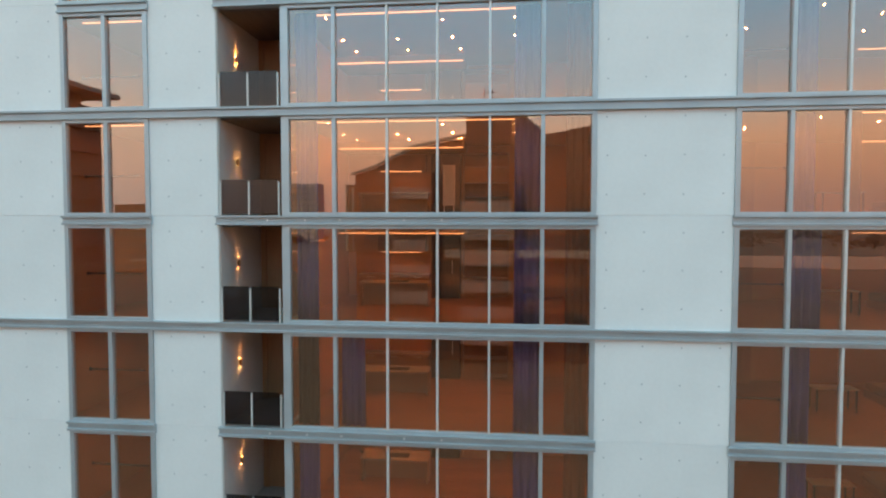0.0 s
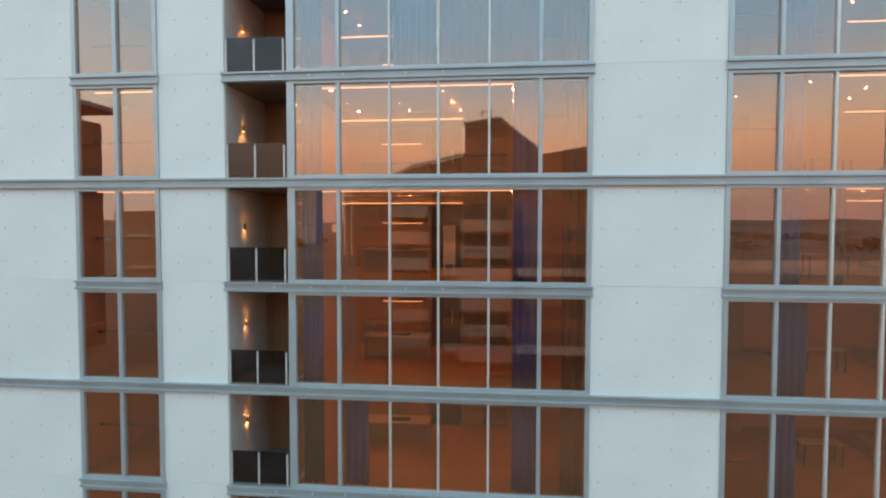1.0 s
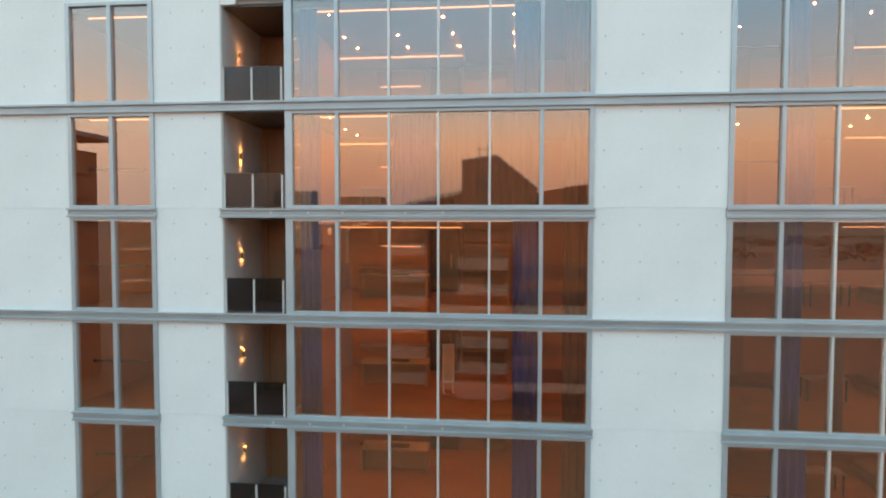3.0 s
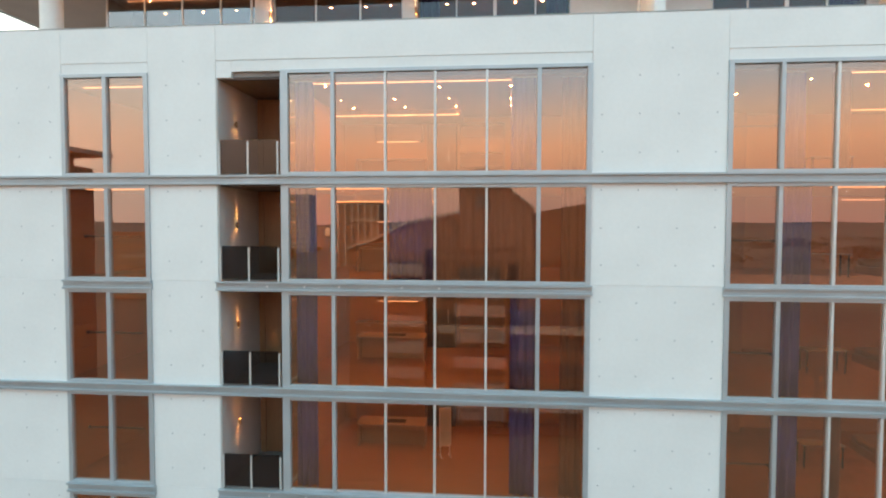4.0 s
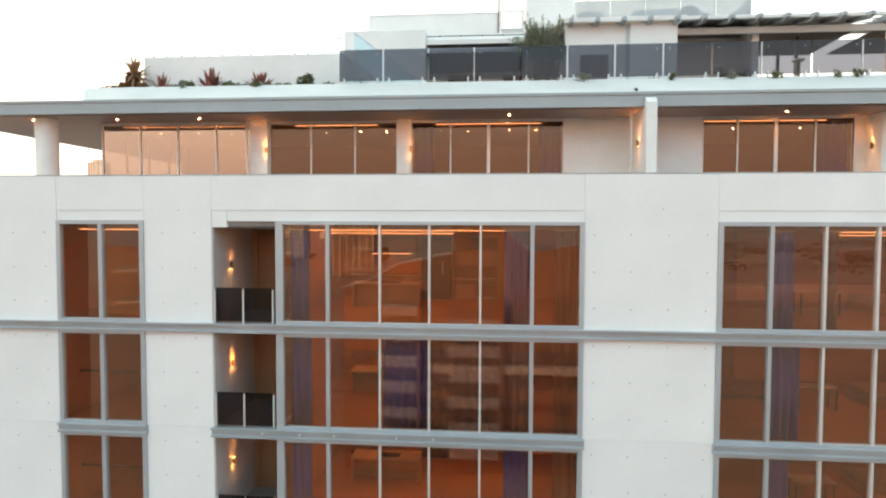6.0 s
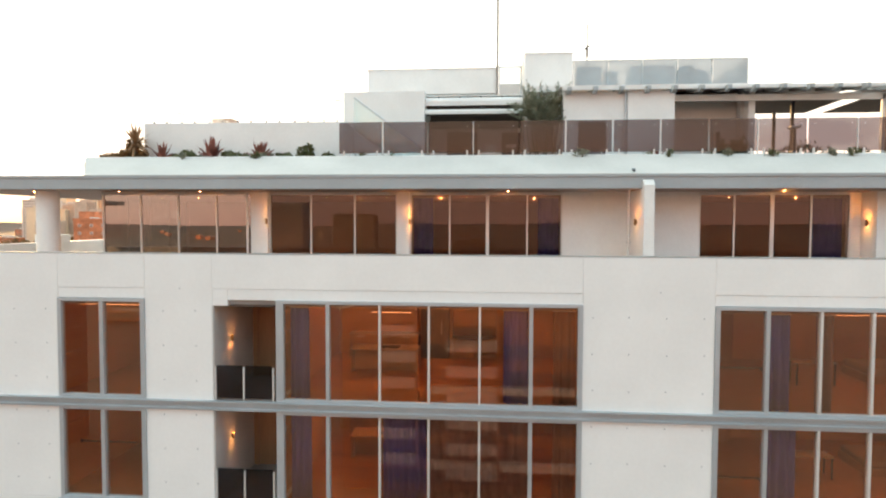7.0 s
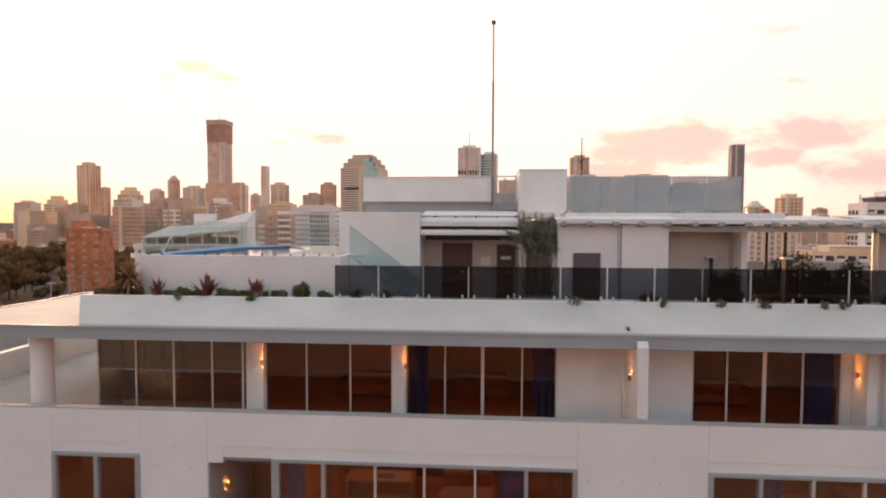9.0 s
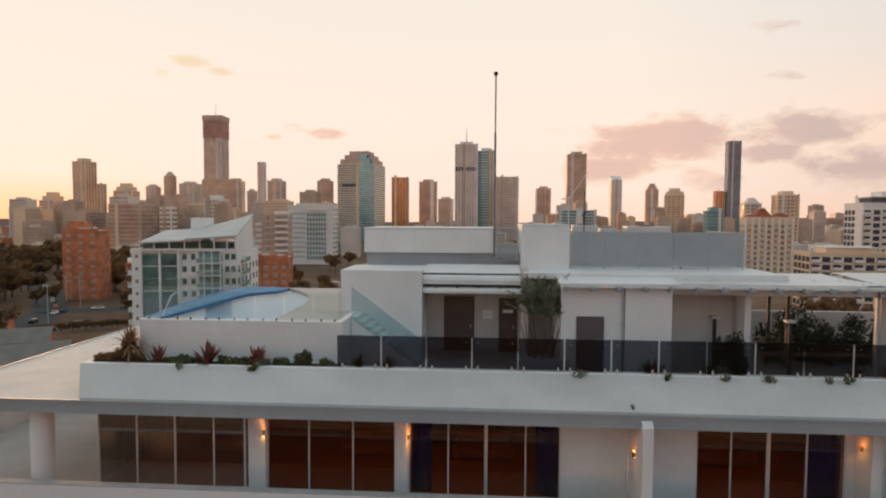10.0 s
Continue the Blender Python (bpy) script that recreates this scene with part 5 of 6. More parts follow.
M_RIVER = glass("river_water", (0.15, 0.13, 0.12), 0.04, 0.16, wave=0.3, ripple=0.3, steep=16.0)
# City wall colours lifted and warmed to stand in for distant haze.
M_CONC_CITY = mat("city_concrete", (0.74, 0.63, 0.55), 0.8, var=0.12, scale=0.05, fine=0.7, bump=0)
M_BROWN_CITY = mat("brown_city_concrete", (0.64, 0.45, 0.34), 0.8, var=0.15, scale=0.05, fine=0.7, bump=0)
M_PALE_CITY = mat("pale_city_concrete", (0.86, 0.79, 0.73), 0.75, var=0.08, scale=0.05, fine=0.7, bump=0)
M_CREAM_CITY = mat("cream_city_render", (0.84, 0.62, 0.42), 0.8, var=0.08, scale=0.05, fine=0.7, bump=0)
# Brick pushed towards orange, as the haze tints it.
M_BRICK = mat("red_brick", (0.62, 0.215, 0.10), 0.85, var=0.28, scale=0.25, fine=1.5, bump=0)
# Window colour lightened and warmed for the haze as well.
M_GLASS_CITY = mat("dark_city_glass", (0.42, 0.33, 0.28), 0.3, 0.6, var=0.3, scale=0.08, fine=0.9, bump=0, spec=0.5)
M_GLASS_TEAL = mat("teal_city_glass", (0.22, 0.46, 0.52), 0.15, 0.5, var=0.25, scale=0.06, fine=0.9, bump=0, spec=0.9)
M_GLASS_BLUE = mat("blue_grey_city_glass", (0.24, 0.26, 0.30), 0.25, var=0.2, scale=0.06, fine=0.9, bump=0, spec=0.8)
M_GLASS_GREEN = mat("pale_green_glass", (0.20, 0.36, 0.35), 0.2, var=0.2, scale=0.2, fine=1.5, bump=0, spec=0.8)
M_GLASS_PALE = mat("pale_curtained_glass", (0.52, 0.58, 0.56), 0.3, var=0.2, scale=0.2, fine=1.5, bump=0)
M_GLASS_OLIVE = mat("olive_city_glass", (0.30, 0.30, 0.24), 0.2, 0.6, var=0.25, scale=0.06, fine=0.9, bump=0)
# Bronze panes tinted orange to stand in for a sunset glint.
M_GLASS_BRONZE = mat("bronze_city_glass", (0.62, 0.30, 0.10), 0.18, 0.8, var=0.25, scale=0.06, fine=0.9, bump=0, spec=0.9)
M_TILE_RED = mat("red_roof_tiles", (0.38, 0.09, 0.04), 0.8, var=0.15, scale=0.3, fine=3, bump=0)
M_SHEETROOF = mat("pale_sheet_roof", (0.55, 0.54, 0.52), 0.5, 0.1, var=0.08, scale=0.2, fine=2, bump=0)
solid("ground", box(-3500, 3500, -3500, 3500, -2.0, -0.05), M_GROUND, "dusky city ground reaching the horizon", "ground", kind="structure")
b = bmesh.new()
ROADS = (((-190, 70), (-160, 125), (-147, 163), (-121, 181), (-85, 195), (-40, 200)), ((-147, 163), (-165, 200), (-215, 265), (-300, 330)), ((-165, 200), (-130, 212), (-90, 222)))
for line in ROADS:
    for n, ((xa, ya), (xb, yb)) in enumerate(zip(line, line[1:])):
        side = Vector((yb - ya, xa - xb)).normalized() * 6.0
        ext = Vector((xb - xa, yb - ya)).normalized() * 2.5
        pts = [(xa - ext.x + side.x, ya - ext.y + side.y), (xb + ext.x + side.x, yb + ext.y + side.y), (xb + ext.x - side.x, yb + ext.y - side.y), (xa - ext.x - side.x, ya - ext.y - side.y)]
        prism(b, pts, 0.0, 0.05 + 0.006 * n)
solid("road", b, M_ROAD, "grey asphalt roads below the park trees", "road", kind="structure")
solid("river", prism(bmesh.new(), [(60, -190), (330, -172), (900, -160), (900, -280), (420, -268), (60, -262)], -0.04, 0.02), M_RIVER, "broad still river at dusk", "river", kind="structure")
hb = bmesh.new()
N = 180
rows = [[], [], []]
for i in range(N):
    a = i * math.tau / N
    h = 12 + 18 * noise.noise((math.cos(a) * 3.1, math.sin(a) * 3.1, 0.3)) + 14 * noise.noise((math.cos(a) * 11, math.sin(a) * 11, 5.0)) + 9 * max(0.0, math.cos(a - 1.07) * 60 - 59) + 8 * max(0.0, math.cos(a - math.pi / 2 - 0.72) * 8 - 7)
    for row, (rad, z) in zip(rows, ((2500, 0.0), (2750, max(h, 5) + 12), (3300, 0.0))):
        row.append(hb.verts.new((rad * math.cos(a), rad * math.sin(a), z)))
for r0, r1 in zip(rows, rows[1:]):
    for i in range(N):
        hb.faces.new((r0[i], r0[(i + 1) % N], r1[(i + 1) % N], r1[i]))
solid("hills", hb, M_HILL, "low dark wooded hills along the horizon", "hills", kind="stuff")


# ---- city buildings ----
def tower(x0, x1, y, top, wall, pane, style="grid", depth=None, storey=4.4, bay=4.4, crown="box", label="", mast=0.0, name="office_tower"):
    """Tower block: glazed core, spandrel bands and piers standing proud, roof plant."""
    w = x1 - x0
    if x0 * x1 > 0:
        w /= 1 + 0.9 * min(abs(x0), abs(x1)) / y
        x0, x1 = (x0, x0 + w) if x0 < 0 else (x1 - w, x1)
    depth = depth or w * 0.9
    t = thing(name, label or "tall city tower block with rows of dark windows", "tower", "city towers", at=((x0 + x1) / 2, y + depth / 2, 0), turn=random.uniform(-9, 9))
    hx, hy = w / 2 * 0.96, depth / 2
    n = max(2, int(top / storey))
    b = bmesh.new()
    if style == "round":
        part("core", rod(bmesh.new(), (0, 0, 0), (0, 0, top), hx, sides=28), pane, t)
        for i in range(n + 1):
            rod(b, (0, 0, max(0, i * top / n - storey * 0.4)), (0, 0, i * top / n + 0.2), hx + 0.4, sides=28)
        tagged(part("banding", b, wall, t), kind="stuff")
        b = bmesh.new()
        for i in range(12):
            a = i * math.tau / 12
            rod(b, (math.cos(a) * hx, math.sin(a) * hx, 0), (math.cos(a) * hx, math.sin(a) * hx, top + 1), 0.9, sides=6)
        tagged(part("pier_grid", b, wall, t), kind="stuff")
        b = bmesh.new()
    else:
        part("core", box(-hx, hx, -hy, hy, 0, top), pane, t)
    if style in ("grid", "band"):
        th = 0.2 if pane is M_GLASS_TEAL else 0.42 if style == "band" else 0.34
        for i in range(n + 1):
            z = i * top / n
            bx(b, -hx - 0.3, hx + 0.3, -hy - 0.3, hy + 0.3, max(0, z - storey * th), z + 0.2)
        tagged(part("banding", b, wall, t), kind="stuff")
        b = bmesh.new()
    if style in ("grid", "pier"):
        m = max(2, int(w / bay))
        for i in range(m + 1):
            x = -hx + 2 * hx * i / m
            for s in (-1, 1):
                bx(b, x - bay * 0.16, x + bay * 0.16, s * (hy + 0.02) - 0.4, s * (hy + 0.02) + 0.4, 0, top + 0.5)
        m = max(2, int(depth / bay))
        for i in range(m + 1):
            yy = -hy + 2 * hy * i / m
            for s in (-1, 1):
                bx(b, s * (hx + 0.02) - 0.4, s * (hx + 0.02) + 0.4, yy - bay * 0.16, yy + bay * 0.16, 0, top + 0.5)
        tagged(part("pier_grid", b, wall, t), kind="stuff")
    else:
        b.free()
    if style != "round":
        core_mat = random.choice((M_CONC_CITY, M_BROWN_CITY, M_CREAM_CITY, M_PALE_CITY))
        cx, cw = random.uniform(-0.6, 0.6) * hx, hx * random.uniform(0.10, 0.22)
        part("service_core", box(cx - cw, cx + cw, -hy - 0.9, -hy + 0.5, 0, top + random.uniform(1, 4)), core_mat, t)
        part("corner_column", box(hx - 0.14 * hx, hx + 0.5, -hy - 0.6, -hy + 1.0, 0, top + 1), wall, t)
    if crown == "box":
        part("roof_plant", box(-hx * 0.6, hx * 0.6, -hy * 0.6, hy * 0.6, top, top + 5), wall, t)
    elif crown == "step":
        part("crown", bx(box(-hx * 0.78, hx * 0.78, -hy * 0.78, hy * 0.78, top, top + 7), -hx * 0.5, hx * 0.5, -hy * 0.5, hy * 0.5, top + 7, top + 13), wall, t)
    elif crown == "cone":
        part("crown", rod(bmesh.new(), (0, 0, top), (0, 0, top + 9), min(hx, hy), min(hx, hy) * 0.35, 24), wall, t)
    elif crown == "wedge":
        part("crown", along_x(bmesh.new(), [(-hy, top), (hy, top), (hy, top + 9)], -hx, hx), wall, t)
    if mast:
        part("mast", rod(bmesh.new(), (0, 0, top), (0, 0, top + mast), 0.8, 0.25, 6), M_DARK, t)
    return t


# Tower glass lightened and warmed in place of haze.
M_GLASS_TOWER = mat("coated_tower_glass", (0.50, 0.38, 0.31), 0.28, 0.8, var=0.3, scale=0.05, fine=0.5, bump=0)
M_SITE = mat("dusty_pink_screen", (0.50, 0.27, 0.21), 0.85, var=0.15, scale=0.05, fine=0.5, bump=0)
random.seed(4)
tower(-700, -653, 884, 62, M_CREAM_CITY, M_GLASS_TOWER, "band", crown="step")
tower(-643, -604, 884, 123, M_CREAM_CITY, M_GLASS_TOWER, "pier", label="tan tower block with tall vertical piers")
tower(-607, -592, 889, 88, M_CREAM_CITY, M_GLASS_TOWER, "pier", crown="")
tower(-643, -592, 984, 82, M_CREAM_CITY, M_GLASS_TOWER, "band", crown="step", label="tan tower with a stepped domed top")
tower(-757, -723, 1284, 105, M_CONC_CITY, M_GLASS_TOWER, "grid")
tower(-609, -577, 1084, 114, M_BROWN_CITY, M_GLASS_TOWER, "round", crown="cone", label="brown tower with a low conical roof")
tower(-680, -628, 1284, 112, M_CONC_CITY, M_GLASS_TOWER, "grid")
big = tower(-670, -608, 1384, 250, M_CONC_CITY, M_GLASS_TOWER, "pier", crown="", mast=62, label="very tall unfinished tower wrapped at the top in red screens")
part("site_screen", box(-23, 23, -21, 21, 226, 276), M_SITE, big, "dull red building-site screens")
part("site_screen", box(-24, 24, -22, 22, 268, 280), M_BROWN_CITY, big)
part("podium", box(-26, 42, -24, 10, 0, 128), M_BROWN_CITY, big)
tower(-528, -486, 1184, 112, M_BROWN_CITY, M_GLASS_TOWER, "band")
tower(-565, -539, 1384, 100, M_CONC_CITY, M_GLASS_TOWER, "grid")
tower(-577, -554, 1484, 178, M_PALE_CITY, M_CONC_CITY, "band", crown="", label="slim pale concrete tower")
tower(-441, -402, 1184, 112, M_CONC_CITY, M_GLASS_TOWER, "pier")
tower(-335, -305, 684, 58, M_PALE_CITY, M_GLASS_TOWER, "grid", label="pale apartment tower with deep balconies")
tower(-322, -304, 560, 46, M_PALE_CITY, M_GLASS_TOWER, "band", crown="", label="white banded office block")
tower(-402, -346, 600, 50, M_BROWN_CITY, M_GLASS_TOWER, "band", crown="", label="wide brown banded office block")
tower(-338, -303, 1184, 112, M_BROWN_CITY, M_GLASS_TOWER, "pier")
M_OLIVE_DARK = mat("dark_louvres", (0.10, 0.09, 0.08), 0.6, var=0.2, scale=0.1, fine=1.0, bump=0)
gl = tower(-220, -150, 884, 118, M_CONC_CITY, M_GLASS_OLIVE, "band", storey=3.4, crown="", label="broad teal glass tower with a stepped brown crown")
part("glazed_side", box(6, 30.5, -29.2, -27, 0, 116), M_GLASS_TEAL, gl, "teal glass side")
for i in range(33):
    part("glazing_bar", box(6, 30.7, -29.5, -29.2, 2.2 + i * 3.4, 2.8 + i * 3.4), M_CONC_CITY, gl)
part("plant_band", box(-22, 5, -27.9, -27, 84, 89), M_OLIVE_DARK, gl)
part("glazed_step", bx(box(5, 24, -28, -10, 116, 127), 5, 17, -27, -10, 127, 133), M_GLASS_TEAL, gl, "teal glass steps of the crown")
part("crown", bx(bx(box(-26, 26, -24, 24, 118, 126), -21, 21, -19, 19, 126, 133), -15, 15, -14, 14, 133, 139), M_BROWN_CITY, gl)
tower(-170, -136, 1084, 112, M_BROWN_CITY, M_GLASS_BRONZE, "pier", crown="", label="bronze glass tower tinted orange for the sunset glint")
tower(-130, -91, 1184, 110, M_BROWN_CITY, M_GLASS_TOWER, "pier")
tower(-104, -70, 1384, 82, M_CONC_CITY, M_GLASS_TOWER, "band")
wt = tower(-48, -9, 984, 160, M_PALE_CITY, M_GLASS_TOWER, "grid", storey=3.9, crown="box", mast=30, label="white gridded office tower with a dark plant band")
part("plant_band", box(-19.4, 19.4, -17.8, 17.8, 116, 122), M_DARK, wt)
tower(-9, 20, 1010, 152, M_PALE_CITY, M_GLASS_TEAL, "band", crown="box", label="pale tower with a smooth glass side")
tower(22, 59, 984, 106, M_CONC_CITY, M_GLASS_TOWER, "grid", crown="")
tower(113, 145, 1284, 102, M_CONC_CITY, M_GLASS_TOWER, "pier")
tower(148, 187, 1084, 154, M_BROWN_CITY, M_GLASS_TOWER, "band", crown="box", label="dark brown office tower")
tower(248, 273, 1184, 114, M_PALE_CITY, M_CONC_CITY, "band", crown="wedge", label="pale slim tower with a sloping top")
tower(343, 373, 1284, 100, M_BROWN_CITY, M_GLASS_TOWER, "grid", crown="step")
tower(321, 365, 1084, 80, M_CREAM_CITY, M_GLASS_TOWER, "round", crown="step", label="tan round apartment tower")
tower(507, 541, 1284, 202, M_GLASS_BLUE, M_GLASS_BLUE, "pier", crown="", label="tall slim blue grey glass tower")
tower(489, 514, 1294, 98, M_BROWN_CITY, M_GLASS_BRONZE, "pier", crown="")
tower(286, 312, 784, 48, M_GLASS_GREEN, M_GLASS_TEAL, "band", crown="box", label="low teal glass office block")
tower(371, 409, 884, 60, M_CONC_CITY, M_GLASS_TOWER, "round", crown="cone")
tower(371, 408, 784, 69, M_CREAM_CITY, M_GLASS_TOWER, "grid", crown="box", label="tan apartment tower with rows of windows")
tower(-196, -171, 484, 34, M_BROWN_CITY, M_PALE_CITY, "band", crown="box")
tower(110, 171, 900, 50, M_CONC_CITY, M_GLASS_TEAL, "band", crown="", label="low construction site building with blue sheeting")
crane = thing("tower_crane", "thin white tower crane over a building site", "crane", at=(128, 890, 0))
part("tower", rod(bmesh.new(), (0, 0, 0), (0, 0, 70), 0.9, sides=4), M_PALE_CITY, crane)
part("jib", rod(bmesh.new(), (0, 0, 66), (26, 0, 104), 0.7, sides=4), M_PALE_CITY, crane)
part("counter_jib", rod(bmesh.new(), (0, 0, 68), (-10, 0, 66), 0.9, sides=4), M_PALE_CITY, crane)


def fitted(name, label, x, y, turn, w, d, h, storey, cols, side_cols, wall, pane, ww, wh, balcony=None, category="building", group=""):
    """Nearer building with single windows."""
    t = thing(name, label, category, group, at=(x, y, 0), turn=turn)
    part("wall", box(-w / 2, w / 2, -d / 2, d / 2, 0, h), wall, t)
    part("parapet", bx(bx(box(-w / 2 - 0.2, w / 2 + 0.2, -d / 2 - 0.2, -d / 2 + 0.2, h - 0.3, h + 0.9), -w / 2 - 0.2, w / 2 + 0.2, d / 2 - 0.2, d / 2 + 0.2, h - 0.3, h + 0.9), -w / 2 - 0.2, -w / 2 + 0.2, -d / 2 + 0.2, d / 2 - 0.2, h - 0.3, h + 0.9), wall, t)
    edge = bmesh.new()
    for a in (-ww / 2 - 0.14, ww / 2):
        bx(edge, a, a + 0.14, -0.12, 0.05, -0.1, wh + 0.14)
    bx(edge, -ww / 2, ww / 2, -0.12, 0.05, wh, wh + 0.14)
    edge_mesh = mesh_of("surround", edge, M_PALE_CITY)
    front_mesh = mesh_of("window", bx(box(-ww / 2, ww / 2, -0.06, 0.1, 0, wh), -ww / 2 - 0.1, ww / 2 + 0.1, -0.16, 0.05, -0.18, -0.02), pane)
    slab_mesh = None
    if balcony:
        slab_mesh = mesh_of("balcony", bx(box(-ww / 2 - 0.3, ww / 2 + 0.3, -1.3, 0, -0.3, -0.1), -ww / 2 - 0.3, ww / 2 + 0.3, -1.3, -1.22, -0.1, 0.9), balcony)
    n = int(h / storey)
    for i in range(n):
        z = i * storey + 0.9
        if z + wh > h - 0.3:
            continue
        for j in range(cols):
            xx = -w / 2 + w * (j + 0.5) / cols
            pane_part = part("window", front_mesh, None, t)
            pane_part.location = (xx, -d / 2, z)
            part("surround", edge_mesh, None, pane_part)
            if slab_mesh and j % 2 == 0:
                part("balcony", slab_mesh, None, t).location = (xx, -d / 2, z)
        for j in range(side_cols):
            yy = -d / 2 + d * (j + 0.5) / side_cols
            for s in (-1, 1):
                o = part("window", front_mesh, None, t)
                o.location, o.rotation_euler = (s * w / 2, yy, z), (0, 0, s * math.pi / 2)
    part("roof", box(-w / 2 + 0.2, w / 2 - 0.2, -d / 2 + 0.2, d / 2 - 0.2, h, h + 0.1), M_CONC_CITY, t)
    r = random.Random(int(w * 10 + h))
    for i in range(4):
        xx, yy = r.uniform(-0.4, 0.4) * w, r.uniform(-0.35, 0.35) * d
        part("roof_unit", box(xx - 0.7, xx + 0.7, yy - 0.5, yy + 0.5, h + 0.1, h + r.uniform(0.9, 1.8), bevel=0.05), M_ALU_PALE, t)
    for i in range(int(h / storey)):
        part("floor_band", bx(box(-w / 2 - 0.06, w / 2 + 0.06, -d / 2 - 0.06, -d / 2 + 0.1, i * storey + 0.1, i * storey + 0.32), w / 2 - 0.1, w / 2 + 0.06, -d / 2 + 0.1, d / 2, i * storey + 0.1, i * storey + 0.32), M_PALE_CITY if wall is not M_BRICK else M_BRICK, t)
    return t


br = fitted("apartment_block", "red brick apartment block among park trees", -174.5, 236, 12, 14.5, 13, 30, 3.3, 3, 3, M_BRICK, M_GLASS_CITY, 1.0, 1.0)
part("lift_house", box(-7, -0.5, -2, 6.3, 30, 34), M_BRICK, br)
fitted("apartment_block", "low red brick apartment building", -164, 262, 5, 13, 10, 13, 3.2, 4, 3, M_BRICK, M_GLASS_CITY, 1.3, 1.4)
fitted("apartment_block", "small red brick building behind the pool", -92, 240, 8, 15, 12, 19, 3.2, 4, 3, M_BRICK, M_GLASS_CITY, 1.3, 1.4)
ob = fitted("office_block", "white office block with tall teal glazing between fins", -134, 450, 4, 34, 24, 45, 3.7, 0, 6, M_PALE_CITY, M_GLASS_GREEN, 2.2, 2.2)
for i in range(7):
    x = -2.0 + i * 2.2
    part("glazing", box(x - 0.75, x + 0.75, -12.25, -11.9, 4, 40.5), M_GLASS_GREEN, ob, "tall teal glazing")
    part("fin", box(x - 1.25, x - 0.85, -12.9, -11.9, 3, 42), M_PALE_CITY, ob)
for i in range(10):
    part("transom", box(-2.8, 12.2, -12.35, -12.2, 6.6 + i * 3.7, 7.5 + i * 3.7), M_PALE_CITY, ob)
    part("window_strip", box(-16.2, -4.0, -12.15, -11.9, 5.2 + i * 3.7, 6.9 + i * 3.7), M_GLASS_PALE, ob, "pale glazing strip")
part("cornice", box(-4, 13.2, -13.0, -11.5, 42, 43.0), M_PALE_CITY, ob)
part("roof_storey", box(-12, 13, -8, 8, 45, 47.5), M_CONC_CITY, ob)
M_GLASS_NAVY = mat("dark_navy_glass", (0.055, 0.06, 0.085), 0.2, var=0.3, scale=0.2, fine=1.5, bump=0, spec=0.8)
cr = fitted("apartment_block", "cream apartment tower with red tiled roof gables", 166, 347, -14, 24, 20, 37.0, 3.1, 7, 6, M_CREAM_CITY, M_GLASS_CITY, 1.7, 1.5, M_CREAM_CITY)
for a, wd, hh in ((-2.5, 4.8, 5.6), (7.0, 4.2, 3.2), (-8.8, 2.6, 2.2)):
    # hipped red roofs with a pale ridge
    v = [(a - wd, -9.5), (a + wd, -9.5), (a + wd, 9.5), (a - wd, 9.5)]
    g = bmesh.new()
    lo = [g.verts.new((x, y, 37.2)) for x, y in v]
    hi = [g.verts.new((a + (x - a) * 0.22, y * 0.5, 37.2 + hh)) for x, y in v]
    g.faces.new(hi)
    for q in range(4):
        g.faces.new((lo[q], lo[(q + 1) % 4], hi[(q + 1) % 4], hi[q]))
    part("roof_gable", g, M_TILE_RED, cr, "steep red tiled roof")
    part("ridge", box(a - wd * 0.26, a + wd * 0.26, -5.2, 5.2, 37.2 + hh, 37.7 + hh), M_PALE_CITY, cr)
for i in range(8):
    x = -12 + i * 24 / 7
    part("pier", box(x - 0.55, x + 0.55, -10.9, -9.9, 0, 37.2), M_PALE_CITY, cr)
tan = fitted("apartment_block", "low tan apartment block with long balconies", 155, 240, -6, 44, 16, 22.3, 3.1, 11, 4, M_CREAM_CITY, M_GLASS_NAVY, 3.1, 1.9, M_PALE_CITY)
part("stair_tower", box(6, 10, -9.2, -6.5, 0, 25.5), M_CREAM_CITY, tan)
part("roof_storey", box(-15, 4, -5, 6, 22.4, 25.0), M_CREAM_CITY, tan)
part("roof_eave", box(-15.6, 4.6, -5.8, 6.6, 25.0, 25.3), M_PALE_CITY, tan)
wb = fitted("apartment_block", "white apartment block with blue glazed corner", 200, 296, -8, 28, 20, 44, 3.2, 7, 5, M_PALE_CITY, M_GLASS_NAVY, 2.9, 2.0, M_PALE_CITY)
part("penthouse", box(-9, 11, -7, 8, 44, 47.5), M_GLASS_NAVY, wb, "dark glazed top storey")
part("roof_box", box(-4, 8, -5, 6, 47.5, 50.5), M_PALE_CITY, wb)
part("glazed_strip", box(4, 8, -10.2, -9.9, 2, 43), M_GLASS_NAVY, wb)
part("penthouse_eave", box(-10, 12, -8.2, 9, 47.5, 48.0), M_PALE_CITY, wb)
part("fin", along_x(bmesh.new(), [(-10.5, 0), (-10.5, 40), (-3.0, 49), (-3.0, 0)], -14.6, -14.0), M_PALE_CITY, wb, "sloping pale fin wall")

# white apartment building with the swept roof
M_WHITE_APT = mat("white_apartment_render", (0.88, 0.87, 0.84), 0.7, var=0.05, scale=0.1, fine=1.5, bump=0)
M_TEAL_DARK = mat("dark_teal_glazing", (0.10, 0.19, 0.17), 0.2, var=0.3, scale=0.3, fine=2, bump=0, spec=0.8)
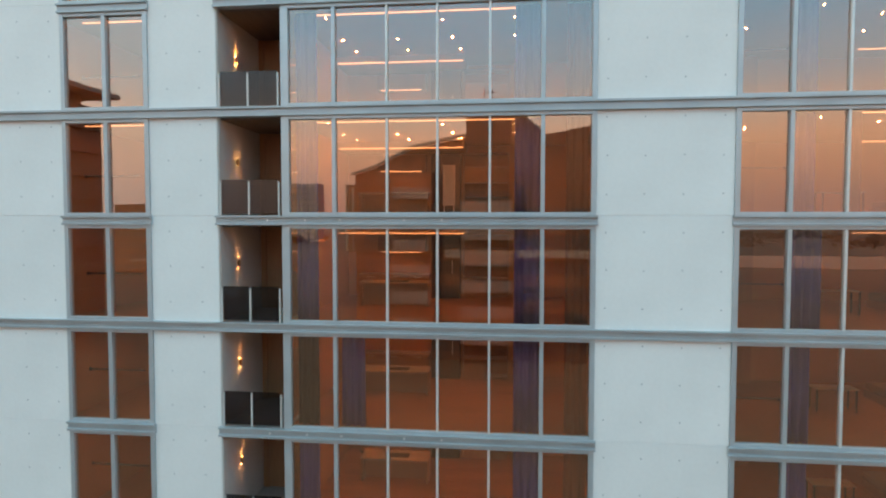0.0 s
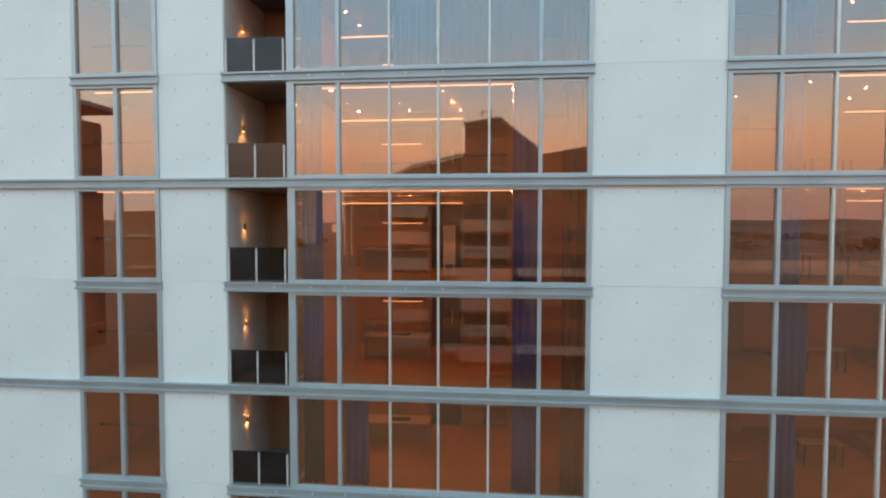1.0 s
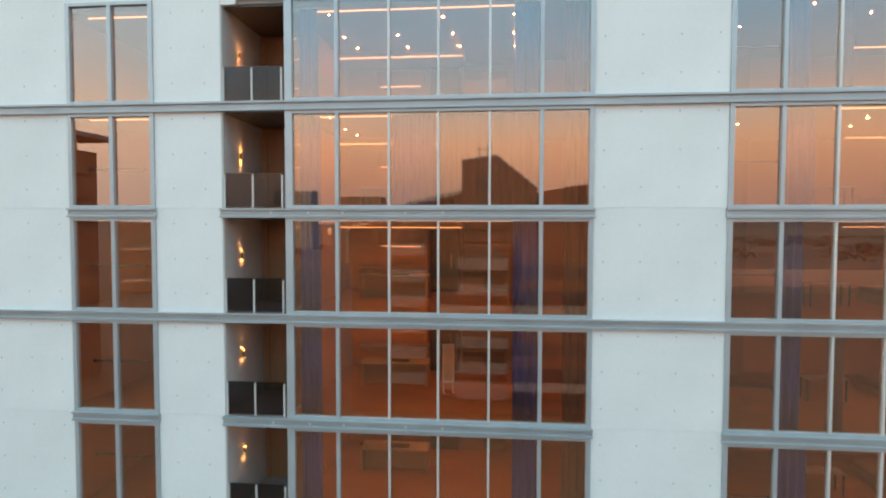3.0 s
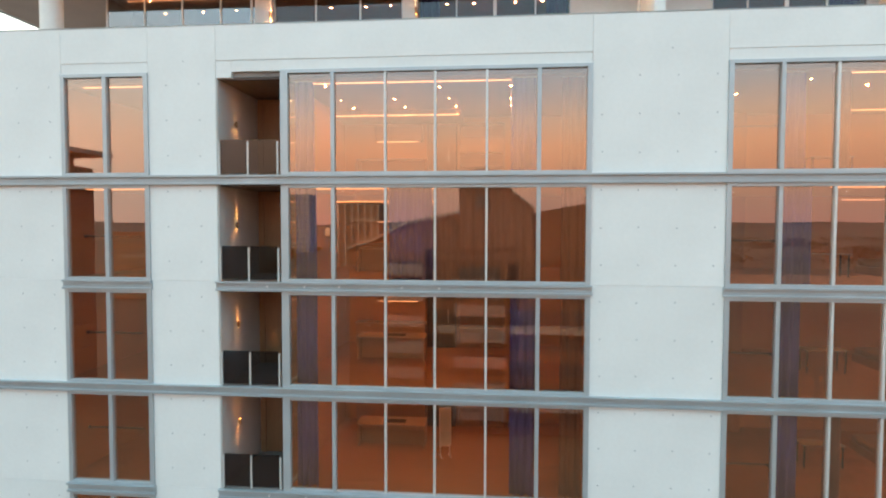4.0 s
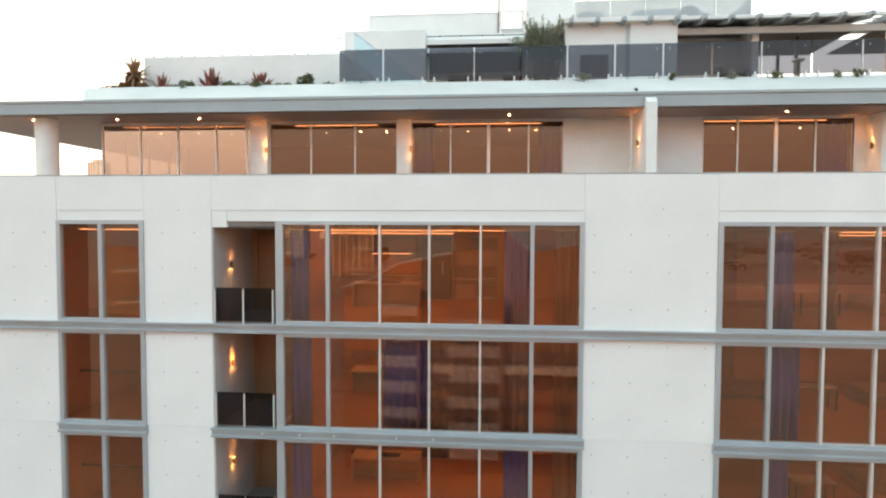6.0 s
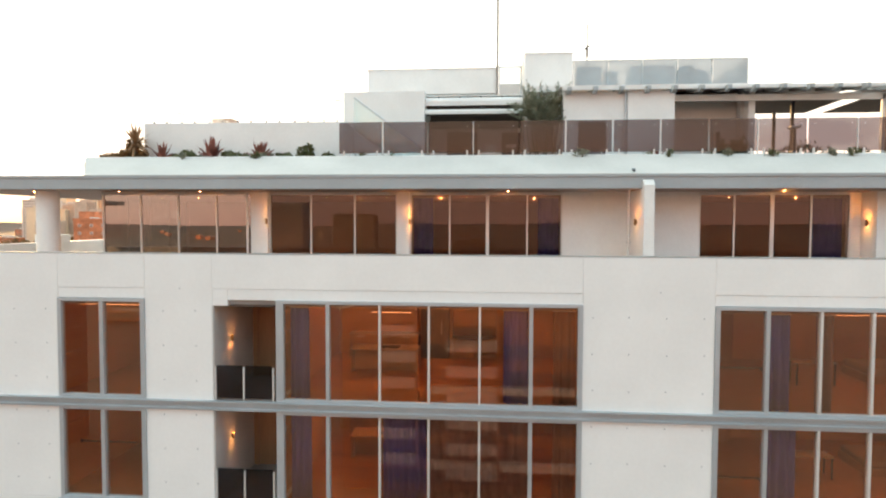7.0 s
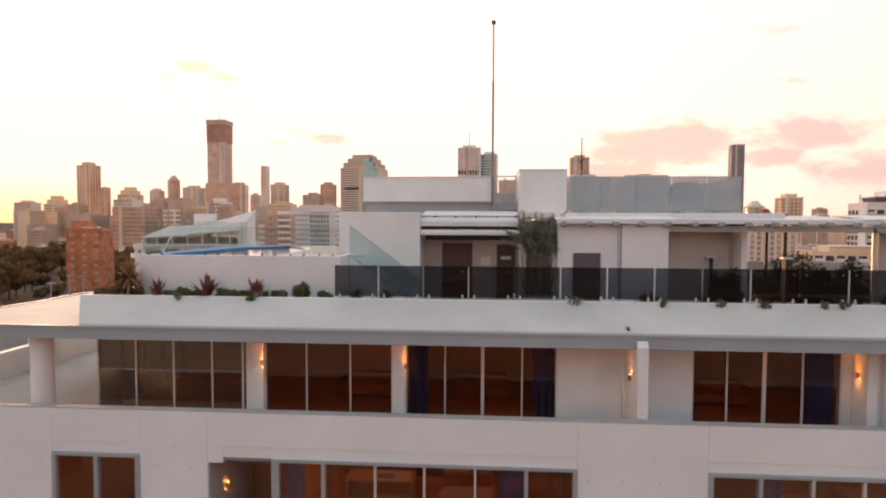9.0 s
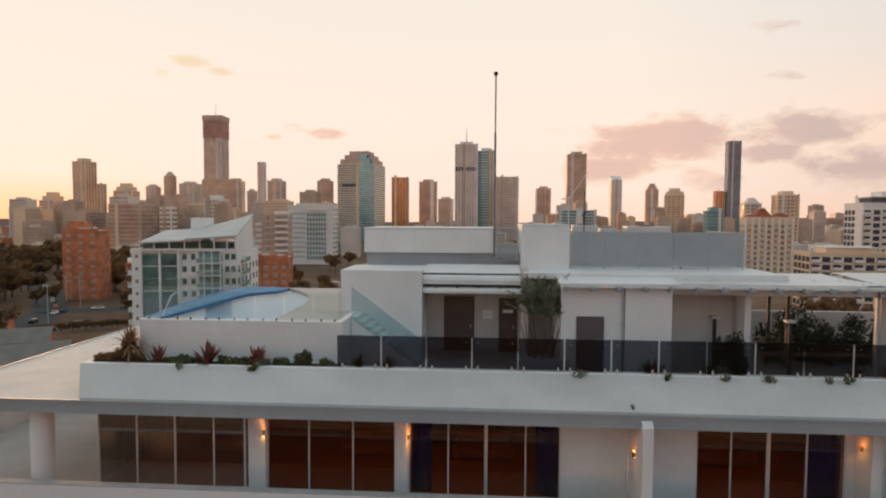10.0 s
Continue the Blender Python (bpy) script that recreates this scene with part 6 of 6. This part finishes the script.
sw = fitted("apartment_building", "white apartment building with teal balconies and a swept metal roof", -75.0, 137.2, 9, 25, 24, 27.5, 3.1, 0, 6, M_WHITE_APT, M_TEAL_DARK, 1.3, 1.5)
small_mesh = mesh_of("window", bx(box(-0.5, 0.5, -0.05, 0.1, 0, 1.3), -0.6, 0.6, -0.14, 0.05, -0.12, -0.02), M_TEAL_DARK)
slit_mesh = mesh_of("window", box(-0.35, 0.35, -0.05, 0.1, 0, 0.8), M_GLASS_CITY)
slab_mesh = mesh_of("balcony_slab", box(3.3, 9.2, -14.2, -12.0, -0.4, -0.08), M_WHITE_APT)
rail_mesh = mesh_of("balcony_rail", bx(box(3.3, 9.2, -14.2, -14.12, 0.95, 1.05), 3.3, 9.2, -14.2, -14.12, 0.45, 0.5), M_WHITE_APT)
green_mesh = mesh_of("balcony_glazing", bx(box(3.4, 9.1, -14.15, -14.1, -0.08, 0.95), 3.5, 9.0, -12.2, -12.0, -0.05, 2.5), M_GLASS_GREEN)
post_mesh = mesh_of("frame_post", box(-0.1, 0.1, -14.2, -13.9, -0.4, 2.7), M_WHITE_APT)
stub_mesh = mesh_of("side_balcony", bx(box(-13.7, -12.5, -11.4, -9.0, -0.3, -0.1), -13.7, -13.6, -11.4, -9.0, -0.1, 0.85), M_WHITE_APT)
east_mesh = mesh_of("side_balcony", bx(box(12.5, 13.8, -8.0, -3.0, -0.35, -0.1), 13.7, 13.8, -8.0, -3.0, -0.1, 0.9), M_GLASS_GREEN)
for i in range(9):
    z = 0.8 + i * 3.05
    for x in (0.0, 2.1, 10.2, 11.7):
        part("window", small_mesh, None, sw).location = (x, -12.0, z + 0.6)
    part("window", slit_mesh, None, sw).location = (-11.3, -12.0, z + 0.9)
    for m in (slab_mesh, rail_mesh, green_mesh, stub_mesh, east_mesh):
        part(m.name.split(".")[0], m, None, sw).location = (0, 0, z)
    for x in (3.4, 5.2, 7.1, 9.1):
        part("frame_post", post_mesh, None, sw).location = (x, 0, z)
# glazed bay rising through the storeys
part("glazed_bay", box(-9.9, -1.2, -12.35, -11.9, 1.0, 26.9), M_TEAL_DARK, sw, "dark teal glazed bay")
for x in (-10.0, -5.6, -1.2):
    part("bay_column", box(x - 0.22, x + 0.22, -13.0, -11.9, 0, 28.3), M_WHITE_APT, sw)
for i in range(9):
    part("bay_transom", box(-9.8, -1.4, -12.45, -12.3, 2.7 + i * 3.05, 2.86 + i * 3.05), M_WHITE_APT if i % 2 else M_GLASS_GREEN, sw)
part("top_beam", box(-10.4, 9.3, -13.2, -12.7, 28.0, 28.4), M_WHITE_APT, sw)
part("top_storey", box(-10.6, 10.5, -9.8, 8.0, 27.6, 30.0), M_TEAL_DARK, sw, "recessed glazed top storey")
for x in (-10.4, -7.0, -3.4, 0.2, 3.8, 7.2, 10.3):
    part("roof_post", box(x - 0.12, x + 0.12, -12.6, -12.3, 27.6, 30.2), M_WHITE_APT, sw)
for xa, xb, f0, f1, b0, b1 in ((-10.2, 4.6, 30.0, 30.7, 32.6, 33.6), (0.5, 12.9, 30.9, 31.7, 33.9, 37.2)):
    q = bmesh.new()
    for i in range(8):
        u0, u1 = i / 8, (i + 1) / 8
        x0, x1 = xa + (xb - xa) * u0, xa + (xb - xa) * u1
        q.faces.new([q.verts.new(p) for p in ((x0, -13.6, f0 + (f1 - f0) * u0), (x1, -13.6, f0 + (f1 - f0) * u1), (x1, 5, b0 + (b1 - b0) * u1 ** 1.3), (x0, 5, b0 + (b1 - b0) * u0 ** 1.3))])
    bmesh.ops.remove_doubles(q, verts=q.verts, dist=0.001)
    sweep = part("swept_roof", q, M_SHEETROOF, sw, "pale swept metal roof")
    sweep.modifiers.new("thickness", "SOLIDIFY").thickness = 0.35
part("plant_box", box(-3.5, 1.5, 4, 8, 29.6, 36.0), M_WHITE_APT, sw)
part("gable_wall", along_x(bmesh.new(), [(-13.2, 27.6), (-13.2, 31.5), (4.8, 36.9), (4.8, 27.6)], 12.3, 12.7), M_WHITE_APT, sw)
bs = fitted("apartment_block", "brown apartment block with a rounded stack of white balconies", -105, 285, 6, 11.5, 12, 37, 3.1, 0, 3, M_BROWN_CITY, M_GLASS_CITY, 1.4, 1.4)
part("balcony_recess", rod(bmesh.new(), (2.6, -5.6, 0), (2.6, -5.6, 36.5), 2.9, sides=20), M_GLASS_CITY, bs, "dark recess behind the balconies")
bow_mesh = mesh_of("balcony", rod(bmesh.new(), (2.6, -5.6, 0), (2.6, -5.6, 1.25), 3.25, sides=20), M_PALE_CITY)
for i in range(12):
    part("balcony", bow_mesh, None, bs).location = (0, 0, 0.3 + i * 3.1)
    part("slit", box(-4.6, -3.4, -6.06, -5.9, 1.2 + i * 3.1, 2.5 + i * 3.1), M_GLASS_CITY, bs)
part("lift_house", box(-1.5, 4.2, -3, 3, 37, 39.6), M_PALE_CITY, bs)

M_ROOFDARK = mat("weathered_sheet_roof", (0.20, 0.18, 0.16), 0.7, 0.1, var=0.15, scale=0.3, fine=3, bump=0)
# low roofs near the park
for x, y, tn, w, d, h in ((-124, 128, 30, 22, 14, 4.5), (-110, 112, 34, 26, 16, 4.0), (-150, 150, 25, 16, 12, 4.5)):
    hs = thing("house", "low house with a pale sheet metal gable roof", "house", "low houses", at=(x, y, 0), turn=tn)
    part("wall", box(-w / 2, w / 2, -d / 2, d / 2, 0, h), M_BRICK, hs)
    part("roof", along_x(bmesh.new(), [(-d / 2 - 0.8, h - 0.1), (0, h + 2.6), (d / 2 + 0.8, h - 0.1), (0, h + 2.2)], -w / 2 - 0.8, w / 2 + 0.8), M_ROOFDARK, hs)
    for j in range(4):
        part("window", box(-w / 2 + 2 + j * w / 4.4, -w / 2 + 3.6 + j * w / 4.4, -d / 2 - 0.06, -d / 2 + 0.1, 1.1, 2.5), M_GLASS_CITY, hs)

# street lamps and parked cars
for x, y, h in ((-146, 174, 13), (-160, 210, 12), (-176, 224, 11), (-205, 262, 11)):
    s = thing("street_lamp", "tall grey street lamp with a short arm", "street lamp", "street lamps", at=(x, y, 0))
    part("pole", rod(bmesh.new(), (0, 0, 0), (0, 0, h), 0.16, 0.1, 8), M_ALU_PALE, s)
    part("arm", rod(bmesh.new(), (-1.4, 0, h), (1.4, 0, h), 0.1, sides=6), M_ALU_PALE, s)
    part("lantern", box(-1.7, -1.0, -0.2, 0.2, h - 0.12, h + 0.1), M_ALU_PALE, s)
for i, (x, y, tn) in enumerate(((-158, 193, 22), (-152, 175, 20), (-168, 207, 36), (-181, 223, 38), (-196, 241, 38), (-135, 173, -60), (-150, 206, -70), (-140, 209, -72))):
    c = thing("car", "small parked car beside the road", "car", "parked cars", at=(x, y, 0.06), turn=tn)
    part("body", box(-0.9, 0.9, -2.2, 2.2, 0.3, 0.85, bevel=0.12), (M_PALE_CITY, M_DARK, M_BRICK)[i % 3], c)
    part("cabin", box(-0.78, 0.78, -1.0, 1.4, 0.85, 1.42, bevel=0.16), M_GLASS_CITY, c)
    for a in (-0.82, 0.82):
        for d in (-1.4, 1.4):
            wheel = part("wheel", rod(bmesh.new(), (a - 0.1, d, 0.32), (a + 0.1, d, 0.32), 0.32, sides=14), M_DARK, c)
            part("rim", rod(bmesh.new(), (a - 0.11, d, 0.32), (a + 0.11, d, 0.32), 0.2, sides=12), M_ALU_PALE, wheel)


# ---- trees ----
def tree(height, spread, material, seed):
    r = random.Random(seed)
    t = thing("tree", "dark leafy park tree", "tree", "park trees")
    tb = rod(bmesh.new(), (0, 0, 0), (0.2, 0.1, height * 0.45), 0.35, 0.22, 8)
    for _ in range(6):
        a = r.uniform(0, math.tau)
        rod(tb, (0.15, 0.1, height * r.uniform(0.28, 0.45)), (math.cos(a) * spread * 0.7, math.sin(a) * spread * 0.7, height * r.uniform(0.6, 0.85)), 0.14, 0.04, 6)
    part("trunk", tb, M_BARK, t)
    b = bmesh.new()
    lumps = [(Vector((r.gauss(0, 0.42) * spread, r.gauss(0, 0.42) * spread, height * r.uniform(0.42, 0.88))), r.uniform(0.22, 0.42) * spread) for _ in range(16)]
    for _ in range(1500):
        c, s = r.choice(lumps)
        d = Vector((r.gauss(0, 1), r.gauss(0, 1), r.gauss(0, 0.8))).normalized()
        p = c + d * s * r.uniform(0.65, 1.1)
        tn = Vector((r.gauss(0, 1), r.gauss(0, 1), r.gauss(0, 1))).normalized()
        u, w = tn.cross(d).normalized() * r.uniform(0.18, 0.4), tn * r.uniform(0.25, 0.6)
        b.faces.new([b.verts.new(v) for v in (p - w, p + u, p + w, p - u)])
    part("crown", b, material, t)
    return t


random.seed(21)
# Park leaves lightened and warmed in place of the orange haze.
M_LEAF_PARK = mat("haze_warmed_leaves", (0.24, 0.125, 0.05), 0.7, var=0.3, scale=0.4, bump=0)
protos = [tree(9, 4.2, M_LEAF_PARK, 1), tree(12, 5.0, M_LEAF_WARMED, 2), tree(7.5, 3.8, M_LEAF_WARMED, 3)]
for i, p in enumerate(protos):
    p.matrix_basis = pose(-212 - 9 * i, 205 + 8 * i, 0)
taken = [(-174, 236, 15), (-118, 158, 26), (-164, 262, 11), (-75, 137, 23), (-105, 285, 11), (-124, 128, 15), (-110, 112, 27), (-150, 150, 12), (-92, 240, 13), (-155, 205, 8), (-146, 171, 4), (-160, 216, 12), (-152, 196, 9), (-140, 190, 10)]
placed = 0
while placed < 230:
    u = random.random()
    y = 118 + 330 * u ** 1.2
    x = random.uniform(-1.05, -0.50) * (y + 16) + random.uniform(-10, 10)
    if any((x - a) ** 2 + (y - c) ** 2 < d * d for a, c, d in taken):
        continue
    near_road = False
    for line in ROADS:
        for (xa, ya), (xb, yb) in zip(line, line[1:]):
            ax, ay = xb - xa, yb - ya
            u = max(0, min(1, ((x - xa) * ax + (y - ya) * ay) / (ax * ax + ay * ay)))
            near_road |= math.hypot(x - xa - u * ax, y - ya - u * ay) < 11
    if near_road:
        continue
    copy_thing(random.choice(protos), pose(x, y, 0, 0, 0, random.uniform(0, 360)) @ Matrix.Scale(random.uniform(1.0, 1.6), 4))
    placed += 1
for _ in range(58):
    x, y = random.uniform(-262, -150), random.uniform(140, 300)
    if any((x - a) ** 2 + (y - c) ** 2 < d * d for a, c, d in taken) or x > -150 - (y - 150) * 0.35:
        continue
    copy_thing(random.choice(protos), pose(x, y, 0, 0, 0, random.uniform(0, 360)) @ Matrix.Scale(random.uniform(0.7, 1.1), 4))
for i in range(16):
    u = i / 15
    copy_thing(protos[2], pose(-139 + 29 * u + random.uniform(-1, 1), 154 + 21 * u + random.uniform(-1, 1), 0, 0, 0, random.uniform(0, 360)) @ Matrix.Scale(random.uniform(0.30, 0.45), 4))
for _ in range(60):
    y = random.uniform(180, 520)
    x = random.choice((random.uniform(-0.42, -0.22), random.uniform(0.38, 0.75))) * (y + 16)
    if any((x - a) ** 2 + (y - c) ** 2 < d * d for a, c, d in taken + [(-134, 450, 30), (166, 347, 22), (155, 240, 30), (200, 296, 24)]):
        continue
    copy_thing(random.choice(protos), pose(x, y, 0, 0, 0, random.uniform(0, 360)))

# low blocks filling the city floor
random.seed(33)
lows = []
for w, d, h, wall in ((18, 14, 9, M_CREAM_CITY), (24, 16, 15, M_CONC_CITY), (15, 13, 21, M_BROWN_CITY), (28, 18, 12, M_PALE_CITY), (16, 16, 27, M_CONC_CITY), (22, 14, 11, M_BRICK)):
    t = thing("city_block", "low city building with banded windows and a flat roof", "building", "low city buildings", at=(-300, 600 + 30 * len(lows), 0))
    part("core", box(-w / 2, w / 2, -d / 2, d / 2, 0, h), M_GLASS_CITY, t)
    b = bmesh.new()
    for i in range(int(h / 3) + 1):
        bx(b, -w / 2 - 0.25, w / 2 + 0.25, -d / 2 - 0.25, d / 2 + 0.25, max(0, i * 3 - 1.3), i * 3 + 0.2)
    for i in range(6):
        x = -w / 2 + w * i / 5
        bx(b, x - 0.5, x + 0.5, -d / 2 - 0.3, d / 2 + 0.3, 0, h)
    tagged(part("banding", b, wall, t), kind="stuff")
    part("roof_plant", box(-w / 4, w / 6, -d / 4, d / 4, h, h + 2.2), M_CONC_CITY, t)
    lows.append(t)
for _ in range(190):
    y = 330 + 950 * random.random() ** 1.3
    x = random.uniform(-0.95, 0.72) * (y + 16)
    if any((x - a) ** 2 + (y - c) ** 2 < d * d for a, c, d in [(-134, 450, 34), (166, 347, 30), (-184, 484, 24), (200, 296, 26)]) or (y < 420 and -0.95 < x / y < -0.5) or (y < 520 and -0.46 < x / (y + 16) < -0.10):
        continue
    copy_thing(random.choice([lows[0], lows[2], lows[5]] if x < -0.5 * y else lows), pose(x, y, 0, 0, 0, random.choice((0, 90)) + random.uniform(-8, 8)) @ Matrix.Scale(random.uniform(0.8, 1.25), 4))

talls = []
for w, d, h, wall in ((20, 18, 42, M_BROWN_CITY), (25, 16, 50, M_CREAM_CITY), (17, 17, 60, M_BROWN_CITY), (30, 18, 36, M_BROWN_CITY), (19, 17, 52, M_CONC_CITY)):
    t = thing("apartment_block", "mid-rise city block with many banded storeys", "building", "mid-rise city blocks", at=(-420, 700 + 40 * len(talls), 0))
    part("core", box(-w / 2, w / 2, -d / 2, d / 2, 0, h), M_GLASS_TOWER, t)
    b = bmesh.new()
    for i in range(int(h / 3.1) + 1):
        bx(b, -w / 2 - 0.25, w / 2 + 0.25, -d / 2 - 0.25, d / 2 + 0.25, max(0, i * 3.1 - 1.25), i * 3.1 + 0.15)
    for i in range(8):
        x = -w / 2 + w * i / 7
        bx(b, x - 0.35, x + 0.35, -d / 2 - 0.35, d / 2 + 0.35, 0, h + 0.6)
    tagged(part("banding", b, wall, t), kind="stuff")
    part("roof_plant", box(-w / 4, w / 6, -d / 4, d / 4, h, h + 3.0), wall, t)
    part("stair_head", box(w / 5, w / 2.4, -d / 3, d / 6, h, h + 2.0), wall, t)
    talls.append(t)
for count, near, far_y, lo, hi in ((80, 620, 1100, -0.82, -0.25), (34, 850, 1250, 0.02, 0.62)):
    for _ in range(count):
        y = random.uniform(near, far_y)
        x = random.uniform(lo, hi) * (y + 16)
        copy_thing(random.choice(talls), pose(x, y, 0, 0, 0, random.choice((0, 90)) + random.uniform(-8, 8)) @ Matrix.Scale(random.uniform(0.75, 1.15), 4))

M_OPP = mat("dark_brown_render", (0.15, 0.08, 0.053), 0.85, var=0.2, scale=0.1, fine=1.5, bump=0)
M_OPP_WIN = mat("dim_window_glass", (0.05, 0.045, 0.045), 0.6, var=0.3, scale=0.2, fine=1.5, bump=0)
M_OPP_BAND = mat("dull_balcony_render", (0.26, 0.22, 0.20), 0.85, var=0.12, scale=0.1, fine=1.5, bump=0)
# ---- across the street, behind the camera's path, seen mirrored in the glass ----
def opposite(name, label, x0, x1, y0, y1, h, wall, storey=3.1):
    """Facing building with storey bands and window strips on its street side (y1)."""
    t = thing(name, label, "building", "buildings across the street")
    part("wall", box(x0, x1, y0, y1, 0, h), wall, t)
    n = int(h / storey)
    for i in range(n):
        z = i * storey + 0.9
        part("window_strip", box(x0 + 0.8, x1 - 0.8, y1 - 0.05, y1 + 0.06, z, z + 1.5), M_OPP_WIN, t)
        if i % 3 == 1:
            part("balcony_band", box(x0 + (x1 - x0) * 0.35, x1 - 1.2, y1, y1 + 0.9, z - 0.9, z - 0.1), M_OPP_BAND, t)
    return t


def along_y(bm, prof, y0, y1):
    """Section in x and z drawn out along y."""
    a, b = [bm.verts.new((x, y0, z)) for x, z in prof], [bm.verts.new((x, y1, z)) for x, z in prof]
    n = len(prof)
    bm.faces.new(a)
    bm.faces.new(b[::-1])
    for i in range(n):
        bm.faces.new((a[i], b[i], b[(i + 1) % n], a[(i + 1) % n]))
    bmesh.ops.recalc_face_normals(bm, faces=bm.faces)
    return bm


o = opposite("apartment_block", "brown apartment block with a sloping roof and a gabled lift tower", -16, 12, -66, -47, 18.6, M_OPP, 2.75)
part("roof", along_y(bmesh.new(), [(-16, 18.6), (12, 18.6), (12, 25.2), (9.3, 24.75), (3.8, 23.75), (-4.0, 23.7), (-6.9, 23.05), (-9.65, 22.5), (-13.5, 20.6), (-16, 19.8)], -60, -46.8), M_OPP, o)
part("verge", along_y(bmesh.new(), [(-16.3, 19.75), (-13.5, 20.65), (-9.65, 22.55), (-4.0, 23.75), (-4.0, 24.0), (-9.65, 22.8), (-13.5, 20.9), (-16.3, 20.0)], -46.75, -46.2), M_OPP_BAND, o)
part("lift_tower", along_y(bmesh.new(), [(-4.0, 20), (3.8, 20), (3.8, 24.1), (-0.35, 27.5), (-4.0, 27.0)], -54, -46.5), M_OPP, o)
part("tower_coping", along_y(bmesh.new(), [(-4.1, 27.0), (-0.35, 27.54), (3.9, 24.1), (3.9, 24.3), (-0.35, 27.75), (-4.1, 27.2)], -54.1, -46.4), M_OPP_BAND, o)
part("tower_window", box(-2.3, -1.2, -46.5, -46.4, 24.2, 25.6), M_OPP_WIN, o)
M_OPP_RAIL = mat("pale_balcony_render", (0.19, 0.155, 0.15), 0.85, var=0.12, scale=0.1, fine=1.5, bump=0)
for x0, x1, top in ((-11.7, -7.8, 18.4), (-4.5, 0.9, 16.9)):
    # two stacks of balconies with solid rendered fronts
    for i in range(6):
        z = top - 2.75 * i
        balcony = part("balcony", box(x0, x1, -46.95, -45.5, z - 1.25, z - 1.05), M_OPP_BAND, o)
        part("balcony_front", box(x0, x1, -45.6, -45.45, z - 1.2, z), M_OPP_RAIL, balcony, "pale rendered balcony front")
        part("side_wall", box(x1, x1 + 0.25, -47.0, -45.6, z - 1.2, z + 1.5), M_OPP, balcony)
        part("doorway", box(x0 + 0.5, x1 - 0.5, -47.0, -46.9, z - 1.05, z + 1.1), M_OPP_WIN, balcony)
for x in (-2.2, -1.3):
    part("aerial", rod(bmesh.new(), (x, -48, 26.6), (x, -48, 28.9), 0.05, sides=6), M_DARK, o)
    part("aerial_bar", rod(bmesh.new(), (x - 0.5, -48, 28.5), (x + 0.5, -48, 28.5), 0.04, sides=6), M_DARK, o)
o = opposite("apartment_tower", "brown apartment tower with rows of balconies beyond the street", -82, -61, -298, -283, 34, M_OPP, 3.4)
for i in range(7):
    part("pier", box(-82 + i * 3.4, -81.2 + i * 3.4, -283.1, -282.7, 0, 34), M_OPP_BAND, o)
o = opposite("apartment_tower", "brown apartment tower with a flat projecting roof", -72, -54.8, -60, -44, 30, M_OPP)
part("roof_plate", box(-74, -53.2, -62, -42, 31.6, 32.2), M_OPP_BAND, o)
part("top_storey", box(-70, -56, -58, -46, 30, 31.6), M_OPP_WIN, o)
for i in range(9):
    part("side_balcony", box(-54.8, -54.3, -59, -48, 2.1 + i * 3.1, 3.0 + i * 3.1), M_OPP, o)
M_OPP_BLUE = mat("blue_grey_tower_render", (0.19, 0.18, 0.20), 0.85, var=0.12, scale=0.1, fine=1.5, bump=0)
o = opposite("apartment_tower", "blue grey apartment tower with a grid of windows", -176, -146, -450, -433, 45, M_OPP_BLUE, 4.4)
for i in range(9):
    part("pier", box(-175.8 + i * 3.5, -174.6 + i * 3.5, -433.0, -432.7, 0, 45), M_OPP_BLUE, o)
opposite("apartment_block", "low brown apartment block across the street", -116, -101, -165, -150, 20, M_OPP)
random.seed(55)
for i in range(24):
    y = -random.uniform(900, 1900)
    x = random.uniform(-1.1, 1.5) * -y
    copy_thing(lows[random.choice((2, 5))], pose(x, y, 0, 0, 0, random.uniform(0, 180)) @ Matrix.Scale(0.6, 4))
for i in range(24):
    y = -random.uniform(220, 480)
    x = random.uniform(-1.2, 0.02) * -y
    copy_thing(random.choice(protos), pose(x, y, 0, 0, 0, random.uniform(0, 360)) @ Matrix.Scale(random.uniform(0.7, 1.1), 4))
far = bmesh.new()
for i in range(110):
    y = -random.uniform(300, 900)
    c = Vector((random.uniform(0.15, 1.3) * -y, y, 0))
    for _ in range(60):
        d = Vector((random.gauss(0, 7), random.gauss(0, 4), random.uniform(0.5, 5.5)))
        n1 = Vector((random.gauss(0, 1), random.gauss(0, 1), random.gauss(0, 1))).normalized()
        n2 = n1.orthogonal().normalized()
        far.faces.new([far.verts.new(c + d + q) for q in (n1, n2 * 0.7, -n1, -n2 * 0.7)])
solid("far_woods", far, mat("dark_wood_leaves", (0.055, 0.042, 0.03), 0.8, var=0.3, scale=0.4, bump=0), "dark woods beyond the river", "woods", kind="stuff")
